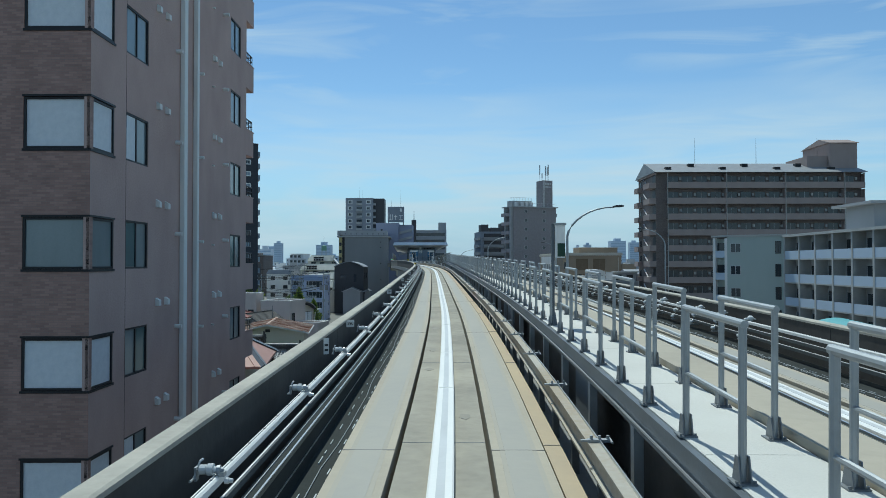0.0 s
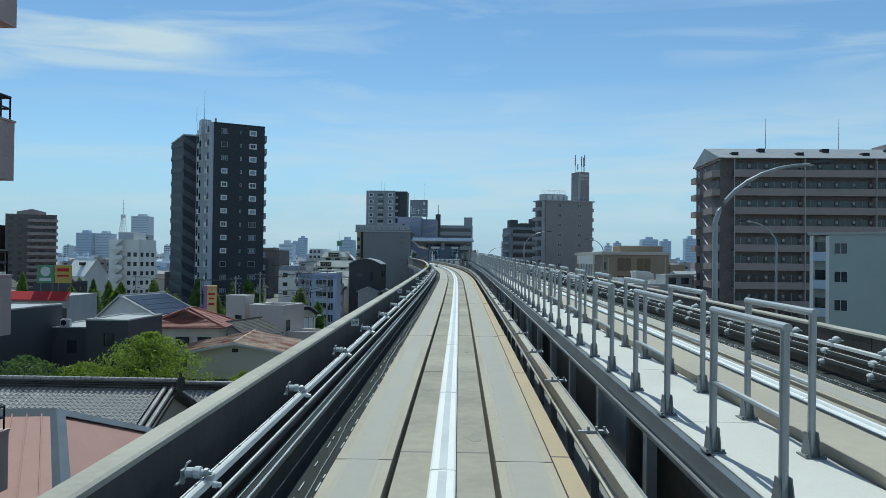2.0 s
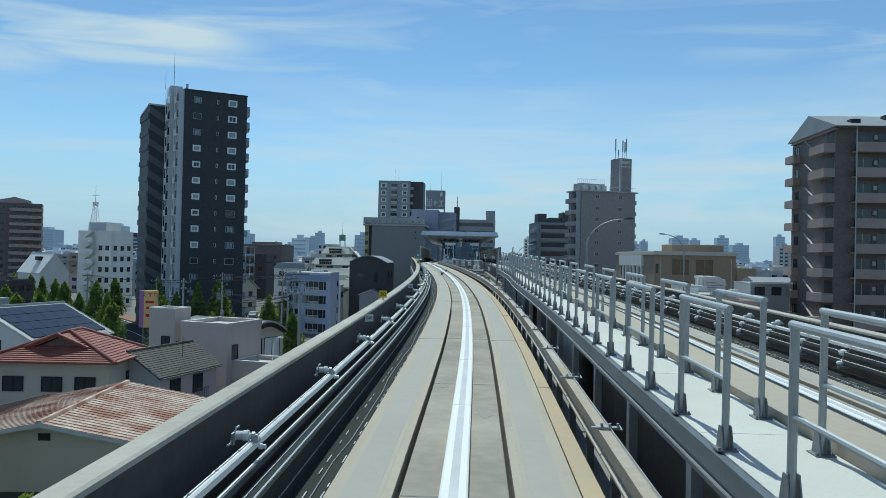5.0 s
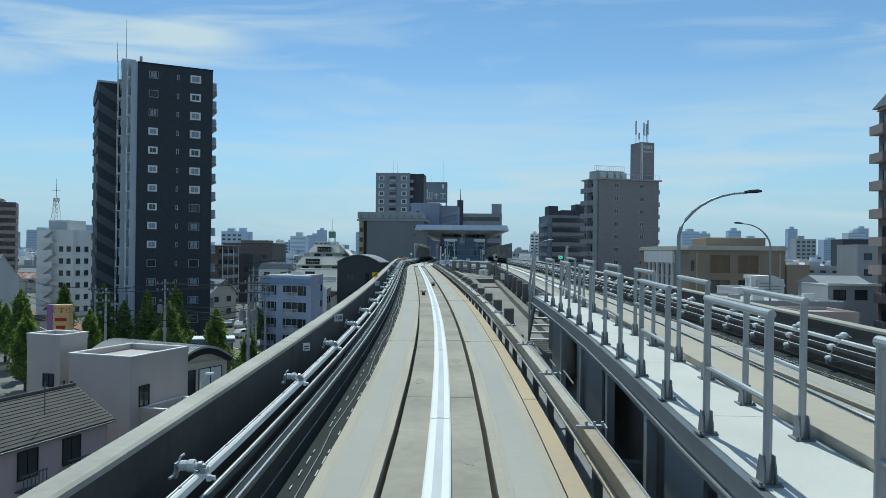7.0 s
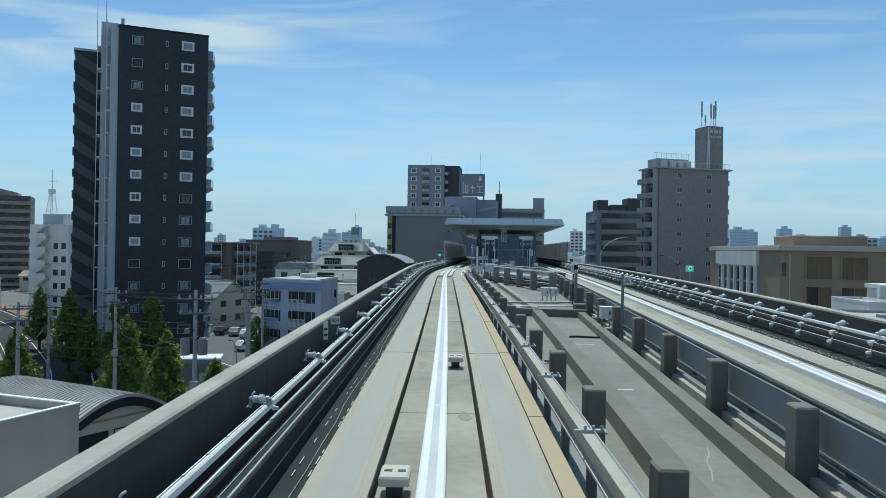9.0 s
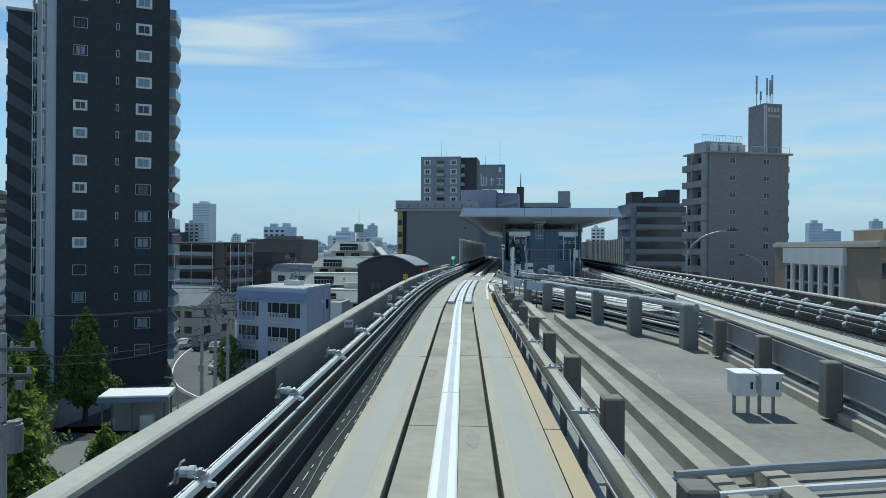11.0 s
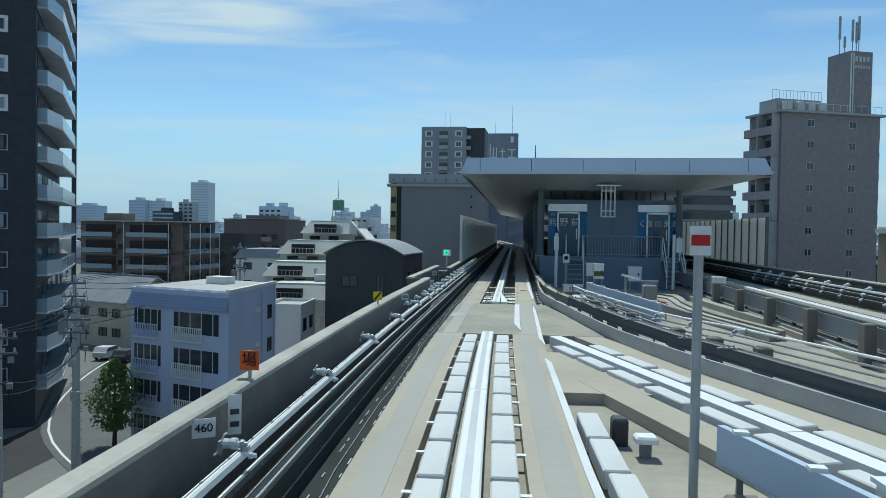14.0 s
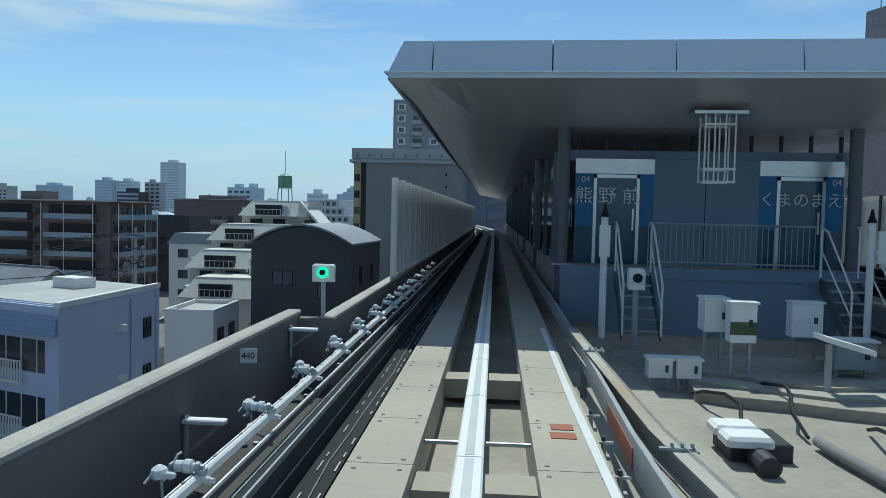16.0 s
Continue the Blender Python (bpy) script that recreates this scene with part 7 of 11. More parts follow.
# rails stacked on the side of the branch
# added dark plate: the shadow on the branch's side, behind the bars
g = Geo()
sweep(g, rect(-1.12, -1.0, -0.42, -0.02), 124, 137.5, 1.5, BX)
solid("branch_rail_backing", g, RAIL_DARK, "dark rail backing along the branch", "rail")
for k, (z, r) in enumerate(((-0.04, 0.02), (-0.15, 0.014), (-0.26, 0.02), (-0.37, 0.014))):
    g = Geo()
    g.tube([on(y, -1.15 - 0.06 * (k % 2), z, BX) for y in range(124, 138, 1)], r, 6)
    solid("conductor_bar", g, GALV, "galvanised bar along the branch's side", "rail", group="bars along the branch")
for i in range(6):
    copy_thing(INS, along(125 + 2.3 * i, -1.22, 0.05, BX) @ pose(0, 0, 0, 0, 0, 0))
# brackets on the wall of the recess
for y, z, w in ((155.0, -0.12, 0.35), (157.6, 0.2, 0.5), (160.6, 0.46, 0.4)):
    b = thing("wall_bracket", label="white steel bracket tray on the parapet recess", category="bracket", group="recess brackets")
    b.matrix_basis = along(y, -2.24, z)
    g = Geo()
    g.box(0, 0.34, 0, 0.10, 0, 0.035, cut=0.01)
    part("tray", g, WHITE_STEEL, b)
    g = Geo()
    g.tube([(0.02, 0.05, -w * 0.5), (0.3, 0.05, 0)], 0.018, 6)
    part("strut", g, GALV, b)
    g = Geo()
    g.tube([(0.02, 0.05, 0.06), (0.02, 0.05, -w * 0.8)], 0.022, 6)
    part("stem", g, GALV, b)


def trackside_box(y, lat, w, d, z0, z1, material, label, legs=True, dz=-0.5):
    ob = thing("trackside_box", label=label, category="equipment box", group="trackside boxes")
    ob.matrix_basis = along(y, lat, dz)
    g = Geo()
    g.box(-w / 2, w / 2, -d / 2, d / 2, z0, z1, cut=0.015)
    part("case", g, material, ob)
    g = Geo()
    g.box(-w / 2 - 0.02, w / 2 + 0.02, -d / 2 - 0.03, d / 2 + 0.02, z1 - 0.01, z1 + 0.02)
    part("lid", g, WHITE_STEEL, ob)
    g = Geo()
    g.box(w * 0.2, w * 0.32, -d / 2 - 0.012, -d / 2, (z0 + z1) / 2 - 0.05, (z0 + z1) / 2 + 0.05)
    part("latch", g, STEEL_DARK, ob)
    if legs:
        for x in (-w * 0.35, w * 0.35):
            g = Geo()
            g.box(x - 0.02, x + 0.02, -0.02, 0.02, 0, z0)
            part("leg", g, GALV, ob)
    return ob


trackside_box(135.9, 2.18, 0.30, 0.32, 0.0, 0.42, WHITE_STEEL, "white steel trackside box at the signal's foot", False)
trackside_box(138.6, 2.62, 0.28, 0.40, 0.62, 0.90, WHITE_STEEL, "white steel box with round covers")
trackside_box(162.5, 2.45, 0.34, 0.22, 0.19, 0.45, WHITE_STEEL, "white box on legs with cables below")
trackside_box(162.5, 2.84, 0.34, 0.22, 0.19, 0.45, WHITE_STEEL, "white box on legs with cables below")
b = trackside_box(162.7, 3.60, 0.36, 0.25, 0.68, 1.23, WHITE_STEEL, "white cabinet with an olive band on a post")
g = Geo()
g.box(-0.181, 0.181, -0.128, -0.12, 0.79, 0.97)
part("band", g, mat("olive_label", (0.10, 0.125, 0.06), rough=0.6), b, "olive label")
trackside_box(163.2, 3.36, 0.34, 0.40, 0.76, 1.23, WHITE_STEEL, "white cabinet pair behind the post")
trackside_box(164.6, 5.22, 0.50, 0.25, 0.50, 1.06, WHITE_STEEL, "white double cabinet on thin legs")
trackside_box(163.9, 5.66, 0.62, 0.35, 0.14, 0.57, GALV, "low grey cabinet near the stair")
trackside_box(107.3, 4.3, 0.30, 0.28, 0.38, 0.68, WHITE_STEEL, "pale blue-white box on the far post")
trackside_box(117.6, 4.05, 0.27, 0.4, 0.28, 0.58, WHITE_STEEL, "white trackside box on legs")
trackside_box(117.6, 4.40, 0.27, 0.4, 0.28, 0.58, WHITE_STEEL, "white trackside box on legs")
trackside_box(160.5, 7.4, 0.38, 0.35, 0.35, 0.95, WHITE_STEEL, "white box beside the far guideway")
m = thing("point_machine", label="point machine with dented white cover and dark motor", category="machine")
for i in range(2):
    g = Geo()
    g.box(-0.3, 0.3, -0.5 + 0.52 * i, -0.02 + 0.52 * i, 0.28, 0.42, cut=0.05)
    part("cover", g, WHITE_STEEL, m, "dented white cover")
g = Geo()
g.tube([(0.1, -0.9, 0.16), (0.1, -0.3, 0.16)], 0.14, 12)
part("motor", g, STEEL_DARK, m, "dark round motor")
g = Geo()
g.box(-0.2, 0.6, -0.3, 0.5, 0, 0.28, cut=0.02)
part("base", g, STEEL_DARK, m)
m.matrix_basis = along(159.7, 2.66, -0.52) @ Matrix.Diagonal((0.76, 0.76, 0.72, 1))


def plate_sign(name, y, lat, dz, w, h, material, label, body="", ink=None, size=0.1, post=0.0, tilt=0):
    ob = thing(name, label=label, category="sign")
    ob.matrix_basis = along(y, lat, dz) @ pose(0, 0, 0, 0, 0, tilt)
    g = Geo()
    g.box(-w / 2, w / 2, 0, 0.006, -h / 2, h / 2)
    p = part("plate", g, material, ob)
    if body:
        text(body, size, ink or BLACK, p, pose(0, -0.004, 0, 90))
    if post:
        g = Geo()
        g.tube([(0, 0.02, -h / 2 - post), (0, 0.02, h / 2)], 0.016, 6)
        part("post", g, GALV, ob)
    return ob


for k, y in enumerate((-1.0, 9.0, 19.0, 29.0, 39.0, 49.0, 59.3, 69.3, 79.4, 89.4, 99.4, 109.0, 119.0, 129.0, 138.9, 149.0)):
    plate_sign("distance_marker", y, -1.70, 0.55, 0.15, 0.125, WHITE_PAINT, "white distance plate on the parapet reading %d" % (600 - 10 * k), str(600 - 10 * k), size=0.078, tilt=30)
plate_sign("distance_marker", 159.0, -2.18, 0.47, 0.17, 0.14, WHITE_PAINT, "white distance plate on the parapet reading 440", "440", size=0.085, tilt=20)
plate_sign("speed_sign", 62.3, -1.81, 0.76, 0.16, 0.15, YELLOW, "yellow speed plate above the parapet", "50", size=0.125, post=0.3)
plate_sign("speed_sign", 131.67, -1.81, 0.79, 0.14, 0.15, YELLOW, "yellow speed plate above the parapet", "40", size=0.115, post=0.3)
plate_sign("zone_sign", 140.13, -1.81, 0.78, 0.16, 0.16, ORANGE, "orange plate above the parapet", "場", size=0.13, post=0.4)
for y in (90.2,):
    s = plate_sign("end_sign", y, -1.81, 0.77, 0.17, 0.15, YELLOW, "yellow plate with a black diagonal above the parapet", post=0.4)
    g = Geo()
    g.face((-0.08, -0.004, -0.065), (-0.04, -0.004, -0.065), (0.08, -0.004, 0.065), (0.04, -0.004, 0.065))
    part("diagonal", g, BLACK, s)
s = plate_sign("end_sign", 146.5, -1.81, 0.77, 0.15, 0.14, YELLOW, "yellow plate with a black diagonal above the parapet", post=0.4)
g = Geo()
g.face((-0.07, -0.004, -0.06), (-0.03, -0.004, -0.06), (0.07, -0.004, 0.06), (0.03, -0.004, 0.06))
part("diagonal", g, BLACK, s)
s = plate_sign("signal_sign", 139.6, 1.63, 1.82, 0.15, 0.21, WHITE_PAINT, "white plate with a red bar on a tall grey post")
g = Geo()
g.tube([(0, 0.045, -2.3), (0, 0.045, 0.08)], 0.034, 10)
part("post", g, GALV, s)
g = Geo()
g.box(-0.065, 0.065, -0.006, 0, -0.035, 0.04)
part("red_bar", g, RED, s)
for y, lb, sz in ((98.3, "white strip plate on the parapet", (0.12, 0.34)), (125.5, "white notice board on the parapet", (0.17, 0.17)), (6.2, "white notice strip on the parapet", (0.13, 0.28)), (153.65, "white notice board on the parapet corner", (0.17, 0.2)), (139.4, "white notice strip on the parapet", (0.16, 0.36)), (76.2, "white notice board on the parapet", (0.15, 0.12))):
    s = plate_sign("notice_plate", y, -1.67, 0.52, sz[0] * 0.6, sz[1] * 0.8, WHITE_PAINT, lb, tilt=30)
    for j in range(2):
        g = Geo()
        g.box(-sz[0] * 0.2, sz[0] * 0.2, -0.003, 0, -sz[1] * 0.25 + j * sz[1] * 0.25, -sz[1] * 0.14 + j * sz[1] * 0.25)
        part("bar", g, STEEL_DARK, s)
s = plate_sign("round_sign", 104.9, 4.27, 0.99, 0.2, 0.19, FRAME_WHITE, "pale round-cornered plate with one dark character on a grey post", "入", size=0.15, tilt=0)
g = Geo()
g.tube([(-0.09, 0.03, -1.43), (-0.09, 0.03, 0.16)], 0.032, 10)
part("post", g, SLATE_STEEL, s)


def lamp_head(y, lat, dz, h, label, cx=None):
    ob = thing("signal_lamp", label=label, category="signal", group="green repeater lamps")
    ob.matrix_basis = along(y, lat, dz, cx)
    g = Geo()
    g.tube([(0, 0.05, -0.5), (0, 0.05, h)], 0.03)
    part("post", g, GALV, ob)
    g = Geo()
    g.box(-0.14, 0.14, 0, 0.12, h - 0.0, h + 0.22, cut=0.02)
    part("case", g, WHITE_STEEL, ob)
    g = Geo()
    g.tube([(0, -0.004, h + 0.12), (0, -0.02, h + 0.12)], 0.065, 16)
    part("lens", g, GREEN_LAMP, ob, "glowing green lens")
    g = Geo()
    g.tube([(0, -0.022, h + 0.12), (0, -0.03, h + 0.12)], 0.04, 16)
    part("hub", g, BLACK, ob)


lamp_head(161.3, -2.0, 0.3, 0.68, "green repeater lamp in a white case on the parapet")
lamp_head(115.45, 2.35, 0.5, 0.42, "green repeater lamp in a white case on the far parapet", RX)

# white cabinet on the walkway
cab = thing("walkway_cabinet", label="white metal cabinet with a green panel beside the walkway", category="cabinet")
cab.matrix_basis = along(7.7, 1.70, 0.66) @ Matrix.Diagonal((0.62, 0.8, 0.875, 1))
g = Geo()
g.box(0.03, 0.29, -0.10, 0.16, 1.22, 1.82, cut=0.02)
part("case", g, WHITE_STEEL, cab)
g = Geo()
g.box(0.01, 0.31, -0.12, 0.18, 1.81, 1.85)
part("roof", g, GALV, cab)
g = Geo()
g.box(0.09, 0.28, -0.108, -0.10, 1.24, 1.48)
part("panel", g, mat("dark_green_panel", (0.03, 0.07, 0.05), rough=0.4), cab, "dark green panel")
g = Geo()
g.box(-0.05, 0.03, -0.04, 0.04, 0, 1.84, cut=0.008)
p = part("post", g, STEEL_BLUE, cab)
g = Geo()
g.loft([[(-.07, -.10, 0), (.09, -.10, 0), (.09, .10, 0), (-.07, .10, 0)], [(-.06, -.05, .24), (.04, -.05, .24), (.04, .05, .24), (-.06, .05, .24)]])
part("foot", g, STEEL_BLUE, p)

# camera on a dark post beside the far guideway
cam_post = thing("camera_post", label="pale camera case on a dark slender post beside the far guideway", category="camera")
cam_post.matrix_basis = along(114.3, 4.72, -0.5)
g = Geo()
g.box(-0.05, 0.05, -0.05, 0.05, 0, 1.36, cut=0.01)
g.box(-0.12, 0.12, -0.12, 0.12, 0, 0.03)
part("post", g, SLATE_STEEL, cam_post)
g = Geo()
g.tube([(-0.1, 0, 0.2), (-0.1, 0, 1.3)], 0.022, 8)
part("conduit", g, STEEL_DARK, cam_post)
g = Geo()
g.box(-0.17, 0.05, -0.14, 0.14, 1.33, 1.66, cut=0.03)
c = part("case", g, FRAME_WHITE, cam_post, "pale case")
g = Geo()
g.box(-0.1, 0.04, -0.18, -0.14, 1.45, 1.62, cut=0.015)
part("lens", g, BLACK, c, "black lens window")
# sloping lamp canopy by the station stair
can = thing("lamp_canopy", label="white sloping lamp canopy on a grey post", category="lamp")
can.matrix_basis = along(162.0, 4.50, -0.70)
g = Geo()
g.tube([(0, 0, 0), (0, 0, 1.0)], 0.045, 10)
part("post", g, GALV, can)
g = Geo()
g.loft([[(-.12, -.2, 1.05), (.5, -.2, .88), (.5, .2, .88), (-.12, .2, 1.05)], [(-.12, -.2, 1.12), (.5, -.2, .95), (.5, .2, .95), (-.12, .2, 1.12)]])
part("canopy", g, WHITE_STEEL, can)


# ---------------------------------------------------------------- street lamps beside the viaduct
def street_lamp(pole, head, label, z0=0.0):
    ob = thing("street_lamp", (pole[0], pole[1], z0), 0, label, "street lamp", "street lamps along the avenue")
    dx, dy, h = head[0] - pole[0], head[1] - pole[1], head[2] - z0
    g = Geo()
    L = math.hypot(dx, dy)
    pts = [(0, 0, 0), (0, 0, h - 1.7)]
    for i in range(1, 9):
        a = i / 8
        pts.append((dx * a ** 1.6 * 0.95, dy * a ** 1.6 * 0.95, h - 1.7 + 1.55 * math.sin(a * math.pi / 2)))
    g.tube(pts, 0.072, 10, 0.035)
    part("pole", g, GALV, ob)
    ux, uy = dx / L, dy / L
    g = Geo()
    rows = []
    for s, w, t in ((0, .05, .04), (.15, .12, .07), (.45, .13, .08), (.6, .06, .04)):
        c = Vector((dx * 0.95 + ux * s - ux * 0.1, dy * 0.95 + uy * s - uy * 0.1, h - 0.13 + 0.05 * s))
        rows.append([c + Vector((-uy * a, ux * a, b)) for a, b in ((-w, 0), (-w * .6, t), (w * .6, t), (w, 0), (w * .5, -t * .6), (-w * .5, -t * .6))])
    g.loft(rows)
    part("head", g, STEEL_DARK, ob, "dark slim lamp head")


street_lamp((6.49, 35.7, 0), (9.15, 35.7, 17.12), "tall curved galvanised street lamp beside the far parapet")
street_lamp((5.72, 94.5, 0), (8.2, 94.4, 17.6), "tall curved galvanised street lamp beside the far parapet")
street_lamp((3.35, 152.5, 0), (5.8, 152.5, 17.0), "tall curved galvanised street lamp near the station")
street_lamp((21.7, 69.7, 0), (19.4, 69.7, 17.5), "slim curved street lamp across the avenue")
street_lamp((18.8, 122.4, 0), (16.75, 122.7, 17.7), "slim curved street lamp across the avenue")
street_lamp((15.0, 179.3, 0), (13.0, 179.3, 15.4), "slim curved street lamp across the avenue")
street_lamp((-30.5, 157, 0), (-30.5, 155.5, 6.8), "dark slender lamp on the pavement")


# ---------------------------------------------------------------- the station
def station():
    Y0, Y1 = 165.4, 248.0
    zt, zb = 18.92, 18.2
    sh = -0.052
    X = lambda x, y: x + sh * (y - Y0)
    roof = thing("station_roof", label="wide station roof with silver-blue fascia panels and smooth pale soffit", category="roof", kind="structure")
    xs = [-11.55, -10.75, -8.63, -6.53, -4.44, -2.35, -0.1, 0.8]
    for a, b in zip(xs, xs[1:]):
        g = Geo()
        ia = 0.25 if a == xs[0] else 0
        ib = -0.25 if b == xs[-1] else 0
        g.loft([[(a + 0.012, Y0, zb + 0.12), (b - 0.012, Y0, zb + 0.12), (b - 0.012, Y0 + 0.2, zb + 0.12), (a + 0.012, Y0 + 0.2, zb + 0.12)], [(a + 0.012 + ia, Y0 + 0.12, zt - 0.04), (b - 0.012 + ib, Y0 + 0.12, zt - 0.04), (b - 0.012 + ib, Y0 + 0.32, zt - 0.04), (a + 0.012 + ia, Y0 + 0.32, zt - 0.04)]])
        part("fascia_panel", g, FASCIA, roof, "silver-blue fascia panel")
    g = Geo()
    g.box(xs[0] - 0.06, xs[-1] + 0.06, Y0 - 0.05, Y0 + 0.3, zb + 0.085, zb + 0.12)
    part("drip_edge", g, ALU, roof, "bright drip edge")
    g = Geo()
    g.box(xs[0], xs[-1], Y0 - 0.01, Y0 + 0.3, zb, zb + 0.085)
    part("lip", g, FASCIA, roof, "blue-grey lip under the drip edge")
    g = Geo()
    g.loft([[(xs[0] + .3, Y0 + .33, zt - 0.1), (xs[-1] - .3, Y0 + .33, zt - 0.1), (xs[-1] - .3, Y0 + .33, zt - 0.05), (xs[0] + .3, Y0 + .33, zt - 0.05)], [(X(xs[0] + .2, Y1), Y1, zt - 0.05), (X(xs[-1] - .2, Y1), Y1, zt - 0.05), (X(xs[-1] - .2, Y1), Y1, zt), (X(xs[0] + .2, Y1), Y1, zt)]])
    part("roof_sheet", g, ROOF_GREY, roof)
    # soffit: flat lip in front, then a smooth swept trough on both sides
    g = Geo()
    inner = 17.75
    cols = [(-11.55, 18.2), (-10.9, 18.12), (-10.3, 18.0), (-9.7, 17.87), (-9.1, 17.78), (-8.5, inner), (-5.4, inner), (-2.3, inner), (-1.7, 17.8), (-1.1, 17.88), (-0.4, 18.0), (0.3, 18.12), (0.8, 18.2)]
    for i in range(len(cols) - 1):
        (a, za), (b, zb2) = cols[i], cols[i + 1]
        g.face((a, Y0 + 0.02, 18.2), (b, Y0 + 0.02, 18.2), (b + 0.0, Y0 + 3.4, zb2), (a, Y0 + 3.4, za))
        g.face((a, Y0 + 3.4, za), (b, Y0 + 3.4, zb2), (X(b, Y1), Y1, zb2), (X(a, Y1), Y1, za))
    part("soffit", g, SOFFIT, roof, "smooth satin soffit")
    for x0, e in ((xs[0], 0.26), (xs[-1], -0.26)):
        g = Geo()
        g.loft([[(x0 - .03, Y0 + .1, 18.2), (x0 + .03, Y0 + .1, 18.2), (x0 + .03 + e, Y0 + .2, zt - .05), (x0 - .03 + e, Y0 + .2, zt - .05)], [(X(x0, Y1) - .03, Y1, 18.2), (X(x0, Y1) + .03, Y1, 18.2), (X(x0, Y1) + .03 + e, Y1, zt - .01), (X(x0, Y1) - .03 + e, Y1, zt - .01)]])
        part("side_fascia", g, FASCIA, roof)

    plat = thing("platform", label="concrete island platform deck of the elevated station", category="platform", kind="structure")
    g = Geo()
    g.loft([[(-8.25, 168.6, 12.6), (-1.9, 168.6, 12.6), (-1.9, 168.6, 14.72), (-8.25, 168.6, 14.72)], [(X(-8.25, Y1), Y1, 12.6), (X(-1.9, Y1), Y1, 12.6), (X(-1.9, Y1), Y1, 14.72), (X(-8.25, Y1), Y1, 14.72)]])
    part("deck", g, CONC_CAP, plat)
    # added panel; its navy also stands in for the shadow under the platform
    g = Geo()
    g.box(-8.28, -1.87, 168.54, 168.6, 13.3, 14.5)
    part("skirt", g, STEEL_NAVY, plat, "dark blue skirt panel below the platform edge")
    g = Geo()
    g.box(-8.3, -1.85, 168.5, 168.62, 14.5, 14.74)
    part("edge_beam", g, STEEL_NAVY, plat, "dark blue edge beam")

    # end wall of the platform
    wall = thing("station_end_wall", label="dark blue station end wall with doors and name panels", category="wall", kind="structure")
    yf = 169.8
    g = Geo()
    g.box(-6.17, -3.85, yf, yf + 0.1, 14.72, 17.15)
    part("middle_panel", g, STEEL_NAVY, wall, "slate-blue metal panel")
    g = Geo()
    g.box(-5.03, -5.01, yf - 0.006, yf, 14.72, 17.15)
    part("joint", g, FRAME_DARK, wall)
    for a, b in ((-7.95, -6.17), (-3.85, -2.05)):
        g = Geo()
        g.box(a, b, yf - 0.02, yf + 0.1, 16.80, 17.14)
        part("lintel", g, ALU, wall, "pale metal lintel")
        g = Geo()
        g.box(a, b, yf, yf + 0.06, 15.58, 16.80)
        part("name_panel", g, NAVY, wall, "blue name panel")
        g = Geo()
        g.box(a, b, yf + 0.01, yf + 0.06, 14.72, 15.58)
        part("lower_glazing", g, GLASS_BLUE, wall)
        c = (a + b) / 2 + (0.05 if a < -5 else 0.0)
        g = Geo()
        for q in (c - 0.52, c + 0.45):
            g.box(q, q + 0.07, yf - 0.03, yf + 0.02, 14.72, 16.78)
        g.box(c - 0.52, c + 0.52, yf - 0.03, yf + 0.02, 16.70, 16.78)
        d = part("door_frame", g, ALU, wall, "aluminium door frame")
        g = Geo()
        g.box(c - 0.45, c + 0.45, yf - 0.008, yf, 14.75, 16.70)
        part("door_glass", g, GLASS_BLUE, d)
        g = Geo()
        g.box(c + 0.36, c + 0.40, yf - 0.06, yf - 0.01, 15.5, 16.0)
        part("handle", g, ALU, d)
    text("熊 野 前", 0.42, WHITE_PAINT, wall, pose(-7.22, yf - 0.03, 16.27, 90), "station_name", "white station name")
    text("くまのまえ", 0.36, WHITE_PAINT, wall, pose(-2.95, yf - 0.03, 16.25, 90), "station_name", "white station name in kana")
    for x in (-7.72, -2.2):
        text("04", 0.20, WHITE_PAINT, wall, pose(x, yf - 0.03, 16.66, 90), "station_number")
    g = Geo()
    g.box(-8.2, -1.9, yf + 0.15, yf + 0.3, 17.10, 17.35)
    part("ring_beam", g, STEEL_NAVY, wall)
    g = Geo()
    g.box(-6.2, -3.8, yf - 0.05, yf, 17.15, 17.32)
    part("beam_front", g, STEEL_NAVY, wall)
    for k in range(10):
        x = -7.9 + 0.66 * k
        g = Geo()
        g.box(x, x + 0.06, yf + 0.5, yf + 0.6, 17.35, 17.75)
        part("transom", g, STEEL_DARK, wall)
    # columns
    for x in (-8.08, -1.98):
        for i in range(9):
            y = 168.9 + 9.6 * i
            c = thing("station_column", (X(x, y), y, 14.0), 0, "dark grey round steel column carrying the station roof", "column", "station columns")
            g = Geo()
            g.tube([(0, 0, 0), (0, 0, 3.8)], 0.14, 16)
            part("shaft", g, STEEL_BLUE, c)
            g = Geo()
            g.box(-0.22, 0.22, -0.22, 0.22, 0.72, 0.76)
            part("collar", g, GALV, c)
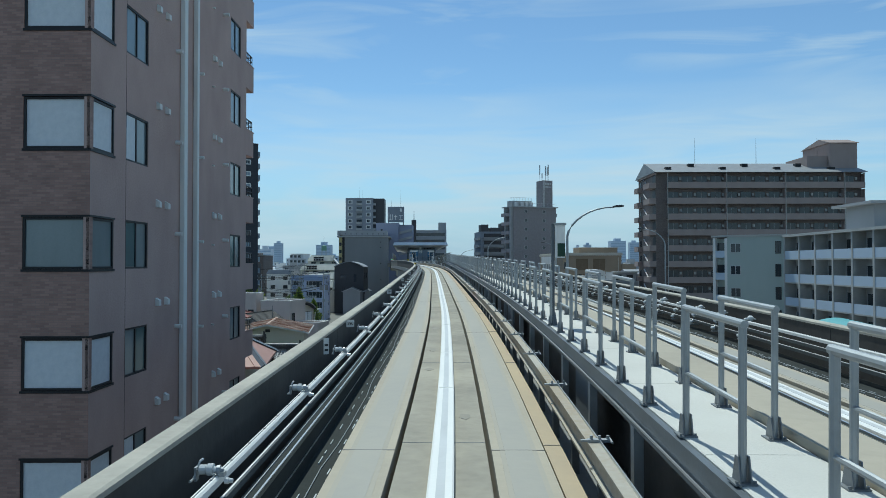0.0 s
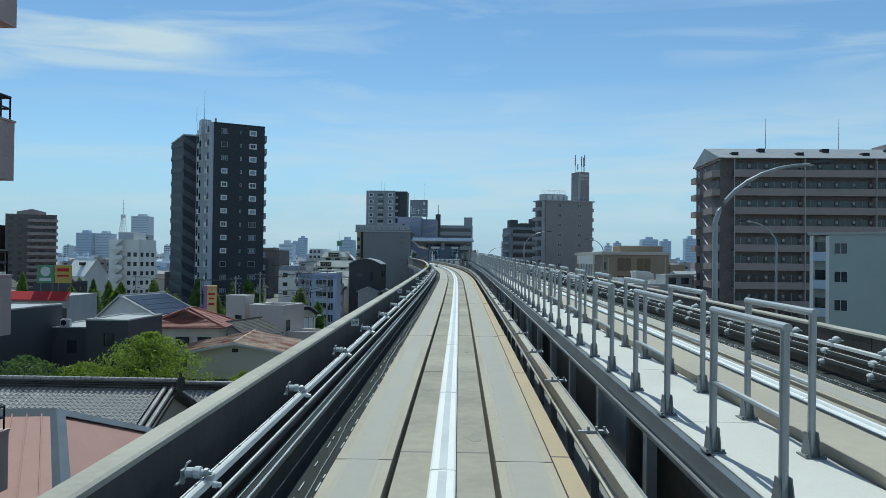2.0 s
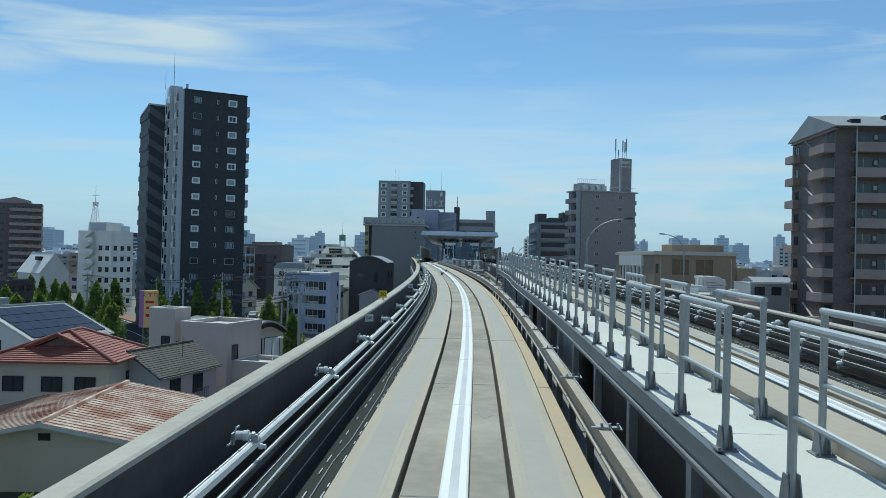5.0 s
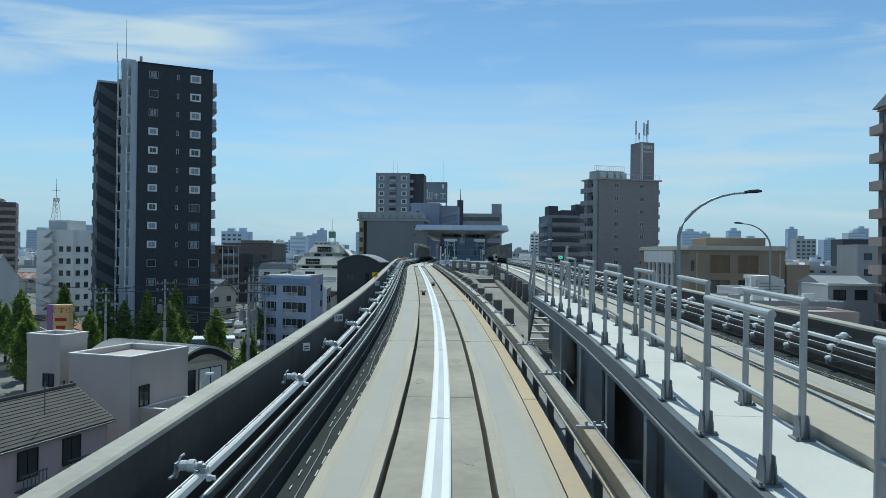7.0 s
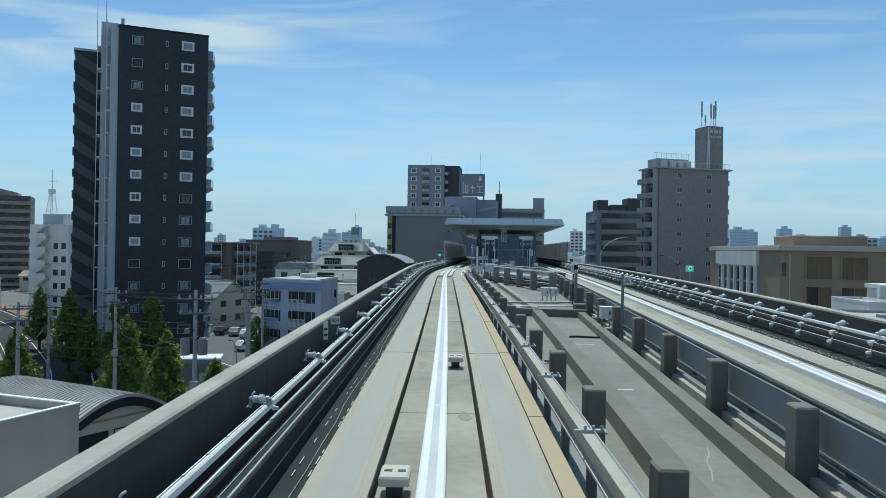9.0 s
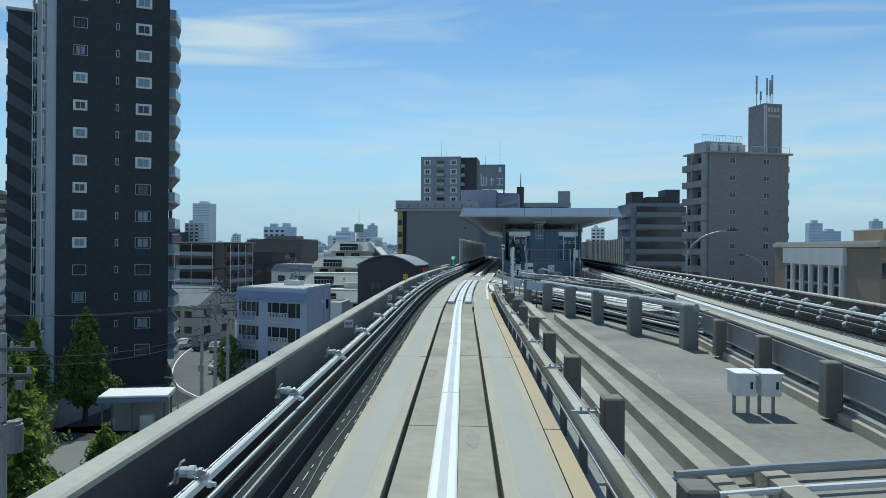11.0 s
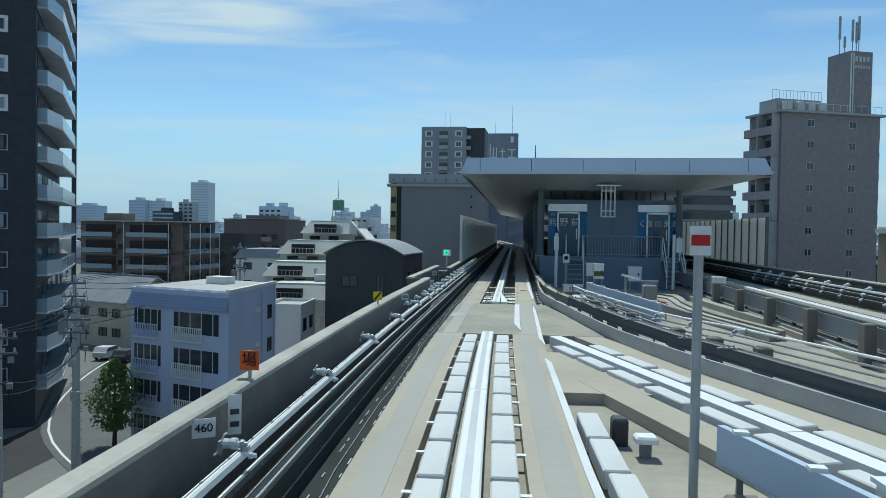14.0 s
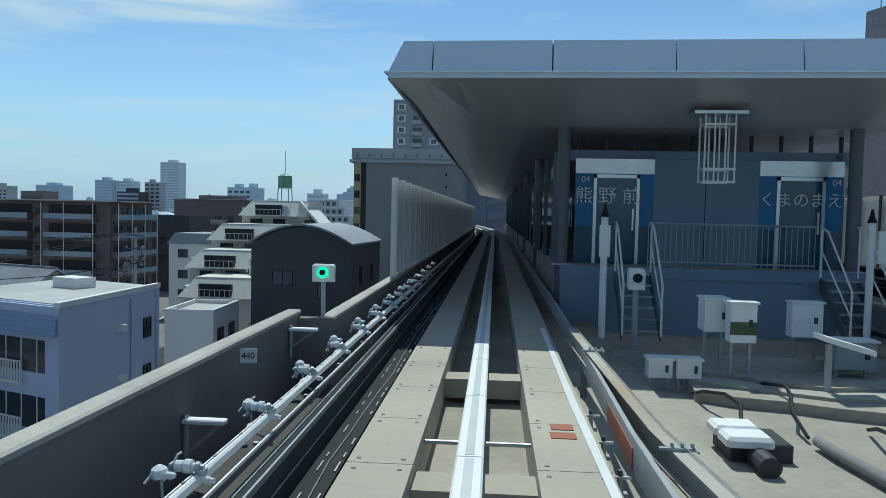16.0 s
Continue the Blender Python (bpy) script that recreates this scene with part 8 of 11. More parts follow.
    # platform screens along both tracks
    for x, tag in ((-8.18, "near"), (-1.88, "far")):
        scr = thing("platform_screen", label="full-height glazed platform screen with steel posts", category="screen", group="platform screens")
        for i in range(26):
            y = 169.9 + 3.0 * i
            xx = X(x, y)
            g = Geo()
            g.box(xx - 0.05, xx + 0.05, y, y + 0.12, 14.72, 17.3)
            p = part("post", g, STEEL_BLUE, scr)
            g = Geo()
            g.box(xx - 0.02, xx + 0.02, y + 0.12, y + 2.9, 14.95, 16.7)
            part("glazing", g, GLASS, p)
            g = Geo()
            g.box(xx - 0.05, xx + 0.05, y + 0.12, y + 3.0, 16.7, 17.0)
            part("head_rail", g, STEEL_NAVY, p)
            g = Geo()
            g.box(xx - 0.04, xx + 0.04, y + 0.12, y + 3.0, 14.72, 14.95)
            part("kick_plate", g, STEEL_NAVY, p)
    # fence, stairs
    fence = thing("platform_fence", label="blue-grey steel bar fence across the platform end", category="fence")
    g = Geo()
    g.tube([(-6.4, 168.8, 15.68), (-2.95, 168.8, 15.68)], 0.025)
    g.tube([(-6.4, 168.8, 14.85), (-2.95, 168.8, 14.85)], 0.02)
    part("frame", g, GALV, fence)
    for i in range(30):
        x = -6.4 + 3.45 * i / 29
        g = Geo()
        g.tube([(x, 168.8, 14.72), (x, 168.8, 15.68)], 0.010, 5)
        part("bar", g, GALV, fence)
    for cx0 in (-6.75, -2.55):
        s = thing("station_stair", label="steel stair from the platform end down to the deck", category="stairs", group="platform end stairs")
        for i in range(6):
            z = 14.6 - 0.2 * i
            g = Geo()
            g.box(cx0 - 0.33, cx0 + 0.33, 168.5 - 0.26 * i - 0.24, 168.5 - 0.26 * i, z - 0.03, z)
            part("tread", g, GALV, s)
        for q in (-0.37, 0.37):
            g = Geo()
            x = cx0 + q
            g.tube([(x, 168.6, 15.7), (x, 168.2, 15.6), (x, 166.9, 14.5), (x, 166.9, 13.5)], 0.022)
            g.tube([(x, 168.5, 15.2), (x, 166.9, 14.0)], 0.018)
            g.tube([(x, 168.5, 14.6), (x, 168.5, 15.65)], 0.02)
            part("handrail", g, WHITE_STEEL, s, "pale handrail")
            g = Geo()
            g.loft([[(x - .015, 168.5, 14.35), (x + .015, 168.5, 14.35), (x + .015, 168.5, 14.65), (x - .015, 168.5, 14.65)], [(x - .015, 166.95, 13.4), (x + .015, 166.95, 13.4), (x + .015, 166.95, 13.65), (x - .015, 166.95, 13.65)]])
            part("stringer", g, STEEL_BLUE, s)
    # cage under the roof
    cage = thing("camera_cage", (-5.38, 167.3, 16.50), 0, "white wire cage round a device hanging from the soffit", "cage")
    for x in (-0.28, -0.1, 0.1, 0.28):
        for y in (-0.25, 0.25):
            g = Geo()
            g.tube([(x, y, 0), (x, y, 1.35)], 0.018, 6)
            part("bar", g, WHITE_STEEL, cage)
    for z in (0.0, 0.25, 1.1):
        g = Geo()
        for y in (-0.25, 0.25):
            g.box(-0.30, 0.30, y - 0.02, y + 0.02, z, z + 0.04)
        for x in (-0.28, 0.28):
            g.box(x - 0.02, x + 0.02, -0.25, 0.25, z, z + 0.04)
        part("ring", g, WHITE_STEEL, cage)
    g = Geo()
    g.box(-0.5, 0.5, -0.3, 0.3, 1.32, 1.38)
    part("mount", g, ALU, cage)
    # posts with equipment at the platform end
    for x, y in ((-7.55, 166.5), (-2.67, 166.8)):
        p = thing("equipment_post", (x, y, 13.5), 0, "white post with small cabinet and black cap at the platform end", "post", "platform end posts")
        g = Geo()
        g.tube([(0, 0, 0), (0, 0, 2.3)], 0.065, 12)
        part("shaft", g, WHITE_STEEL, p)
        g = Geo()
        g.tube([(0, 0, 2.3), (0, 0, 2.38), (0, 0, 2.55)], 0.09, 10, 0.02)
        part("cap", g, BLACK, p)
        g = Geo()
        g.box(-0.1 if x < -5 else 0.08, 0.1 if x < -5 else 0.32, -0.14, -0.05, 1.55, 2.15, cut=0.015)
        part("case", g, WHITE_STEEL, p)
    c = thing("camera_post", (-7.15, 164.9, 13.4), 0, "pale grey camera head on a short post", "camera")
    g = Geo()
    g.tube([(0, 0, 0), (0, 0, 1.2)], 0.05)
    part("shaft", g, GALV, c)
    g = Geo()
    g.box(-0.13, 0.13, -0.18, 0.18, 1.2, 1.55, cut=0.03)
    part("case", g, WHITE_STEEL, c)
    g = Geo()
    g.tube([(0, -0.18, 1.4), (0, -0.22, 1.4)], 0.08, 12)
    part("lens", g, BLACK, c)


station()


def noise_barrier(name, cx, lat, y0, y1, z0, z1, label, lit):
    ob = thing(name, label=label, category="noise barrier", kind="structure")
    y, k = y0, 0
    while y < y1:
        g = Geo()
        g.box(-0.06, 0.06, -0.05, 0.05, z0 - 0.5, z1 + 0.03)
        p = part("post", g, lit, ob, m=along(y, lat, 0, cx))
        g = Geo()
        sweep(g, rect(lat - 0.025, lat + 0.025, z0, z1), y + 0.05, y + 1.15, 2, cx)
        p = part("panel", g, BARRIER_PANEL if cx is RX else lit, ob)
        if cx is OX and y < 215:
            for d in (0.32, 0.60, 0.88):
                g = Geo()
                sweep(g, rect(lat + 0.025, lat + 0.07, z0, z1), y + d, y + d + 0.05, 2, cx)
                part("rib", g, lit, p)
        y, k = y + 1.2, k + 1


noise_barrier("noise_barrier_near", OX, -1.92, 167.3, 250, 0.62, 2.55, "tall ribbed pale grey noise barrier on the parapet", BARRIER_GREY)
noise_barrier("noise_barrier_far", RX, 2.15, 167.5, 250, 0.6, 2.65, "noise barrier of cream panels between dark posts", STEEL_BLUE)

# piers under the viaduct
for i, y in enumerate(range(-40, 280, 32)):
    x = (OX(y) + RX(y)) / 2
    p = thing("viaduct_pier", (x, y, 0), 0, "grey concrete T-shaped viaduct pier", "pier", "viaduct piers")
    g = Geo()
    h = TZ(y) - 3.4
    g.box(-1.3, 1.3, -0.9, 0.9, 0, h, cut=0.15)
    part("shaft", g, CONC_GREY, p)
    w = (RX(y) - OX(y)) / 2 + 1.5
    g = Geo()
    g.loft([[(-1.4, -0.9, h - 0.3), (1.4, -0.9, h - 0.3), (1.4, 0.9, h - 0.3), (-1.4, 0.9, h - 0.3)], [(-w, -1, h + 1.05), (w, -1, h + 1.05), (w, 1, h + 1.05), (-w, 1, h + 1.05)]])
    part("crosshead", g, CONC_GREY, p)


# ---------------------------------------------------------------- houses
def roof_slab(g, a, b, c, d, t=0.12):
    """A sloping slab: a, b along the eave, c, d along the ridge above b and a; t thick, measured down."""
    lo = [Vector(p) - Vector((0, 0, t)) for p in (a, b, c, d)]
    hi = [Vector(p) for p in (a, b, c, d)]
    g.loft([lo, hi])


def ribs(g, a, b, c, d, n, r=0.03, wide=0.05):
    """Raised seams from eave to ridge."""
    a, b, c, d = (Vector(p) for p in (a, b, c, d))
    up = (b - a).cross(d - a).normalized()
    up = up if up.z > 0 else -up
    side = (b - a).normalized() * wide / 2
    for i in range(n + 1):
        k = i / n
        p, q = a.lerp(b, k), d.lerp(c, k)
        g.loft([[p - side, p + side, p + side + up * r, p - side + up * r], [q - side, q + side, q + side + up * r, q - side + up * r]])


def stepped(g, a, b, c, d, n, lift, t):
    """A slope in overlapping courses, in one skin: a, b along the eave, d, c along the ridge."""
    a, b, c, d = (Vector(p) for p in (a, b, c, d))
    up, k0 = Vector((0, 0, lift)), len(g.v)
    rows = [(a - Vector((0, 0, t)), b - Vector((0, 0, t)))]
    for i in range(n):
        rows.append((a.lerp(d, i / n) + up, b.lerp(c, i / n) + up))
        rows.append((a.lerp(d, (i + 1) / n), b.lerp(c, (i + 1) / n)))
    rows.append((d - Vector((0, 0, t)), c - Vector((0, 0, t))))
    for p, q in rows:
        g.v += [tuple(p), tuple(q)]
    m = len(rows)
    for i in range(m):
        j = (i + 1) % m
        g.f.append((k0 + 2 * i, k0 + 2 * i + 1, k0 + 2 * j + 1, k0 + 2 * j))
    g.f.append(tuple(k0 + 2 * i for i in reversed(range(m))))
    g.f.append(tuple(k0 + 2 * i + 1 for i in range(m)))
    g.mi += [g.cur] * (m + 2)


def gable_house(name, at, turn, W, L, eave, ridge, wall, roof, label, over=0.5, seams=0, courses=0, z0=0.0, cap=None, off=0.0, trim=None):
    """A gabled house: its own y runs along the ridge, from the near gable at 0. off moves the ridge sideways."""
    ob = thing(name, (at[0], at[1], z0), turn, label, "house")
    h, e = ridge - z0, eave - z0
    w = W / 2
    g = Geo()
    prof = [(-w, 0), (w, 0), (w, e), (off, h - 0.1), (-w, e)]
    g.loft([[(x, 0, z) for x, z in prof], [(x, L, z) for x, z in prof]])
    part("wall", g, wall, ob)
    for s in (-1, 1):
        run = w - s * off
        drop = (h - e) / run * over
        lo, hi = s * (w + over), off
        a, b, c, d = (lo, -over, e - drop), (lo, L + over, e - drop), (hi, L + over, h), (hi, -over, h)
        g = Geo()
        if courses:
            stepped(g, a, b, c, d, courses, 0.035, 0.12)
        else:
            roof_slab(g, a, b, c, d)
        r = part("roof_slope", g, roof, ob)
        if seams:
            g = Geo()
            ribs(g, a, b, c, d, seams)
            part("roof_seam", g, roof, r, kind="stuff")
        for y in (-over, L + over):
            g = Geo()
            p, q = Vector((lo, y, e - drop)), Vector((hi, y, h))
            dz = Vector((0, 0, 0.17))
            dy = Vector((0, 0.05 if y > 0 else -0.05, 0))
            g.loft([[p - dz, p, q, q - dz], [p - dz + dy, p + dy, q + dy, q - dz + dy]])
            part("bargeboard", g, trim or FRAME_WHITE, r, "pale bargeboard")
        g = Geo()
        g.tube([(lo + s * 0.05, -over, e - drop - 0.1), (lo + s * 0.05, L + over, e - drop - 0.1)], 0.055, 8)
        part("gutter", g, trim or GALV, ob, "half-round gutter along the eave")
    g = Geo()
    g.loft([[(off - .14, y, h - .02), (off + .14, y, h - .02), (off + .09, y, h + .11), (off - .09, y, h + .11)] for y in (-over - 0.02, L + over + 0.02)])
    part("ridge_cap", g, cap or roof, ob)
    return ob


def hip_roof(ob, x0, x1, y0, y1, e, h, ridge0, ridge1, material, along_y=True, courses=14, t=0.1):
    """Four sloping faces up to a ridge from ridge0 to ridge1, each drawn in courses."""
    xm, ym = (x0 + x1) / 2, (y0 + y1) / 2
    r0, r1 = ((xm, ridge0, h), (xm, ridge1, h)) if along_y else ((ridge0, ym, h), (ridge1, ym, h))
    c = [(x0, y0, e), (x1, y0, e), (x1, y1, e), (x0, y1, e)]
    sides = ((c[0], c[1], r0, r0), (c[1], c[2], r1, r0), (c[2], c[3], r1, r1), (c[3], c[0], r0, r1)) if along_y else \
        ((c[0], c[1], r1, r0), (c[1], c[2], r1, r1), (c[2], c[3], r0, r1), (c[3], c[0], r0, r0))
    for a, b, cc, d in sides:
        g = Geo()
        stepped(g, a, b, cc, d, courses, 0.06, t)
        part("roof_slope", g, material, ob)
    for a, b in ((c[0], r0), (c[1], r0 if along_y else r1), (c[2], r1), (c[3], r1 if along_y else r0), (r0, r1)):
        g = Geo()
        a, b = Vector(a), Vector(b)
        g.tube([a + Vector((0, 0, .06)), b + Vector((0, 0, .06))], 0.13, 8)
        part("hip_ridge", g, material, ob, "rounded ridge tiles")


def kawara_tile():
    g = Geo()
    n = 5
    pr = [(-0.135 + 0.27 * i / n, 0.045 * math.cos(math.pi * 2 * i / n + 0.6)) for i in range(n + 1)]
    ring = [(x, z) for x, z in pr] + [(x, z - 0.025) for x, z in reversed(pr)]
    g.loft([[(x, -0.13, z + 0.03) for x, z in ring], [(x, 0.14, z) for x, z in ring]])
    return g.mesh("roof_tile", KAWARA)


def kawara_house(at, turn, L, W, eave, ridge, label, tiles):
    ob = gable_house("tiled_house", at, turn, W, L, eave, ridge, BEIGE, SLATE, label, over=0.6, cap=KAWARA, trim=SLATE)
    # stacked ridge with rounded top tiles and an end ornament
    g = Geo()
    for k in range(4):
        t = 0.20 - 0.02 * k
        g.box(-t, t, -0.6, L + 0.6, ridge + 0.02 + 0.085 * k, ridge + 0.075 + 0.085 * k)
    part("stacked_ridge", g, SLATE, ob, "stacked dark ridge tiles")
    g = Geo()
    i = 0
    while -0.6 + 0.26 * i < L + 0.6:
        y = -0.6 + 0.26 * i
        g.tube([(0, y, ridge + 0.40), (0, y + 0.235, ridge + 0.40)], 0.10, 8)
        i += 1
    part("ridge_top_tiles", g, KAWARA, ob, "pale rounded ridge tiles")
    for y in (-0.75, L + 0.75):
        g = Geo()
        g.box(-0.28, 0.28, y - 0.07, y + 0.07, ridge - 0.1, ridge + 0.35, cut=0.04)
        g.tube([(0, y - 0.02, ridge + 0.3), (0, y + 0.03, ridge + 0.75)], 0.13, 8, 0.05)
        g.tube([(-0.26, y, ridge + 0.2), (-0.36, y, ridge + 0.5)], 0.1, 6, 0.05)
        g.tube([(0.26, y, ridge + 0.2), (0.36, y, ridge + 0.5)], 0.1, 6, 0.05)
        part("end_tile", g, SLATE, ob, "dark horned ridge-end tile")
    # verge rolls down both slopes at the gable end
    w = W / 2 + 0.6
    fall = (ridge - eave) / (W / 2)
    for s in (-1, 1):
        for y in (-0.45, -0.1):
            g = Geo()
            g.tube([(0, y, ridge + 0.12), (s * w, y, ridge + 0.12 - fall * w)], 0.10, 8)
            part("verge_roll", g, KAWARA, ob, "rounded verge tiles")
    # single tiles on the slope that looks at the track, the rest joined
    me = shared("kawara", kawara_tile)
    slope = math.atan(fall)
    n = int((L + 0.4) / 0.27)
    rows = int(w / math.cos(slope) / 0.235) - 1
    rnd = random.Random(7)
    rest = Geo()
    src_v, src_f = [tuple(v.co) for v in me.vertices], [tuple(p.vertices) for p in me.polygons]
    count = 0
    for s in (-1, 1):
        for j in range(rows):
            for i in range(n):
                d = (j + 0.75) * 0.235
                y = 0.25 + i * 0.27
                p = Vector((s * d * math.cos(slope), y, ridge + 0.05 - d * math.sin(slope)))
                m = Matrix.Translation(p) @ Matrix.Rotation(radians(90 if s < 0 else -90) * -1, 4, "Z") @ Matrix.Rotation(slope + rnd.uniform(-.02, .02), 4, "X")
                if s < 0 and count < tiles and y < 5.2:
                    part("roof_tile", me, None, ob, m=m)
                    count += 1
                elif s < 0 or tiles:
                    k = len(rest.v)
                    rest.v += [tuple(m @ Vector(v)) for v in src_v]
                    rest.f += [tuple(k + a for a in f) for f in src_f]
                    rest.mi += [0] * len(src_f)
    if rest.v:
        part("roof_tiles", rest, KAWARA, ob, "grey interlocking clay roof tiles", kind="stuff")
    return ob


kawara_house((-13.6, 49.3), 90, 9.0, 9.6, 6.3, 8.45, "old house with grey clay-tiled gable roof and stacked ridge", 290)
kawara_house((-12.6, 57.4), 90, 5.6, 6.4, 5.0, 7.0, "second old house with grey clay-tiled roof behind the first", 290)

# sheet-roofed house at the foot of the viaduct
def pink_house():
    ob = thing("sheet_roofed_house", (-10.75, 35.2, 0.55), 8, "low house with dusty pink metal roof and dark ridge flashing", "house")
    g = Geo()
    g.box(-5.5, 0.4, -3.0, 2.6, -0.55, 8.6)
    part("wall", g, BEIGE, ob)
    a, b, c, d = (-6.2, -3.6, 8.5), (1.6, -3.6, 8.5), (0.0, 0.2, 9.7), (-6.2, 0.2, 9.7)
    g = Geo()
    roof_slab(g, a, b, c, d)
    r = part("roof_slope", g, PINK_ROOF, ob)
    g = Geo()
    ribs(g, a, b, c, d, 17, 0.035, 0.03)
    part("roof_seams", g, PINK_ROOF, r)
    g = Geo()
    roof_slab(g, (1.6, -3.6, 8.5), (1.6, 3.2, 8.5), (0.0, 0.2, 9.7), (0.0, 0.19, 9.7))
    roof_slab(g, (1.6, 3.2, 8.5), (-6.2, 3.2, 8.5), (-6.2, 0.2, 9.7), (0, 0.2, 9.7))
    part("roof_slope", g, PINK_ROOF, ob)
    for p, q in (((0, .2, 9.75), (-6.2, .2, 9.75)), ((0, .2, 9.75), (1.6, -3.6, 8.56)), ((0, .2, 9.75), (1.6, 3.2, 8.56))):
        g = Geo()
        p, q = Vector(p), Vector(q)
        s = (q - p).cross(Vector((0, 0, 1))).normalized() * 0.22
        g.loft([[p - s - Vector((0, 0, .12)), p + Vector((0, 0, .05)), p + s - Vector((0, 0, .12))], [q - s - Vector((0, 0, .12)), q + Vector((0, 0, .05)), q + s - Vector((0, 0, .12))]])
        part("ridge_flashing", g, STEEL_BLUE, ob, "dark folded ridge flashing")


pink_house()


# rust-roofed house
def rust_house():
    ob = gable_house("rust_roofed_house", (-19.2, 77.4), 7, 7.7, 9.3, 6.70, 7.45, BEIGE, RUST_ROOF, "cream house with rusty corrugated roof over a dark lower wall", over=0.55, seams=26, trim=FRAME_WHITE)
    g = Geo()
    g.box(-3.9, 3.9, -0.06, 0.0, 0, 4.4)
    part("lower_wall", g, CHARCOAL, ob, "dark lower gable wall")
    g = Geo()
    g.box(-0.25, 0.25, -0.05, 0.02, 6.6, 6.9)
    part("gable_vent", g, FRAME_DARK, ob)
    g = Geo()
    roof_slab(g, (-8.9, 0.5, 5.5), (-8.9, 9.9, 5.5), (-4.25, 9.9, 6.7), (-4.25, 0.5, 6.7))
    r = part("side_roof", g, BROWN_ROOF, ob, "brown sheet-metal lean-to roof")
    g = Geo()
    ribs(g, (-8.9, 0.5, 5.5), (-8.9, 9.9, 5.5), (-4.25, 9.9, 6.7), (-4.25, 0.5, 6.7), 20)
    part("roof_seams", g, BROWN_ROOF, r)
    g = Geo()
    g.box(-8.2, -3.8, 1.0, 9.4, 0, 5.6)
    part("side_wall", g, CHARCOAL, ob)
    g = Geo()
    for z in (2.2, 3.4, 4.3):
        g.tube([(-7.8, 0.2, z), (-4.2, 0.2, z)], 0.04, 6)
    for x in (-7.8, -6.0, -4.2):
        g.tube([(x, 0.2, 0), (x, 0.2, 4.3)], 0.04, 6)
    part("drying_frame", g, STEEL_BLUE, ob, "steel drying frame outside the side wall")
    window(ob, (-5.5, 0.98, 3.2), 0, 1.7, 1.3)
    window(ob, (1.2, -0.09, 2.4), 0, 1.6, 1.1)


rust_house()

# house with the red-tiled hipped roof
ob = thing("red_tiled_house", (-32.6, 103.2, 0), 5, "house with red clay-tiled hipped roof and small dormer gable", "house")
g = Geo()
g.box(-4.3, 4.3, -3.9, 2.8, 0, 6.7)
part("wall", g, BEIGE, ob)
hip_roof(ob, -5.0, 5.0, -4.5, 3.4, 6.55, 8.45, -0.8, 1.0, RED_TILE, True, 16)
g = Geo()
for s in (-1, 1):
    roof_slab(g, (s * 2.3, -2.9, 7.35), (s * 2.3, 0.2, 7.35), (0, 0.2, 8.35), (0, -2.9, 8.35), 0.14)
d = part("dormer_roof", g, RED_TILE, ob, "small gabled dormer roof with red tiles")
g = Geo()
for s in (-1, 1):
    g.tube([(s * 2.3, -2.9, 7.43), (0, -2.9, 8.45)], 0.12, 8)
part("verge_roll", g, RED_TILE, d)
g = Geo()
g.loft([[(-1.9, -2.6, 6.7), (1.9, -2.6, 6.7), (1.9, -2.6, 7.25), (0, -2.6, 8.15), (-1.9, -2.6, 7.25)], [(-1.9, -0.8, 6.7), (1.9, -0.8, 6.7), (1.9, -0.8, 7.25), (0, -0.8, 8.15), (-1.9, -0.8, 7.25)]])
part("dormer_wall", g, BROWN_ROOF, d)
for x in (-2.6, 0.2, 2.6):
    window(ob, (x, -3.92, 4.9), 0, 1.5, 1.1)
window(ob, (4.32, 0.0, 4.9), 90, 1.6, 1.1)

# pale pink house with the dark slate roof
ob = gable_house("pink_house", (-28.2, 103.4), -13, 5.4, 7.6, 5.25, 6.9, PINK_WALL, SLATE, "small pale pink house with dark slate gable roof", over=0.35, courses=14, trim=STEEL_BLUE)
g = Geo()
g.loft([[(-2.72, -0.03, 0), (2.72, -0.03, 0), (2.72, -0.03, 5.2), (0, -0.03, 6.75), (-2.72, -0.03, 5.2)], [(-2.72, 0, 0), (2.72, 0, 0), (2.72, 0, 5.2), (0, 0, 6.75), (-2.72, 0, 5.2)]])
part("gable_cladding", g, TOWER_GREY, ob, "pale blue-grey gable cladding")
for y in (1.9, 4.9):
    window(ob, (2.73, y, 3.9), 90, 1.3, 1.5)
    g = Geo()
    g.box(2.72, 3.3, y - 0.8, y + 0.8, 2.6, 2.68)
    for i in range(7):
        g.box(3.24, 3.28, y - 0.78 + i * 0.25, y - 0.75 + i * 0.25, 2.68, 3.5)
    g.box(3.22, 3.3, y - 0.8, y + 0.8, 3.5, 3.55)
    part("balcony_rail", g, STEEL_BLUE, ob, "dark window balcony rail", kind="stuff")
window(ob, (0.9, -0.04, 4.0), 0, 1.4, 0.9)
g = Geo()
g.tube([(2.2, 3.5, 6.1), (2.2, 3.5, 7.9)], 0.03, 6)
part("antenna", g, STEEL_BLUE, ob, "thin roof antenna")

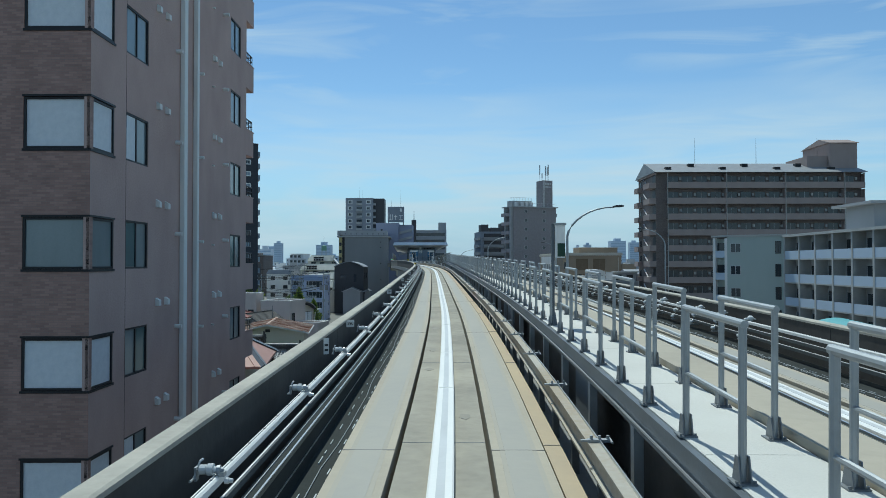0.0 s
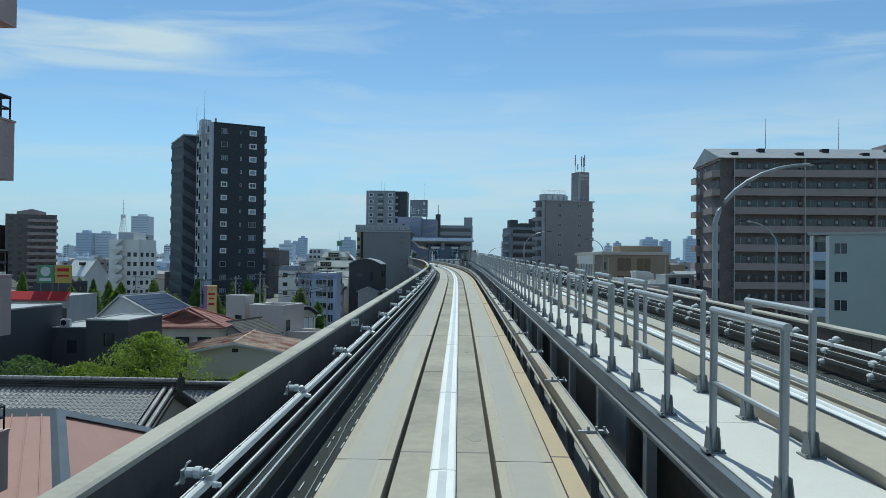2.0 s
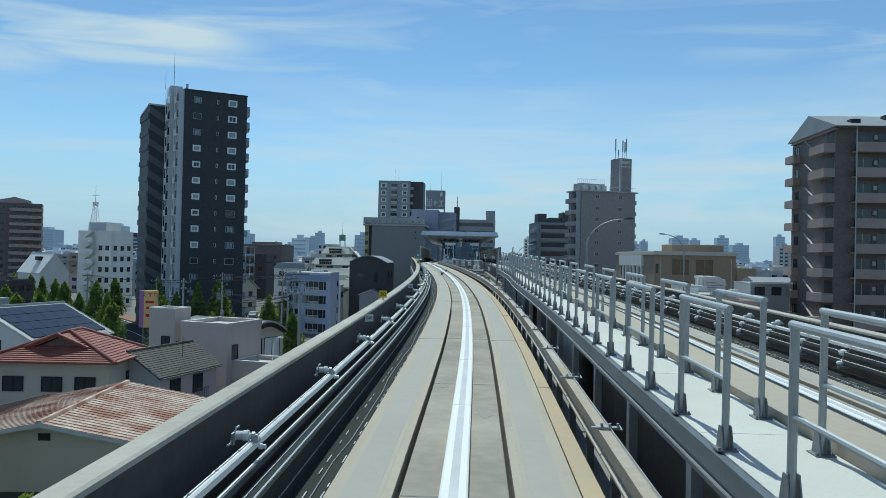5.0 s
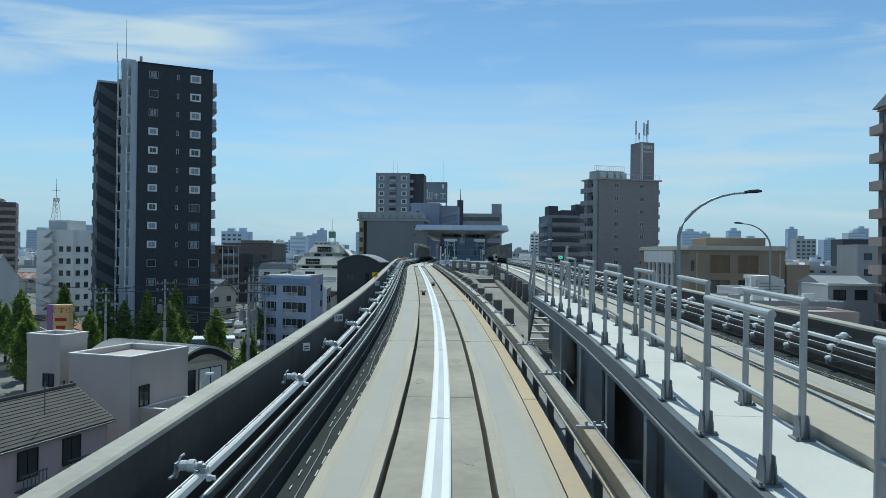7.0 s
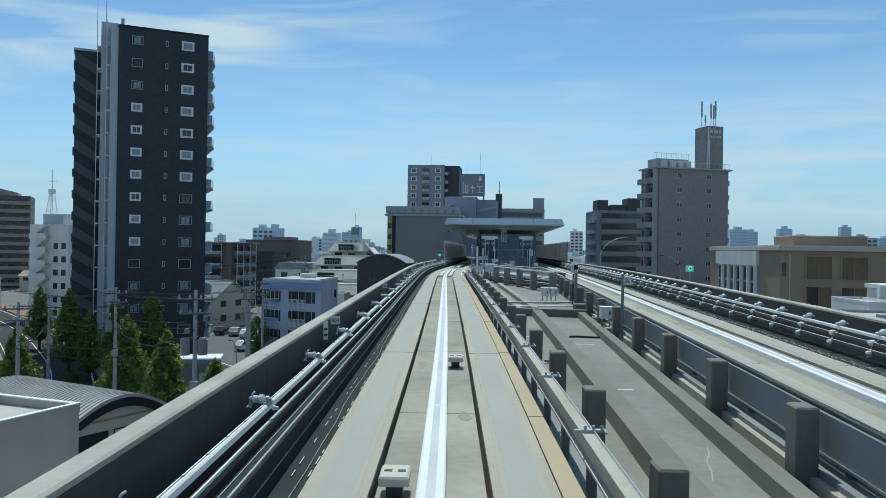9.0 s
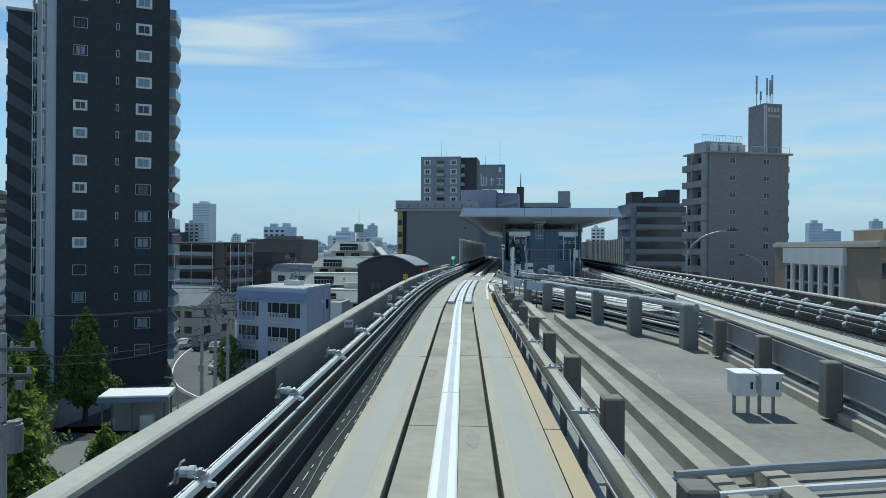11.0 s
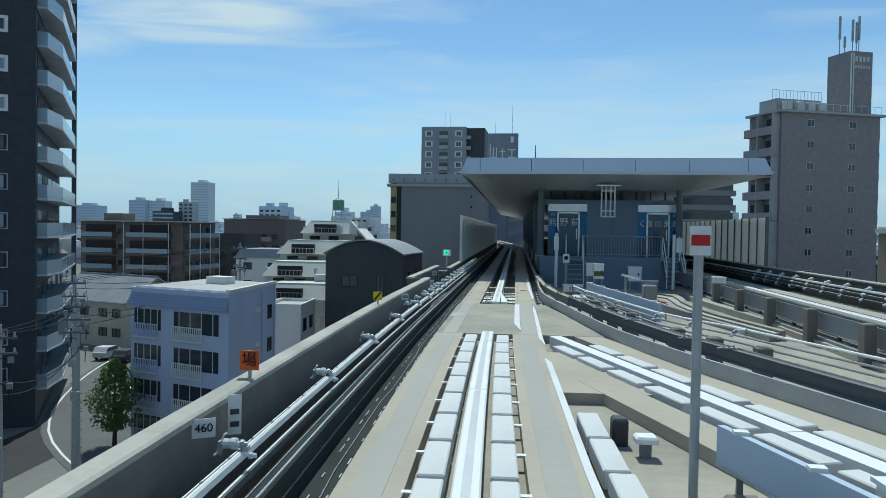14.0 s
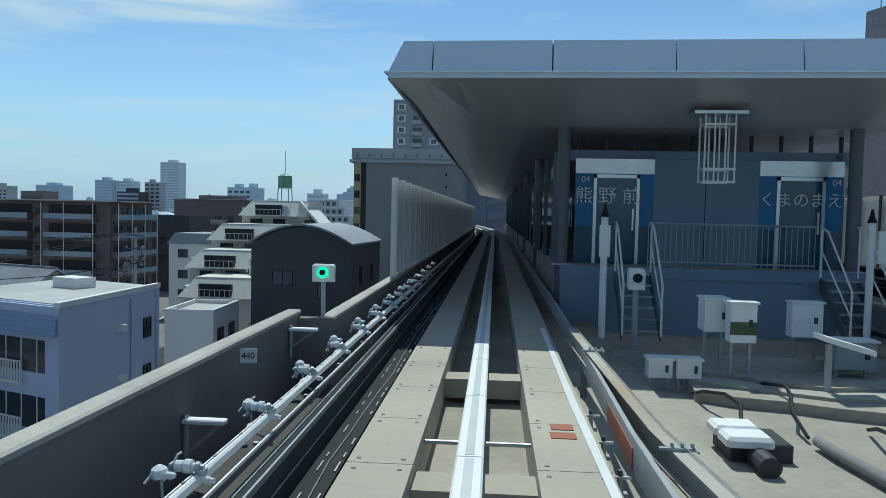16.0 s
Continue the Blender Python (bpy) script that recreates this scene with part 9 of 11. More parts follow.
# white house with solar panels
ob = gable_house("solar_house", (-41.5, 106.5), -12, 8.2, 8.6, 7.3, 9.7, WHITE_WALL, ROOF_GREY, "white house with solar panels over its gable roof", over=0.4, seams=18, off=-1.2)
for i in range(6):
    for j in range(4):
        g = Geo()
        w = 4.1 + 1.2 + .4
        f0, f1 = 0.08 + 0.21 * j, 0.08 + 0.21 * (j + 1) - 0.012
        at = lambda f, y, dz: (-1.2 + f * w, y, 9.7 - (9.7 - 7.3) / 5.3 * f * w + dz)
        y0, y1 = 0.15 + i * 1.4, 0.15 + i * 1.4 + 1.36
        g.loft([[at(f0, y0, .06), at(f1, y0, .06), at(f1, y1, .06), at(f0, y1, .06)], [at(f0, y0, .10), at(f1, y0, .10), at(f1, y1, .10), at(f0, y1, .10)]])
        part("solar_panel", g, SOLAR, ob)
window(ob, (-0.4, 0, 6.3), 0, 2.4, 1.6)
window(ob, (4.12, 3, 4.5), 90, 1.7, 1.1)
window(ob, (4.12, 6.4, 4.5), 90, 1.7, 1.1)


# white cubic house
def cube_house():
    ob = thing("white_house", (-29.2, 115.3, 0), -14, "plain pale beige flat-roofed house of two boxes with small windows", "house")
    for x0, x1, y0, y1, h in ((-3.6, -0.75, 0.0, 2.4, 9.0), (0, 5.0, 0.0, 5.9, 7.85), (5.0, 9.4, 1.0, 5.2, 4.4)):
        g = Geo()
        g.box(x0, x1, y0, y1, 0, h - 0.02)
        b = part("box_volume", g, HOUSE_BEIGE, ob)
        g = Geo()
        for q in ((x0 - .03, x1 + .03, y0 - .03, y0 + .2), (x0 - .03, x1 + .03, y1 - .2, y1 + .03), (x0 - .03, x0 + .2, y0 + .2, y1 - .2), (x1 - .2, x1 + .03, y0 + .2, y1 - .2)):
            g.box(*q, h - 0.05, h + 0.35)
        part("parapet", g, HOUSE_BEIGE, b)
        g = Geo()
        for q in ((x0 - .05, x1 + .05, y0 - .05, y0 + .22), (x0 - .05, x1 + .05, y1 - .22, y1 + .05), (x0 - .05, x0 + .22, y0 + .22, y1 - .22), (x1 - .22, x1 + .05, y0 + .22, y1 - .22)):
            g.box(*q, h + 0.35, h + 0.40)
        part("coping", g, WHITE_STEEL, b, "pale metal coping")
    window(ob, (-1.7, 0, 6.3), 0, 0.95, 0.9)
    window(ob, (-2.4, 0, 3.6), 0, 1.3, 1.0)
    window(ob, (5.0, 1.3, 5.5), 90, 1.0, 1.4)
    window(ob, (2.4, 0, 3.2), 0, 1.5, 1.0)
    for a in (0.0, 3.2):
        g = Geo()
        g.loft([[(-0.4 + a * 0.2, -0.09, 6.0), (-0.3 + a * .2, -0.09, 6.0), (-0.3 + a * .2, 0, 6.0), (-0.4 + a * .2, 0, 6.0)], [(-0.42 + a * .2, -0.12, 6.35), (-0.28 + a * .2, -0.12, 6.35), (-0.28 + a * .2, 0, 6.35), (-0.42 + a * .2, 0, 6.35)]])
        part("wall_vent", g, STEEL_DARK, ob)
    g = Geo()
    g.tube([(-20.9, 117.0, 0), (-20.9, 117.0, 5.2)], 0.06, 8, 0.04)
    g.tube([(-20.9, 117.0, 5.2), (-20.8, 117.0, 6.2), (-20.3, 116.9, 6.8)], 0.045, 8)
    g.box(-20.45, -19.9, 116.75, 117.05, 6.72, 6.86, cut=0.03)
    tagged(new("street_lamp", g.mesh("street_lamp", WHITE_STEEL)), "white curved street lamp beside the white house", "street lamp")


cube_house()


# hall with the ribbed barrel roof
def barrel_hall():
    ob = thing("barrel_roof_hall", (-23.73, 125.1, 0), 68, "cream hall with curved ribbed metal roof and dark eaves", "hall")
    W, L, e, rise = 6.2, 10.2, 6.45, 1.75
    g = Geo()
    g.box(-W / 2 + .3, W / 2 - .3, 0.3, L - .3, 0, e)
    part("wall", g, BEIGE, ob)
    n = 20
    arc = [(-W / 2 + W * i / n, e + rise * math.sin(math.pi * (0.12 + 0.76 * i / n)) - rise * math.sin(math.pi * .12)) for i in range(n + 1)]
    g = Geo()
    ring = arc + [(x, z - 0.14) for x, z in reversed(arc)]
    g.loft([[(x, y, z) for x, z in ring] for y in (0, L)])
    r = part("barrel_roof", g, ROOF_FLAT, ob, "curved pale metal roof")
    k = 34
    for i in range(k + 1):
        g = Geo()
        y = 0.05 + (L - 0.1) * i / k
        ring = [(x, z + 0.05) for x, z in arc] + [(x, z) for x, z in reversed(arc)]
        g.loft([[(x, y - .03, z) for x, z in ring], [(x, y + .03, z) for x, z in ring]])
        part("roof_seam", g, ROOF_FLAT, r)
    g = Geo()
    low = [(-W / 2, e - 0.35), (W / 2, e - 0.35)]
    ring = [(x, z - .16) for x, z in arc] + [(x, max(z - 0.62, e - .35)) for x, z in reversed(arc)]
    g.loft([[(x, 0.02, z) for x, z in ring], [(x, 0.26, z) for x, z in ring]])
    g.box(W / 2 - .26, W / 2 - .02, .26, L, e - .45, e - .12)
    part("dark_fascia", g, FRAME_DARK, ob, "dark fascia under the roof edge")
    g = Geo()
    g.loft([[(x, 0.28, z) for x, z in [(-W / 2 + .3, e)] + [(x, z - .5) for x, z in arc[2:-2]] + [(W / 2 - .3, e)]], [(x, 0.5, z) for x, z in [(-W / 2 + .3, e)] + [(x, z - .5) for x, z in arc[2:-2]] + [(W / 2 - .3, e)]]])
    part("gable", g, BEIGE, ob)
    window(ob, (-1.6, 0.3, 4.4), 0, 1.7, 2.8)
    window(ob, (0.9, 0.3, 4.4), 0, 2.6, 2.8, pane=CURTAIN)
    window(ob, (-W / 2 + .3, 1.2, 4.4), -90, 0.6, 2.8)
    g = Geo()
    g.tube([(-W / 2 + .2, 0.2, 0), (-W / 2 + .2, 0.2, e)], 0.05)
    part("downpipe", g, GALV, ob)


barrel_hall()


# dark modern houses
def dark_house(at, turn, boxes, label):
    ob = thing("modern_house", at, turn, label, "house")
    for x0, x1, y0, y1, h in boxes:
        g = Geo()
        g.box(x0, x1, y0, y1, 0, h)
        b = part("box_volume", g, CHARCOAL, ob)
        g = Geo()
        for q in ((x0 - .04, x1 + .04, y0 - .04, y0 + .2), (x0 - .04, x1 + .04, y1 - .2, y1 + .04), (x0 - .04, x0 + .2, y0 + .2, y1 - .2), (x1 - .2, x1 + .04, y0 + .2, y1 - .2)):
            g.box(*q, h, h + 0.12)
        part("coping", g, ROOF_FLAT, b, "pale metal coping")
        g = Geo()
        g.box(x0 + .2, x1 - .2, y0 + .2, y1 - .2, h, h + 0.03)
        part("flat_roof", g, GREY_WALL, b)
        for k in range(2):
            window(ob, (x0 + (x1 - x0) * 0.55, y0, h - 1.6 - 2.6 * k), 0, 0.8, 1.1)
    return ob


dark_house((-41, 72, 0), 0, ((0, 5.2, 0, 9, 10.1), (-7, 0, -1, 8, 9.0)), "dark grey flat-roofed modern house with small windows")
dark_house((-36.5, 78, 0), 0, ((0, 4.4, 1.5, 8, 8.2), (4.4, 8.0, 0, 7, 9.0), (7.4, 8.5, -0.6, 0.0, 6.2)), "low charcoal flat-roofed house with solid roof parapets")
ob = thing("air_conditioner", (-35.2, 79.6, 8.23), 0, "white outdoor air-conditioner unit on a flat roof", "air conditioner")
g = Geo()
g.box(0, 0.85, 0, 0.35, 0.06, 0.72, cut=0.03)
part("casing", g, FRAME_WHITE, ob)
g = Geo()
g.tube([(0.3, -0.02, 0.4), (0.3, 0.0, 0.4)], 0.24, 16)
part("fan_grille", g, FRAME_DARK, ob)


# shop with a red awning and roof signs
SIGN_GREEN = mat("faded_green_sign", (0.13, 0.27, 0.14), (0.11, 0.23, 0.12), rough=0.5)
SIGN_OCHRE = mat("faded_ochre_sign", (0.48, 0.36, 0.10), (0.42, 0.31, 0.09), rough=0.5)


def awning_shop():
    ob = thing("shop", (-74, 129, 0), 4, "low shop with a red awning and tall roof signs", "shop")
    g = Geo()
    g.box(0, 12.4, 0, 10, 0, 8.3)
    part("wall", g, GREY_WALL, ob)
    g = Geo()
    g.loft([[(-.2, -1.6, 7.6), (12.6, -1.6, 7.6), (12.6, 0, 8.8), (-.2, 0, 8.8)], [(-.2, -1.6, 7.75), (12.6, -1.6, 7.75), (12.6, 0, 8.95), (-.2, 0, 8.95)]])
    part("awning", g, RED, ob, "red sloping awning")
    for i in range(5):
        window(ob, (1.4 + i * 2.4, 0, 5.6), 0, 2.0, 1.5)
    for x, m in ((8.2, "g"), (10.9, "y")):
        g = Geo()
        g.box(x - 1.25, x + 1.25, 1.0, 1.3, 10.2, 13.0, cut=0.05)
        b = part("sign_board", g, SIGN_GREEN if m == "g" else SIGN_OCHRE, ob, "green roof sign board" if m == "g" else "yellow roof sign board")
        g = Geo()
        if m == "g":
            g.tube([(x, 0.98, 12.0), (x, 1.0, 12.0)], 0.75, 20)
            g.box(x - .9, x + .9, .97, 1.0, 10.5, 11.0)
        else:
            g.box(x - .9, x + .9, .97, 1.0, 12.0, 12.5)
            g.box(x - .9, x + .9, .97, 1.0, 11.2, 11.5)
        part("sign_bars", g, FRAME_WHITE if m == "g" else RED, b)
        g = Geo()
        for dx in (-.9, .9):
            g.tube([(x + dx, 1.5, 8.2), (x + dx, 1.5, 12.8)], 0.06, 6)
        part("sign_posts", g, STEEL_BLUE, b)


awning_shop()


# drugstore sign tower
def drug_sign():
    ob = thing("sign_tower", (-40.7, 133.5, 0), 14, "tall yellow and purple drugstore sign on steel legs", "sign")
    g = Geo()
    g.box(-0.7, 0.75, 0, 1.1, 5.6, 10.0, cut=0.04)
    b = part("sign_box", g, mat("sign_yellow", (0.66, 0.45, 0.20), (0.60, 0.41, 0.18), rough=0.4), ob, "yellow sign box")
    g = Geo()
    g.box(-1.2, -0.7, 0.02, 1.08, 5.6, 10.0)
    part("side_panel", g, mat("sign_purple", (0.32, 0.17, 0.36), (0.28, 0.15, 0.32), rough=0.45), b, "purple side panel")
    text("くすり", 0.62, RED, b, pose(0.02, -0.01, 9.45, 90), "lettering", "red lettering")
    g = Geo()
    for z, w, h in ((8.5, .5, .3), (7.8, .4, .3), (6.9, .45, .35)):
        g.box(-w, w, -.02, 0, z, z + h)
    part("sign_bars", g, RED, b)
    for x in (-0.8, 0.6):
        g = Geo()
        g.tube([(x, 0.5, 0), (x, 0.5, 5.7)], 0.11, 8)
        part("leg", g, STEEL_BLUE, ob)


drug_sign()


# ---------------------------------------------------------------- trees
def leaves(seed, n, size, radius, z0, z1, cx=0.0, lump=0.28):
    """A crown of loose leaf clumps: radius(k) gives the reach at the height k from 0 to 1."""
    rnd = random.Random(seed)
    g = Geo()
    ph = [rnd.uniform(0, 6.28) for _ in range(6)]
    for _ in range(n):
        k = rnd.random()
        a = rnd.uniform(0, 2 * math.pi)
        r = radius(k) * (1 + lump * math.sin(3 * a + ph[0] + 9 * k) * math.sin(14 * k + ph[1] + a) + lump * 0.7 * math.sin(7 * a + 23 * k + ph[2]))
        r *= 1 - 0.55 * rnd.random() ** 1.6
        c = Vector((cx + r * math.cos(a), r * math.sin(a), z0 + (z1 - z0) * k + rnd.uniform(-.15, .15)))
        nrm = Vector((math.cos(a) * 0.6 + rnd.uniform(-.9, .9), math.sin(a) * 0.6 + rnd.uniform(-.9, .9), rnd.uniform(-.2, 1.0))).normalized()
        u = nrm.cross(Vector((rnd.uniform(-1, 1), rnd.uniform(-1, 1), rnd.uniform(-1, 1)))).normalized()
        v = nrm.cross(u)
        s = size * rnd.uniform(0.6, 1.35)
        tip = c + u * s + nrm * s * 0.15
        g.face(c - u * s * 0.6, c + v * s * 0.42 - nrm * s * .12, tip, c - v * s * 0.42 - nrm * s * .12)
    return g


def trunk(h, r, seed, limbs=7, reach=1.0, start=0.35):
    rnd = random.Random(seed)
    g = Geo()
    g.tube([(0, 0, 0), (0.03, 0.02, h * 0.3), (-0.02, 0.05, h * 0.65), (0.02, 0, h)], r, 8, r * 0.2)
    for i in range(limbs):
        k = start + (0.95 - start) * i / limbs
        a = rnd.uniform(0, 6.28)
        q = reach * (1.05 - k)
        g.tube([(0, 0, h * k), (math.cos(a) * q * .5, math.sin(a) * q * .5, h * k + .3 * q), (math.cos(a) * q, math.sin(a) * q, h * k + .75 * q)], r * .4, 5, r * .1)
    return g


def conical_tree(seed, h, w, leaf, n, label):
    ob = thing("street_tree", (0, -60, 0), 0, label, "tree", "street trees")
    part("trunk", trunk(h * 0.95, 0.13 + h * 0.008, seed, 9, w), BARK, ob)
    prof = lambda k: w * (0.25 + 0.75 * min(1, k * 5)) * max(0.04, (1 - k) ** 0.72) * (1 + 0.18 * math.sin(k * 17 + seed))
    part("crown", leaves(seed, n, leaf, prof, h * 0.16, h), LEAF, ob)
    # outer shell of brighter leaves puts the sun's highlights into leaf colour
    part("young_growth", leaves(seed + 50, n // 5, leaf * 1.1, lambda k: 1.12 * prof(k), h * 0.2, h * 1.02), LEAF_BRIGHT, ob, "pale young shoots", kind="stuff")
    return ob


TREES = [conical_tree(11, 9.5, 2.1, 0.20, 4200, "conical green ginkgo street tree with light shoots"),
         conical_tree(12, 9.0, 2.3, 0.21, 4200, "conical dark green street tree with dense crown"),
         conical_tree(13, 8.0, 1.7, 0.19, 3600, "slim conical street tree with fresh green leaves")]
rnd = random.Random(5)
SPOTS = [(-45.2, 168.5, 1.1, 1), (-56.3, 170.0, 1.05, 0), (-27.2, 136.5, 1.18, 2), (-43.5, 143.5, 0.95, 1), (-38.0, 150.5, 1.0, 1), (-40.5, 153.0, 0.75, 2), (-25.0, 139.5, 0.8, 1), (-50.2, 143, 0.88, 1), (-54.6, 150, 0.9, 0), (-60, 157, 1.08, 1),
         (-66, 163, 0.95, 2), (-72, 169, 1.0, 1), (-79, 178, 1.0, 1), (-87, 187, 0.95, 0), (-95, 196, 1.0, 1), (-62, 146, 0.95, 1), (-68, 150, 0.9, 1),
         (-104, 204, 1.0, 1), (-114, 213, 1.0, 1), (-125, 222, 1.0, 0), (-83, 170, 0.9, 1)]
for i, (x, y, s, k) in enumerate(SPOTS):
    src = TREES[k]
    m = pose(x, y, 0, 0, 0, 40 * i) @ Matrix.Diagonal((s * rnd.uniform(.9, 1.1), s * rnd.uniform(.9, 1.1), s, 1))
    copy_thing(src, m)
for i, (src, (x, y)) in enumerate(zip(TREES, ((-47.0, 163.9), (-74.0, 190.0), (-51.5, 166.5)))):
    src.matrix_basis = pose(x, y, 0)


def round_tree(name, at, h, w, leaf, n, seed, material, label, low=0.3):
    ob = thing(name, at, 0, label, "tree")
    part("trunk", trunk(h * 0.8, 0.10 + 0.012 * h, seed, 8, w * 0.9, 0.25), BARK, ob)
    prof = lambda k: w * math.sqrt(max(0.02, 1 - (2 * k - 0.95) ** 2)) * (1 + .12 * math.sin(11 * k + seed))
    part("crown", leaves(seed, n, leaf, prof, h * low, h, lump=0.42), material, ob)
    return ob


round_tree("garden_tree", (-24.0, 72.0, 0), 8.6, 3.1, 0.16, 9000, 21, LEAF_BRIGHT, "bushy bright green garden tree between the houses")
round_tree("garden_tree", (-27.6, 69.5, 0), 6.6, 3.0, 0.16, 7000, 22, LEAF_BRIGHT, "broad light green garden tree with layered leaves", 0.2)
round_tree("garden_tree", (-31.2, 68.0, 0), 7.2, 2.8, 0.16, 6000, 23, LEAF, "leafy green garden tree beside the dark house", 0.2)
round_tree("garden_tree", (-22.6, 66.5, 0), 5.8, 2.4, 0.15, 4500, 24, LEAF_BRIGHT, "low spreading green garden tree", 0.15)
round_tree("shrub", (-17.2, 73.0, 0), 5.6, 1.8, 0.13, 5000, 25, LEAF_BRIGHT, "round bright green shrub beside the cream house", 0.1)
round_tree("hedge", (-35.5, 66.0, 0), 6.3, 2.2, 0.15, 4000, 26, LEAF, "clipped green hedge by the dark house", 0.1)
round_tree("round_tree", (-38.5, 183.5, 0), 6.2, 1.5, 0.16, 3500, 27, LEAF, "round dark green tree in front of the lilac block", 0.2)
for i, (x, y, s) in enumerate(((-27.5, 141, 1.9), (-33, 143, 1.7), (-47, 158, 1.6), (-53, 166, 1.5), (-41, 152, 1.5), (-36, 160, 1.4))):
    round_tree("roadside_shrub", (x, y, 0), s, s * 0.9, 0.12, 900, 40 + i, LEAF, "low clipped green roadside shrub", 0.02)


# ---------------------------------------------------------------- streets
def strip(name, pts, width, z, thick, material, label="", kind="structure", off=0.0):
    g = Geo()
    pts = [Vector((*p, 0)) for p in pts]
    rows = []
    for i, p in enumerate(pts):
        d = (pts[min(i + 1, len(pts) - 1)] - pts[max(i - 1, 0)]).normalized()
        s = Vector((d.y, -d.x, 0))
        a, b = p + s * (off - width / 2), p + s * (off + width / 2)
        rows.append([(a.x, a.y, z), (b.x, b.y, z), (b.x, b.y, z + thick), (a.x, a.y, z + thick)])
    g.loft(rows)
    return solid(name, g, material, label, "road", kind)


def smooth(pts, n=6):
    out = []
    for i in range(len(pts) - 1):
        p0, p1, p2, p3 = (Vector(pts[min(max(j, 0), len(pts) - 1)]) for j in (i - 1, i, i + 1, i + 2))
        for k in range(n):
            t = k / n
            out.append(tuple(0.5 * (2 * p1 + (p2 - p0) * t + (2 * p0 - 5 * p1 + 4 * p2 - p3) * t * t + (3 * p1 - p0 - 3 * p2 + p3) * t ** 3)))
    return out + [tuple(pts[-1])]


AVENUE = smooth([(-30, 118), (-38, 133), (-47, 151), (-57, 168), (-71, 186), (-94, 212), (-135, 252), (-190, 300)])
strip("road", AVENUE, 9.5, 0.01, 0.02, ASPHALT, "grey asphalt avenue curving between street trees")
for s in (-1, 1):
    strip("road_marking", AVENUE, 0.16, 0.035, 0.006, WHITE_PAINT, "white edge line along the avenue", off=s * 4.2)
    strip("pavement", AVENUE, 3.0, 0.01, 0.14, mat("brick_pavement", (0.30, 0.17, 0.12), (0.24, 0.14, 0.10), rough=0.9, scale=0.8, fine=14) if s > 0 else PAVE, "raised pavement beside the avenue", off=s * 6.3)
strip("road_marking", AVENUE, 0.14, 0.035, 0.006, WHITE_PAINT, "white centre line of the avenue")
SIDE = smooth([(-30, 176), (-43, 188), (-52, 205), (-58, 225), (-66, 260)])
strip("road", SIDE, 7.5, 0.012, 0.02, mat("pale_asphalt", (0.14, 0.14, 0.14), (0.11, 0.11, 0.11), rough=0.9, scale=0.4, fine=30), "pale asphalt side street past the tower")
for s in (-1, 1):
    strip("road_marking", SIDE, 0.18, 0.037, 0.006, WHITE_PAINT, "white edge line along the side street", off=s * 3.2)


# ---------------------------------------------------------------- poles and wires
def pole(at, h, arms, can, label, turn=0):
    ob = thing("utility_pole", at, turn, label, "utility pole", "utility poles")
    g = Geo()
    g.tube([(0, 0, 0), (0, 0, h / 2), (0, 0, h)], 0.18, 10, 0.10)
    part("pole", g, GREY_WALL, ob)
    for z, w in arms:
        g = Geo()
        g.box(-w, w, -0.16, -0.08, z - 0.05, z + 0.05)
        a = part("crossarm", g, STEEL_BLUE, ob)
        for i in range(4):
            x = -w + 0.12 + (2 * w - 0.24) * i / 3
            g = Geo()
            g.tube([(x, -0.12, z + 0.05), (x, -0.12, z + 0.13), (x, -0.12, z + 0.25)], 0.075, 8, 0.045)
            part("insulator", g, GREY_WALL, a)
    for k in range(can):
        g = Geo()
        x = -0.5 + k * 0.95
        z = h - 3.6
        g.tube([(x, -0.42, z), (x, -0.42, z + 0.02), (x, -0.42, z + 0.85)], 0.27, 14)
        g.tube([(x, -0.42, z + 0.85), (x, -0.42, z + 0.95)], 0.2, 12)
        g.box(x - 0.06, x + 0.06, -0.2, -0.08, z + 0.2, z + 0.3)
        part("transformer", g, GREY_BLANK, ob, "grey transformer can")
    g = Geo()
    for k in range(9):
        z = 2.5 + k * 0.5
        g.tube([(-.26, 0, z), (.26, 0, z)], 0.012, 5)
    part("step_bolts", g, STEEL_BLUE, ob)
    for z, q in ((h - 1.6, 0.55), (h - 2.3, -0.45), (h - 2.8, 0.5)):
        g = Geo()
        g.tube([(0, -0.1, z), (q * 0.5, -0.3, z + 0.15), (q, -0.25, z - 0.1), (q * 0.9, -0.2, z - 0.7)], 0.022, 6)
        part("drop_wire", g, RUBBER, ob, "black drop wire")
        g = Geo()
        g.box(q - 0.12, q + 0.12, -0.3, -0.12, z - 0.12, z + 0.16, cut=0.02)
        part("switch_case", g, GREY_BLANK, ob, "small grey switch case")
    g = Geo()
    g.box(-0.22, 0.22, -0.5, -0.2, h - 5.6, h - 5.1, cut=0.03)
    part("junction_box", g, GALV, ob)
    return ob


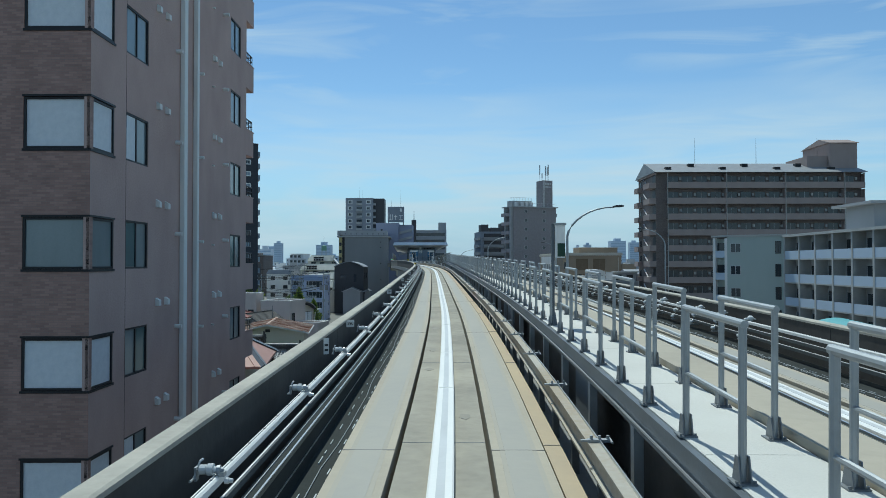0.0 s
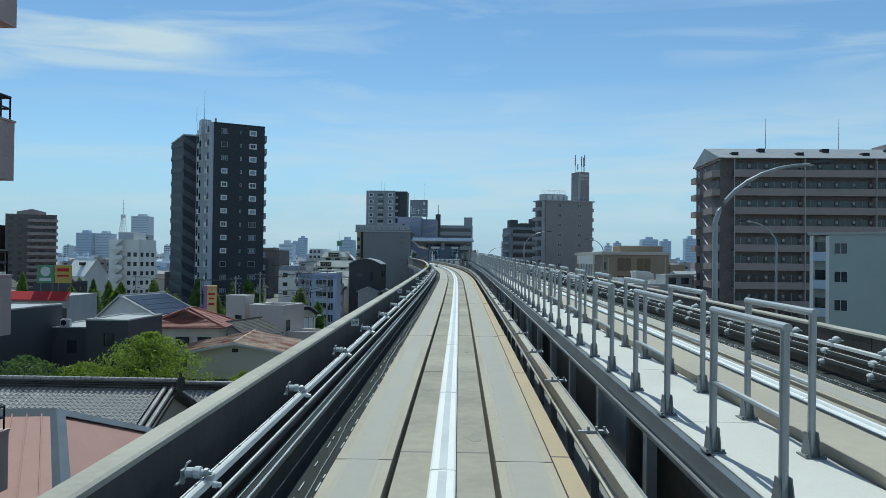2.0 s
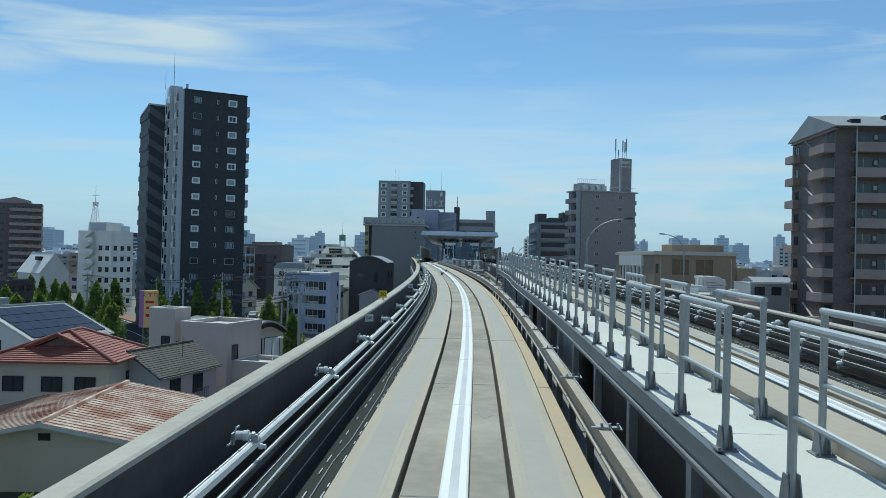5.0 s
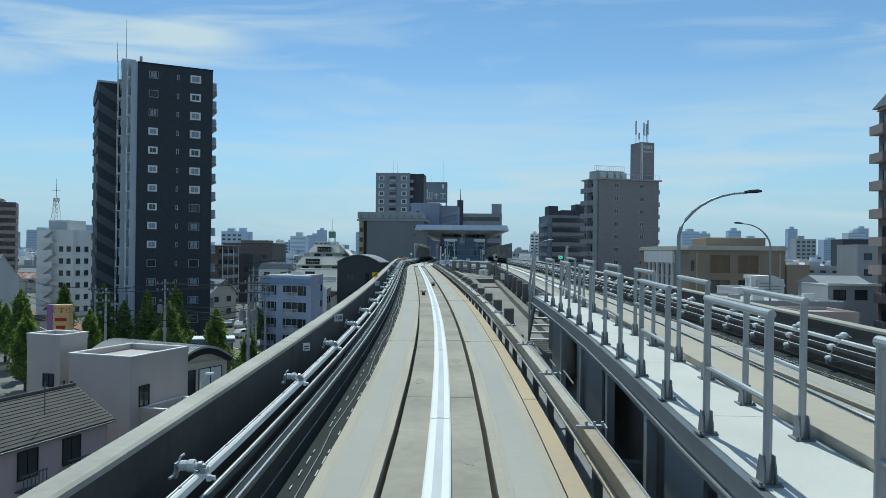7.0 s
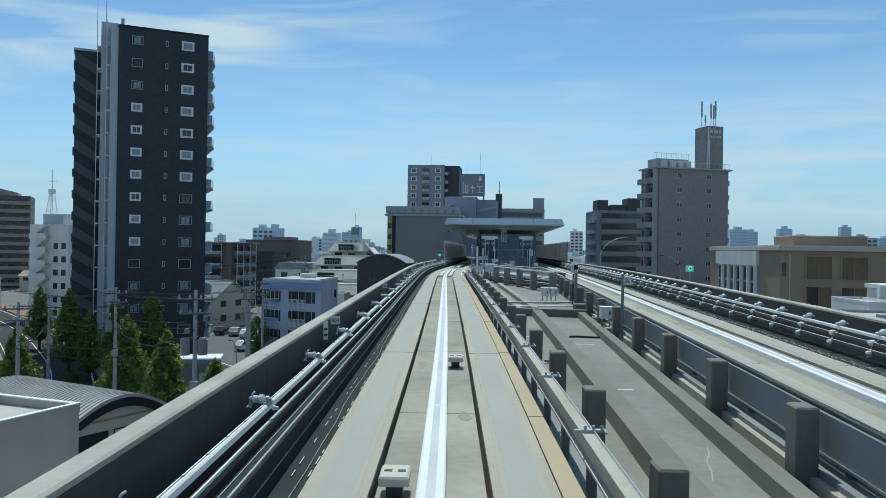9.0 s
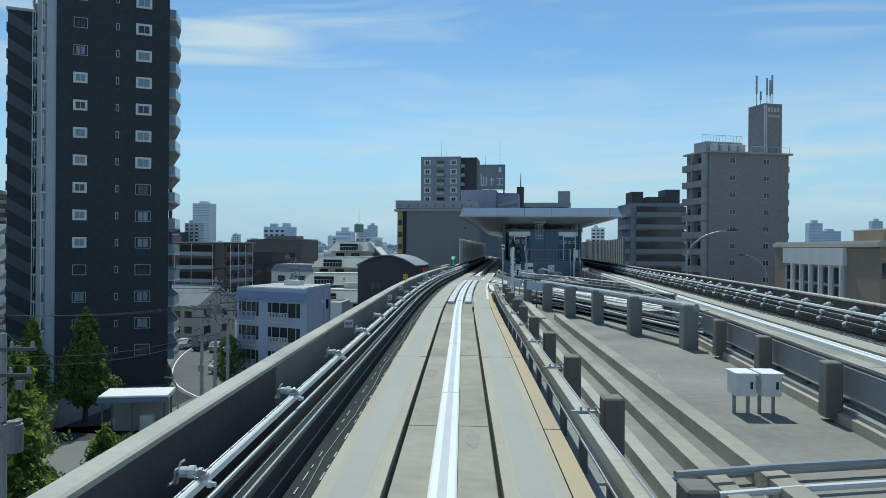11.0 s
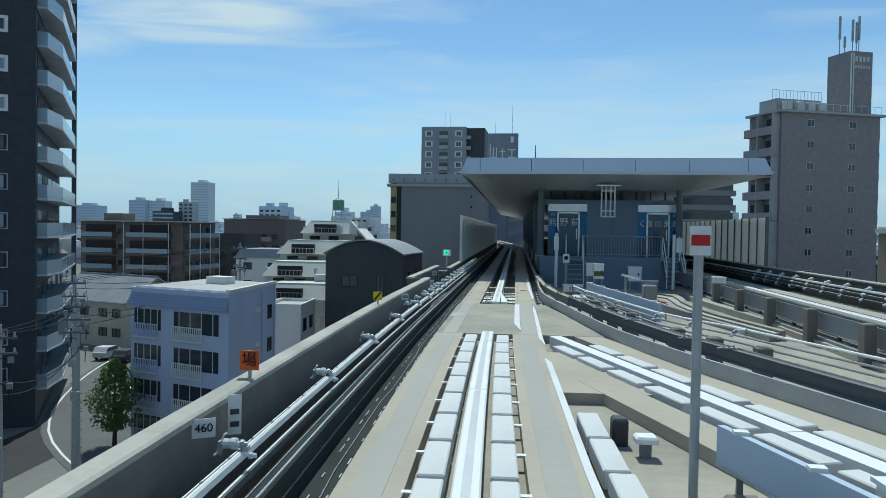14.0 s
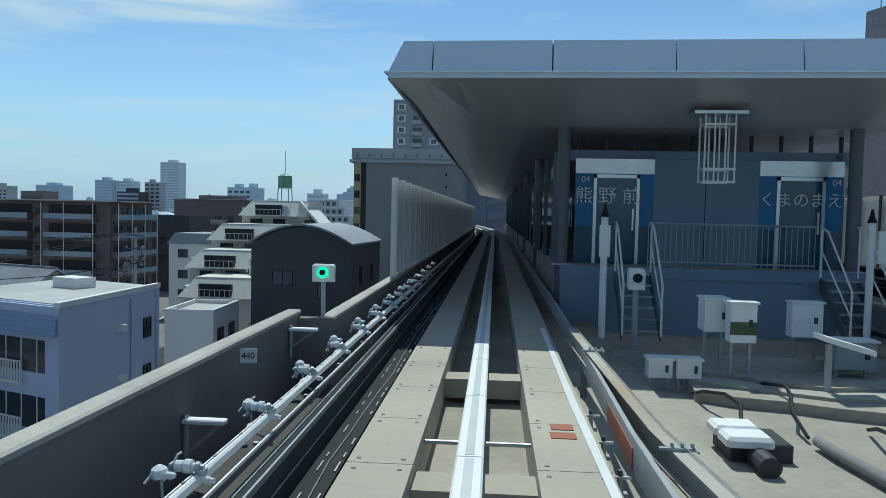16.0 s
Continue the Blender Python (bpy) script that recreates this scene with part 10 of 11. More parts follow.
POLES = [((-21.3, 128.2, 0), 13.0, ((12.5, 1.0), (11.7, 0.9)), 2, "concrete utility pole with crossarms and twin transformers", 20),
         ((-37.5, 135.5, 0), 11.5, ((11.0, 0.9), (10.2, 0.9)), 0, "tall concrete utility pole with two crossarms", 30),
         ((-36.5, 146.0, 0), 12.0, ((11.5, 0.9), (10.8, 0.9)), 1, "concrete utility pole with a transformer", 25),
         ((-32.6, 165.0, 0), 11.2, ((10.6, 0.8), (9.9, 0.8)), 1, "concrete utility pole with low transformer", 20),
         ((-33.5, 172.0, 0), 11.8, ((11.3, 0.7), (10.6, 0.7), (9.9, 0.7)), 0, "slender utility pole with three crossarms", 15),
         ((-36.8, 176.5, 0), 12.7, ((12.2, 0.7), (11.4, 0.7)), 2, "utility pole with twin transformers by the lilac block", 15),
         ((-39.0, 206.0, 0), 14.2, ((13.6, 0.7), (12.6, 0.7), (11.7, 0.7)), 1, "utility pole rising over the low roofs", 15),
         ((-58.0, 205.0, 0), 12.5, ((12.0, 0.9), (11.2, 0.9)), 0, "concrete utility pole on the side street", 30),
         ((-52.0, 160.0, 0), 10.5, ((10.0, 0.9),), 0, "concrete utility pole on the avenue", 40),
         ((-73.0, 178.0, 0), 10.5, ((10.0, 0.9),), 0, "concrete utility pole further down the avenue", 40)]
for at, h, arms, can, label, turn in POLES:
    pole(at, h, arms, can, label, turn)


def wire(a, b, sag, r=0.018):
    g = Geo()
    a, b = Vector(a), Vector(b)
    g.tube([a.lerp(b, i / 10) - Vector((0, 0, sag * 4 * (i / 10) * (1 - i / 10))) for i in range(11)], r, 4)
    tagged(new("overhead_wire", g.mesh("overhead_wire", RUBBER)), "thin black overhead wire between utility poles", "wire", "overhead wires")


for i, j in ((0, 2), (1, 8), (2, 3), (3, 4), (4, 5), (5, 6), (6, 7), (8, 9), (0, 1), (2, 8)):
    (x0, y0, _), h0 = POLES[i][:2]
    (x1, y1, _), h1 = POLES[j][:2]
    for dx, dz in ((-0.7, -0.3), (0.0, -0.3), (0.7, -0.3), (0.3, -2.6), (-0.3, -3.2)):
        wire((x0 + dx, y0, h0 + dz), (x1 + dx, y1, h1 + dz), 0.35 if dz > -1 else 0.7, 0.016 if dz > -1 else 0.028)


# small street lamps, shelter, cars
def shelter():
    ob = thing("entrance_canopy", (-40.5, 163.0, 0), 18, "small white flat-roofed canopy building at the street corner", "canopy")
    g = Geo()
    g.box(0, 5.4, 0, 3.6, 3.2, 3.55, cut=0.05)
    part("roof", g, WHITE_STEEL, ob)
    g = Geo()
    g.box(-0.05, 5.45, -0.05, 0.0, 3.0, 3.4)
    part("fascia", g, STEEL_NAVY, ob)
    for x in (0.3, 2.6, 5.1):
        for y in (0.3, 3.3):
            g = Geo()
            g.box(x - .07, x + .07, y - .07, y + .07, 0, 3.2)
            part("post", g, STEEL_BLUE, ob)
    g = Geo()
    g.box(0.5, 5.0, 3.0, 3.1, 0, 2.6)
    part("back_wall", g, GREY_WALL, ob)
    g = Geo()
    g.box(3.1, 4.2, 0.6, 1.3, 0, 1.8, cut=0.03)
    part("vending_box", g, FRAME_WHITE, ob)


shelter()


def car(at, turn, paint, label):
    ob = thing("car", at, turn, label, "car", "parked cars")
    g = Geo()
    side = [(-1.95, .35), (1.95, .35), (2.0, .75), (1.85, .95), (1.0, 1.0), (0.45, 1.45), (-1.4, 1.48), (-1.85, 1.0), (-2.0, .9)]
    g.loft([[(x, y, z) for x, z in side] for y in (-.80, .80)])
    part("body", g, paint, ob)
    g = Geo()
    gl = [(0.93, 1.02), (0.44, 1.41), (-1.36, 1.43), (-1.72, 1.03)]
    g.loft([[(x, y, z) for x, z in gl] for y in (-.812, .812)])
    part("side_glass", g, GLASS, ob)
    g = Geo()
    g.face((1.02, -.7, 1.01), (1.02, .7, 1.01), (.50, .64, 1.44), (.50, -.64, 1.44))
    part("windscreen", g, GLASS, ob)
    for x in (-1.25, 1.3):
        for y in (-.78, .62):
            g = Geo()
            g.tube([(x, y, .32), (x, y + .17, .32)], .32, 14)
            wl = part("wheel", g, RUBBER, ob)
            g = Geo()
            g.tube([(x, y - .01, .32), (x, y + .18, .32)], .19, 10)
            part("rim", g, GALV, wl)
    return ob


for i, (x, y, a) in enumerate(((-50.5, 211, 95), (-53.5, 213.5, 95), (-56.5, 214.5, 95), (-47.3, 209.5, 95), (-44.5, 196, 60), (-59.8, 216, 95))):
    car((x, y, 0.03), a, (WHITE_STEEL, GALV, STEEL_DARK, WHITE_STEEL, WHITE_STEEL, FRAME_WHITE)[i], ("white car parked in the open lot", "silver car parked in the open lot", "dark car parked in the open lot", "white compact car parked in the lot", "white car waiting on the side street", "pale grey car parked in the lot")[i])


# ---------------------------------------------------------------- the middle distance
def two_tone(w, h, frame, pane):
    """A window in one mesh, for buildings far off."""
    def make():
        g = Geo()
        xs = [-w / 2, -w / 2 + .07, -.035, .035, w / 2 - .07, w / 2]
        zs = [-h / 2, -h / 2 + .07, h / 2 - .07, h / 2]
        num = {}

        def vert(x, y, z):
            if (x, y, z) not in num:
                num[(x, y, z)] = len(g.v)
                g.v.append((x, y, z))
            return num[(x, y, z)]

        def quad(m, *pts):
            g.f.append(tuple(vert(*p) for p in pts))
            g.mi.append(m)

        for i in range(5):
            for j in range(3):
                x0, x1, z0, z1 = xs[i], xs[i + 1], zs[j], zs[j + 1]
                if j == 1 and i in (1, 3):
                    quad(1, (x0, -.02, z0), (x1, -.02, z0), (x1, -.02, z1), (x0, -.02, z1))
                    for p, q in (((x0, z0), (x1, z0)), ((x1, z0), (x1, z1)), ((x1, z1), (x0, z1)), ((x0, z1), (x0, z0))):
                        quad(0, (p[0], -.07, p[1]), (q[0], -.07, q[1]), (q[0], -.02, q[1]), (p[0], -.02, p[1]))
                else:
                    quad(0, (x0, -.07, z0), (x1, -.07, z0), (x1, -.07, z1), (x0, -.07, z1))
        ring = [(x, zs[0]) for x in xs] + [(xs[-1], z) for z in zs[1:]] + [(x, zs[-1]) for x in reversed(xs[:-1])] + [(xs[0], z) for z in reversed(zs[1:-1])]
        for p, q in zip(ring, ring[1:] + ring[:1]):
            quad(0, (p[0], -.07, p[1]), (p[0], .02, p[1]), (q[0], .02, q[1]), (q[0], -.07, q[1]))
        return g.mesh("window", frame, pane)
    return shared(("two", w, h, frame.name, pane.name), make)


def put_windows(ob, face, xs, zs, w, h, frame=None, pane=None):
    """face: (x, y, turn) of the wall's start; windows at xs along it and heights zs."""
    x0, y0, turn = face
    me = two_tone(w, h, frame or FRAME_DARK, pane or GLASS)
    m = pose(x0, y0, 0, 0, 0, turn)
    for z in zs:
        for x in xs:
            part("window", me, None, ob, m=m @ pose(x, 0, z))


def balconies(ob, face, length, zs, material, deep=1.1, bays=0, rail=None):
    """Slab, solid front and, between bays, party fins, one balcony a storey."""
    x0, y0, turn = face
    m = pose(x0, y0, 0, 0, 0, turn)
    for z in zs:
        g = Geo()
        g.box(0, length, -deep, 0, z - 0.15, z)
        g.box(0, length, -deep, -deep + 0.1, z, z + (1.05 if not rail else 0.12))
        g.box(0, 0.1, -deep, 0, z, z + 1.05)
        g.box(length - 0.1, length, -deep, 0, z, z + 1.05)
        b = part("balcony", g, material, ob, m=m)
        if rail:
            g = Geo()
            g.box(0, length, -deep + .02, -deep + .06, z + .2, z + 1.05)
            part("rail_panel", g, rail, b)


def brown_row():
    ob = block("apartment_building", (-96, 264, 0), -3, 21, 12, 16.0, BROWN_APT, ROOF_FLAT, "brown four-storey apartment block with deep dark balconies", 0.4)
    zs = [1.6 + 2.95 * k for k in range(5)]
    balconies(ob, (1.0, 0, 0), 6.5, zs, BROWN_APT, 1.3, rail=FROSTED_SKY)
    balconies(ob, (10.2, 0, 0), 8.6, zs, BROWN_APT, 1.3, rail=FROSTED_SKY)
    # flat dark sheets on the wall paint the shade behind each balcony
    for x0, x1 in ((1.0, 7.5), (10.2, 18.8)):
        for z in zs:
            g = Geo()
            g.box(x0 + .1, x1 - .1, -.03, -.005, z, z + 2.45)
            part("recess", g, FRAME_DARK, ob, "dark recess behind the balcony")
    put_windows(ob, (1.0, 0, 0), (1.6, 4.8), [z + 1.15 for z in zs], 2.2, 1.9)
    put_windows(ob, (10.2, 0, 0), (1.8, 4.4, 7.0), [z + 1.15 for z in zs], 2.1, 1.9)
    put_windows(ob, (7.5, 0, 0), (0.8,), [z + 1.3 for z in zs], 0.9, 1.0)
    balconies(ob, (21, 0.4, 90), 11.2, zs, BROWN_APT, 1.2, rail=FROSTED_SKY)
    put_windows(ob, (21, 0.4, 90), (1.8, 5.4, 9.0), [z + 1.15 for z in zs], 2.2, 1.9)
    for q in (0.45, 4.1, 7.8, 11.5):
        g = Geo()
        g.tube([(22.25, q, 0), (22.25, q, 16.2)], 0.07, 6)
        part("balcony_post", g, WHITE_STEEL, ob, "pale balcony post")
    g = Geo()
    g.box(-0.4, 22.6, -1.6, 12.4, 16.4, 16.6)
    part("eave", g, ROOF_FLAT, ob, "thin pale eave")
    for x in (9.9, 19.0, 13.9):
        g = Geo()
        g.tube([(x, -1.36, 0), (x, -1.36, 16.2)], 0.06, 6)
        part("downpipe", g, WHITE_STEEL, ob, "pale downpipe")
    g = Geo()
    g.box(2, 6, 4, 8, 16, 18.0)
    part("stair_head", g, BROWN_APT, ob)


brown_row()
ob = block("office_building", (-81.3, 285, 0), 2, 8.6, 10, 13.9, CHARCOAL, ROOF_FLAT, "plain dark grey three-storey box building", 0.4)
put_windows(ob, (0, 0, 0), (3.6, 6.6), (9.6, 6.4), 1.3, 1.3)
ob = block("brown_building", (-98, 330, 0), -4, 18, 14, 17.2, BROWN_APT, ROOF_FLAT, "long low brown apartment block with roof balustrade", 0.6)
put_windows(ob, (0, 0, 0), [2 + 3.3 * i for i in range(5)], (13.2, 10.2), 1.7, 1.3)
balconies(ob, (0.6, 0, 0), 14, (12.0, 9.0), BROWN_LIGHT, 1.0)
g = Geo()
g.box(-0.3, 18.3, -0.4, 14.3, 17.9, 18.05)
part("roof_rail", g, ROOF_FLAT, ob, "pale roof rail")
g = Geo()
g.box(5, 15, 3, 9, 17.2, 19.0)
part("stair_head", g, BROWN_APT, ob)

# white house with mansard edges
ob = thing("white_house", (-61.2, 255, 0), -4, "white three-storey house with sloping mansard roof edge", "house")
g = Geo()
g.box(0, 9.0, 0, 9, 0, 10.6)
part("wall", g, WHITE_WALL, ob)
g = Geo()
g.loft([[(-.2, -.2, 10.6), (9.2, -.2, 10.6), (9.2, 9.2, 10.6), (-.2, 9.2, 10.6)], [(.5, .7, 12.1), (8.5, .7, 12.1), (8.5, 8.5, 12.1), (.5, 8.5, 12.1)]])
part("roof", g, ROOF_GREY, ob)
put_windows(ob, (0, 0, 0), (2.2, 6.6), (9.2, 6.2, 3.4), 1.5, 1.2)
put_windows(ob, (9, 0, 90), (2.2, 6.6), (9.2, 6.2), 1.2, 1.1)


# cream stepped building with a green water tank on top
def terraces():
    ob = thing("terraced_building", (-45.6, 221, 0), 4, "cream stepped apartment building with sloping terrace parapets", "apartment building")
    steps = ((2.6, 0, 9.5, 6, 9.0), (0.9, 6, 11.0, 6, 11.4), (1.0, 12, 11.0, 6, 14.1), (2.6, 18, 8.2, 8, 16.9))
    for i, (x, y, w, d, h) in enumerate(steps):
        g = Geo()
        g.box(x, x + w, y + 1.2, y + d + (30 - y - d) * 0.0 + 1.2, 0, h - 0.9)
        s = part("storey", g, CREAM, ob)
        g = Geo()
        g.loft([[(x - .1, y - .2, h - 1.9), (x + w, y - .2, h - 1.9), (x + w, y + 1.5, h - .1), (x + 1.1, y + 1.5, h - .1)], [(x - .1, y, h - 1.9), (x + w, y, h - 1.9), (x + w, y + 1.7, h), (x + 1.1, y + 1.7, h)]])
        g.box(x + 1.1, x + w, y + 1.5, y + d + 1.2, h - .9, h - .02)
        part("sloping_parapet", g, CREAM, s, "sloping cream terrace parapet")
        # solid dark box; the loggia's shade is put into its colour
        g = Geo()
        g.box(x + 2.0, x + 5.2, y - .12, y + 0.4, h - 1.75, h - .55)
        part("loggia", g, FRAME_DARK, s, "dark recessed loggia opening")
        g = Geo()
        for k in range(7):
            xx = x + 2.1 + k * 0.5
            g.tube([(xx, y - .16, h - 1.75), (xx, y - .16, h - 1.1)], 0.02, 4)
        g.tube([(x + 2.0, y - .16, h - 1.1), (x + 5.2, y - .16, h - 1.1)], 0.03, 4)
        part("terrace_rail", g, WHITE_STEEL, s)
        put_windows(ob, (x, y + 1.2, 0), (1.8, 4.6, 8.5), (h - 2.9,), 1.5, 1.3)
    g = Geo()
    g.loft([[(9.6, 18.4, 16.9), (9.9, 18.4, 16.9), (9.9, 25.5, 16.9), (9.6, 25.5, 16.9)], [(12.6, 18.4, 13.6), (12.9, 18.4, 13.6), (12.9, 25.5, 13.6), (12.6, 25.5, 13.6)]])
    part("sloping_side", g, WHITE_WALL, ob, "sloping white side wall of the top storey")
    g = Geo()
    for dx, dz in ((0, 1.0), (.5, 1.4), (1.6, .9)):
        g.tube([(7.2 + dx, 6.8, 9.0), (7.2 + dx, 6.8, 9.0 + dz)], 0.16, 8)
        g.tube([(7.2 + dx, 6.8, 9.0 + dz), (7.2 + dx, 6.8, 9.15 + dz)], 0.26, 8)
    part("vent_stack", g, ALU, ob, "metal roof vent stacks")
    g = Geo()
    g.box(8.2, 11.0, 4.2, 5.2, 9.0, 9.9, cut=.04)
    part("roof_unit", g, FRAME_WHITE, ob, "white air-conditioning units")
    return ob


terraces()
ob = thing("water_tank", (-39.2, 241, 16.8), 0, "green water tank on a steel frame over the terraces", "water tank")
g = Geo()
g.tube([(0, 0, 1.6), (0, 0, 1.7), (0, 0, 3.1)], 0.85, 16)
g.tube([(0, 0, 3.1), (0, 0, 3.4)], 0.7, 12, 0.2)
part("tank", g, mat("green_tank_paint", (0.20, 0.36, 0.27), (0.16, 0.30, 0.22), rough=0.5), ob)
for x in (-.7, .7):
    for y in (-.7, .7):
        g = Geo()
        g.tube([(x, y, 0), (x * .9, y * .9, 1.7)], 0.06, 6)
        part("leg", g, GALV, ob)
g = Geo()
g.tube([(0, 0, 3.3), (0, 0, 6.2)], 0.04, 6, 0.02)
part("aerial", g, STEEL_BLUE, ob)
ob = block("white_annex", (-35.6, 204, 0), 6, 3.6, 6.5, 8.0, WHITE_WALL, ROOF_FLAT, "low white two-storey annex with brown flat roof", 0.35)
put_windows(ob, (3.6, 0, 90), (1.6, 4.4), (6.2,), 1.4, 1.3)
ob = gable_house("shed", (-31.0, 214), 4, 4.2, 8, 6.2, 7.2, GREY_WALL, ROOF_GREY, "small shed with pale ribbed metal roof", over=0.3, seams=14)
ob = gable_house("shed", (-26.0, 207), -8, 5.0, 12, 6.4, 7.4, GREY_WALL, ROOF_GREY, "long low shed with ribbed grey roof", over=0.3, seams=20)
# pitched grey house behind the tower
ob = gable_house("grey_house", (-60, 227), 72, 9.0, 14, 6.2, 9.0, BEIGE, ROOF_GREY, "large beige house with grey pitched metal roof", over=0.5, seams=22)
put_windows(ob, (-4.5, 0, 0), (2.2, 6.4), (4.6, 1.9), 1.5, 1.2)
put_windows(ob, (-4.5, 14, -90), (2.5, 6, 9.5, 12), (4.4, 1.9), 1.5, 1.1)


# white flats with an outside stair and a lattice mast
def stair_flats():
    ob = block("apartment_building", (-104.4, 230, 0), -8, 9.4, 9, 19.0, WHITE_WALL, ROOF_FLAT, "narrow white apartment building with an open outside stair", 0.4)
    g = Geo()
    g.box(2.2, 7.2, 1, 7, 19, 21.6)
    part("stair_head", g, WHITE_WALL, ob)
    g = Geo()
    g.box(2.4, 7.0, 0.95, 1.0, 19.5, 21.3)
    part("sign_panel", g, TOWER_GREY, ob, "pale blue sign panel")
    for k in range(7):
        z = 0.4 + 2.7 * k
        g = Geo()
        g.box(1.2, 5.2, -1.5, 0, z - .15, z)
        g.box(1.2, 5.2, -1.5, -1.4, z, z + 1.0)
        g.loft([[(1.4, -1.4, z), (1.4, -.1, z), (1.4, -.1, z + .2), (1.4, -1.4, z + .2)], [(4.9, -1.4, z + 2.5), (4.9, -.1, z + 2.5), (4.9, -.1, z + 2.7), (4.9, -1.4, z + 2.7)]])
        part("stair_landing", g, WHITE_WALL, ob, "open stair flight and landing")
    put_windows(ob, (5.4, 0, 0), (1.0, 2.9), [1.6 + 2.7 * k for k in range(6)], 1.0, 1.2)
    put_windows(ob, (9.4, 0, 90), (1.6, 4.4, 7.2), [1.6 + 2.7 * k for k in range(6)], 1.3, 1.2)
    m = thing("lattice_mast", (-102.0, 233.4, 21.55), 0, "steel lattice radio mast on the white building", "mast")
    g = Geo()
    for sx in (-1, 1):
        for sy in (-1, 1):
            g.tube([(sx * .8, sy * .8, 0), (sx * .35, sy * .35, 4.4)], 0.07, 5)
    for k in range(5):
        r0, r1 = .8 - .09 * k, .8 - .09 * (k + 1)
        z = .88 * k
        for a, b in (((-r0, -r0), (r1, -r1)), ((r0, -r0), (-r1, -r1)), ((r0, -r0), (r1, r1)), ((-r0, -r0), (-r1, r1)), ((-r0, -r0), (r0, -r0))):
            g.tube([(*a, z), (*b, z + (.88 if a[0] != -b[0] or a[1] != b[1] or r0 != abs(b[0]) else 0))], 0.04, 4)
    part("lattice", g, WHITE_STEEL, m)
    g = Geo()
    g.tube([(0, 0, 4.4), (0, 0, 5.3)], 0.7, 14)
    part("platform", g, WHITE_STEEL, m)
    g = Geo()
    g.tube([(0, 0, 5.3), (0, 0, 9.6)], 0.06, 6, 0.03)
    g.tube([(-1.0, 0, 7.0), (1.0, 0, 7.0)], 0.03, 5)
    part("aerial", g, STEEL_BLUE, m)


stair_flats()


def brown_tower():
    ob = block("apartment_tower", (-192.5, 320.5, 0), 30, 19, 15, 31.6, BROWN_APT, ROOF_FLAT, "eleven-storey brown apartment tower with low gabled top", 0.3, "apartment tower")
    zs = [1.5 + 2.8 * k for k in range(11)]
    put_windows(ob, (0, 0, 0), (2.0, 5.4), [z + .4 for z in zs], 1.6, 1.3)
    balconies(ob, (8.0, 0, 0), 11.5, [z - .6 for z in zs], BROWN_LIGHT, 1.2)
    put_windows(ob, (8.0, 0, 0), (2, 5.6, 9.2), [z + .5 for z in zs], 2.0, 1.5)
    g = Geo()
    g.loft([[(4, 2, 31.6), (15, 2, 31.6), (15, 2, 33.0), (9.5, 2, 34.3), (4, 2, 33.0)], [(4, 12, 31.6), (15, 12, 31.6), (15, 12, 33.0), (9.5, 12, 34.3), (4, 12, 33.0)]])
    part("gabled_top", g, BROWN_LIGHT, ob)


brown_tower()
ob = block("apartment_building", (-213, 318, 0), 4, 16, 14, 27.0, BROWN_APT, ROOF_FLAT, "brown apartment block beside the brown tower", 0.3)
put_windows(ob, (0, 0, 0), (2, 5, 8, 11, 14), [2 + 2.8 * k for k in range(9)], 1.7, 1.3)
ob = gable_house("white_roofed_house", (-95.4, 205), 60, 6.5, 9.0, 9.6, 13.8, WHITE_WALL, WHITE_WALL, "house with steep white roof and a dark roof window", over=0.2, seams=0)
g = Geo()
g.box(-1.9, -1.0, 3.0, 4.6, 12.1, 12.9)
part("roof_window", g, FRAME_DARK, ob)

# stepped white block far off
ob = thing("stepped_block", (-88, 420, 0), -6, "pale stepped apartment block with terraced upper floors", "apartment building")
for k in range(7):
    g = Geo()
    z = 2.85 * k
    x1 = 15 - max(0, k - 3) * 2.2
    g.box(max(0, k - 5) * 1.5, x1, 0, 14, z, z + 2.6)
    s = part("storey", g, TOWER_GREY, ob)
    g = Geo()
    g.box(max(0, k - 5) * 1.5 - .3, x1 + .9, -.9, 14, z + 2.6, z + 2.85)
    part("terrace_slab", g, WHITE_WALL, s)
    for i in range(5):
        if 2.6 + i * 2.3 < x1:
            g = Geo()
            g.box(1.2 + i * 2.3, 2.6 + i * 2.3, -.05, 0, z + .6, z + 2.0)
            part("window", g, GLASS, s)

# right-hand low buildings
ob = block("ochre_hall", (47.1, 194.6, 0), 0, 3.6, 10, 13.6, TAN, ROOF_FLAT, "plain tan-walled annex beside the tan hall", 0.3)
g = Geo()
g.box(1.2, 2.6, 2, 4, 13.6, 14.3)
part("roof_box", g, WHITE_WALL, ob)
ob = thing("white_shed", (32.8, 169, 0), 0, "small white shed with a sloping hood roof", "shed")
g = Geo()
g.box(0.9, 4.3, 0, 5, 0, 12.2)
part("wall", g, WHITE_WALL, ob)
g = Geo()
g.loft([[(x, y, z) for x, z in ((0.7, 12.2), (0.7, 12.65), (3.0, 12.65), (3.6, 12.45), (4.4, 11.5), (4.4, 11.2), (4.2, 11.2))] for y in (-.2, 5.1)])
part("hood_roof", g, WHITE_WALL, ob)
g = Geo()
g.box(0, .55, -.1, .5, 8, 12.55)
part("white_post", g, WHITE_STEEL, ob)
for k in range(5):
    g = Geo()
    g.box(1.2, 3.8, -.03, 0, 10.0 + .4 * k, 10.12 + .4 * k)
    part("louvre", g, GREY_WALL, ob)
ob = block("low_shop", (29.3, 163, 0), 0, 3.2, 9, 11.0, WHITE_WALL, ROOF_FLAT, "low white building beside the hooded shed", 0.25)
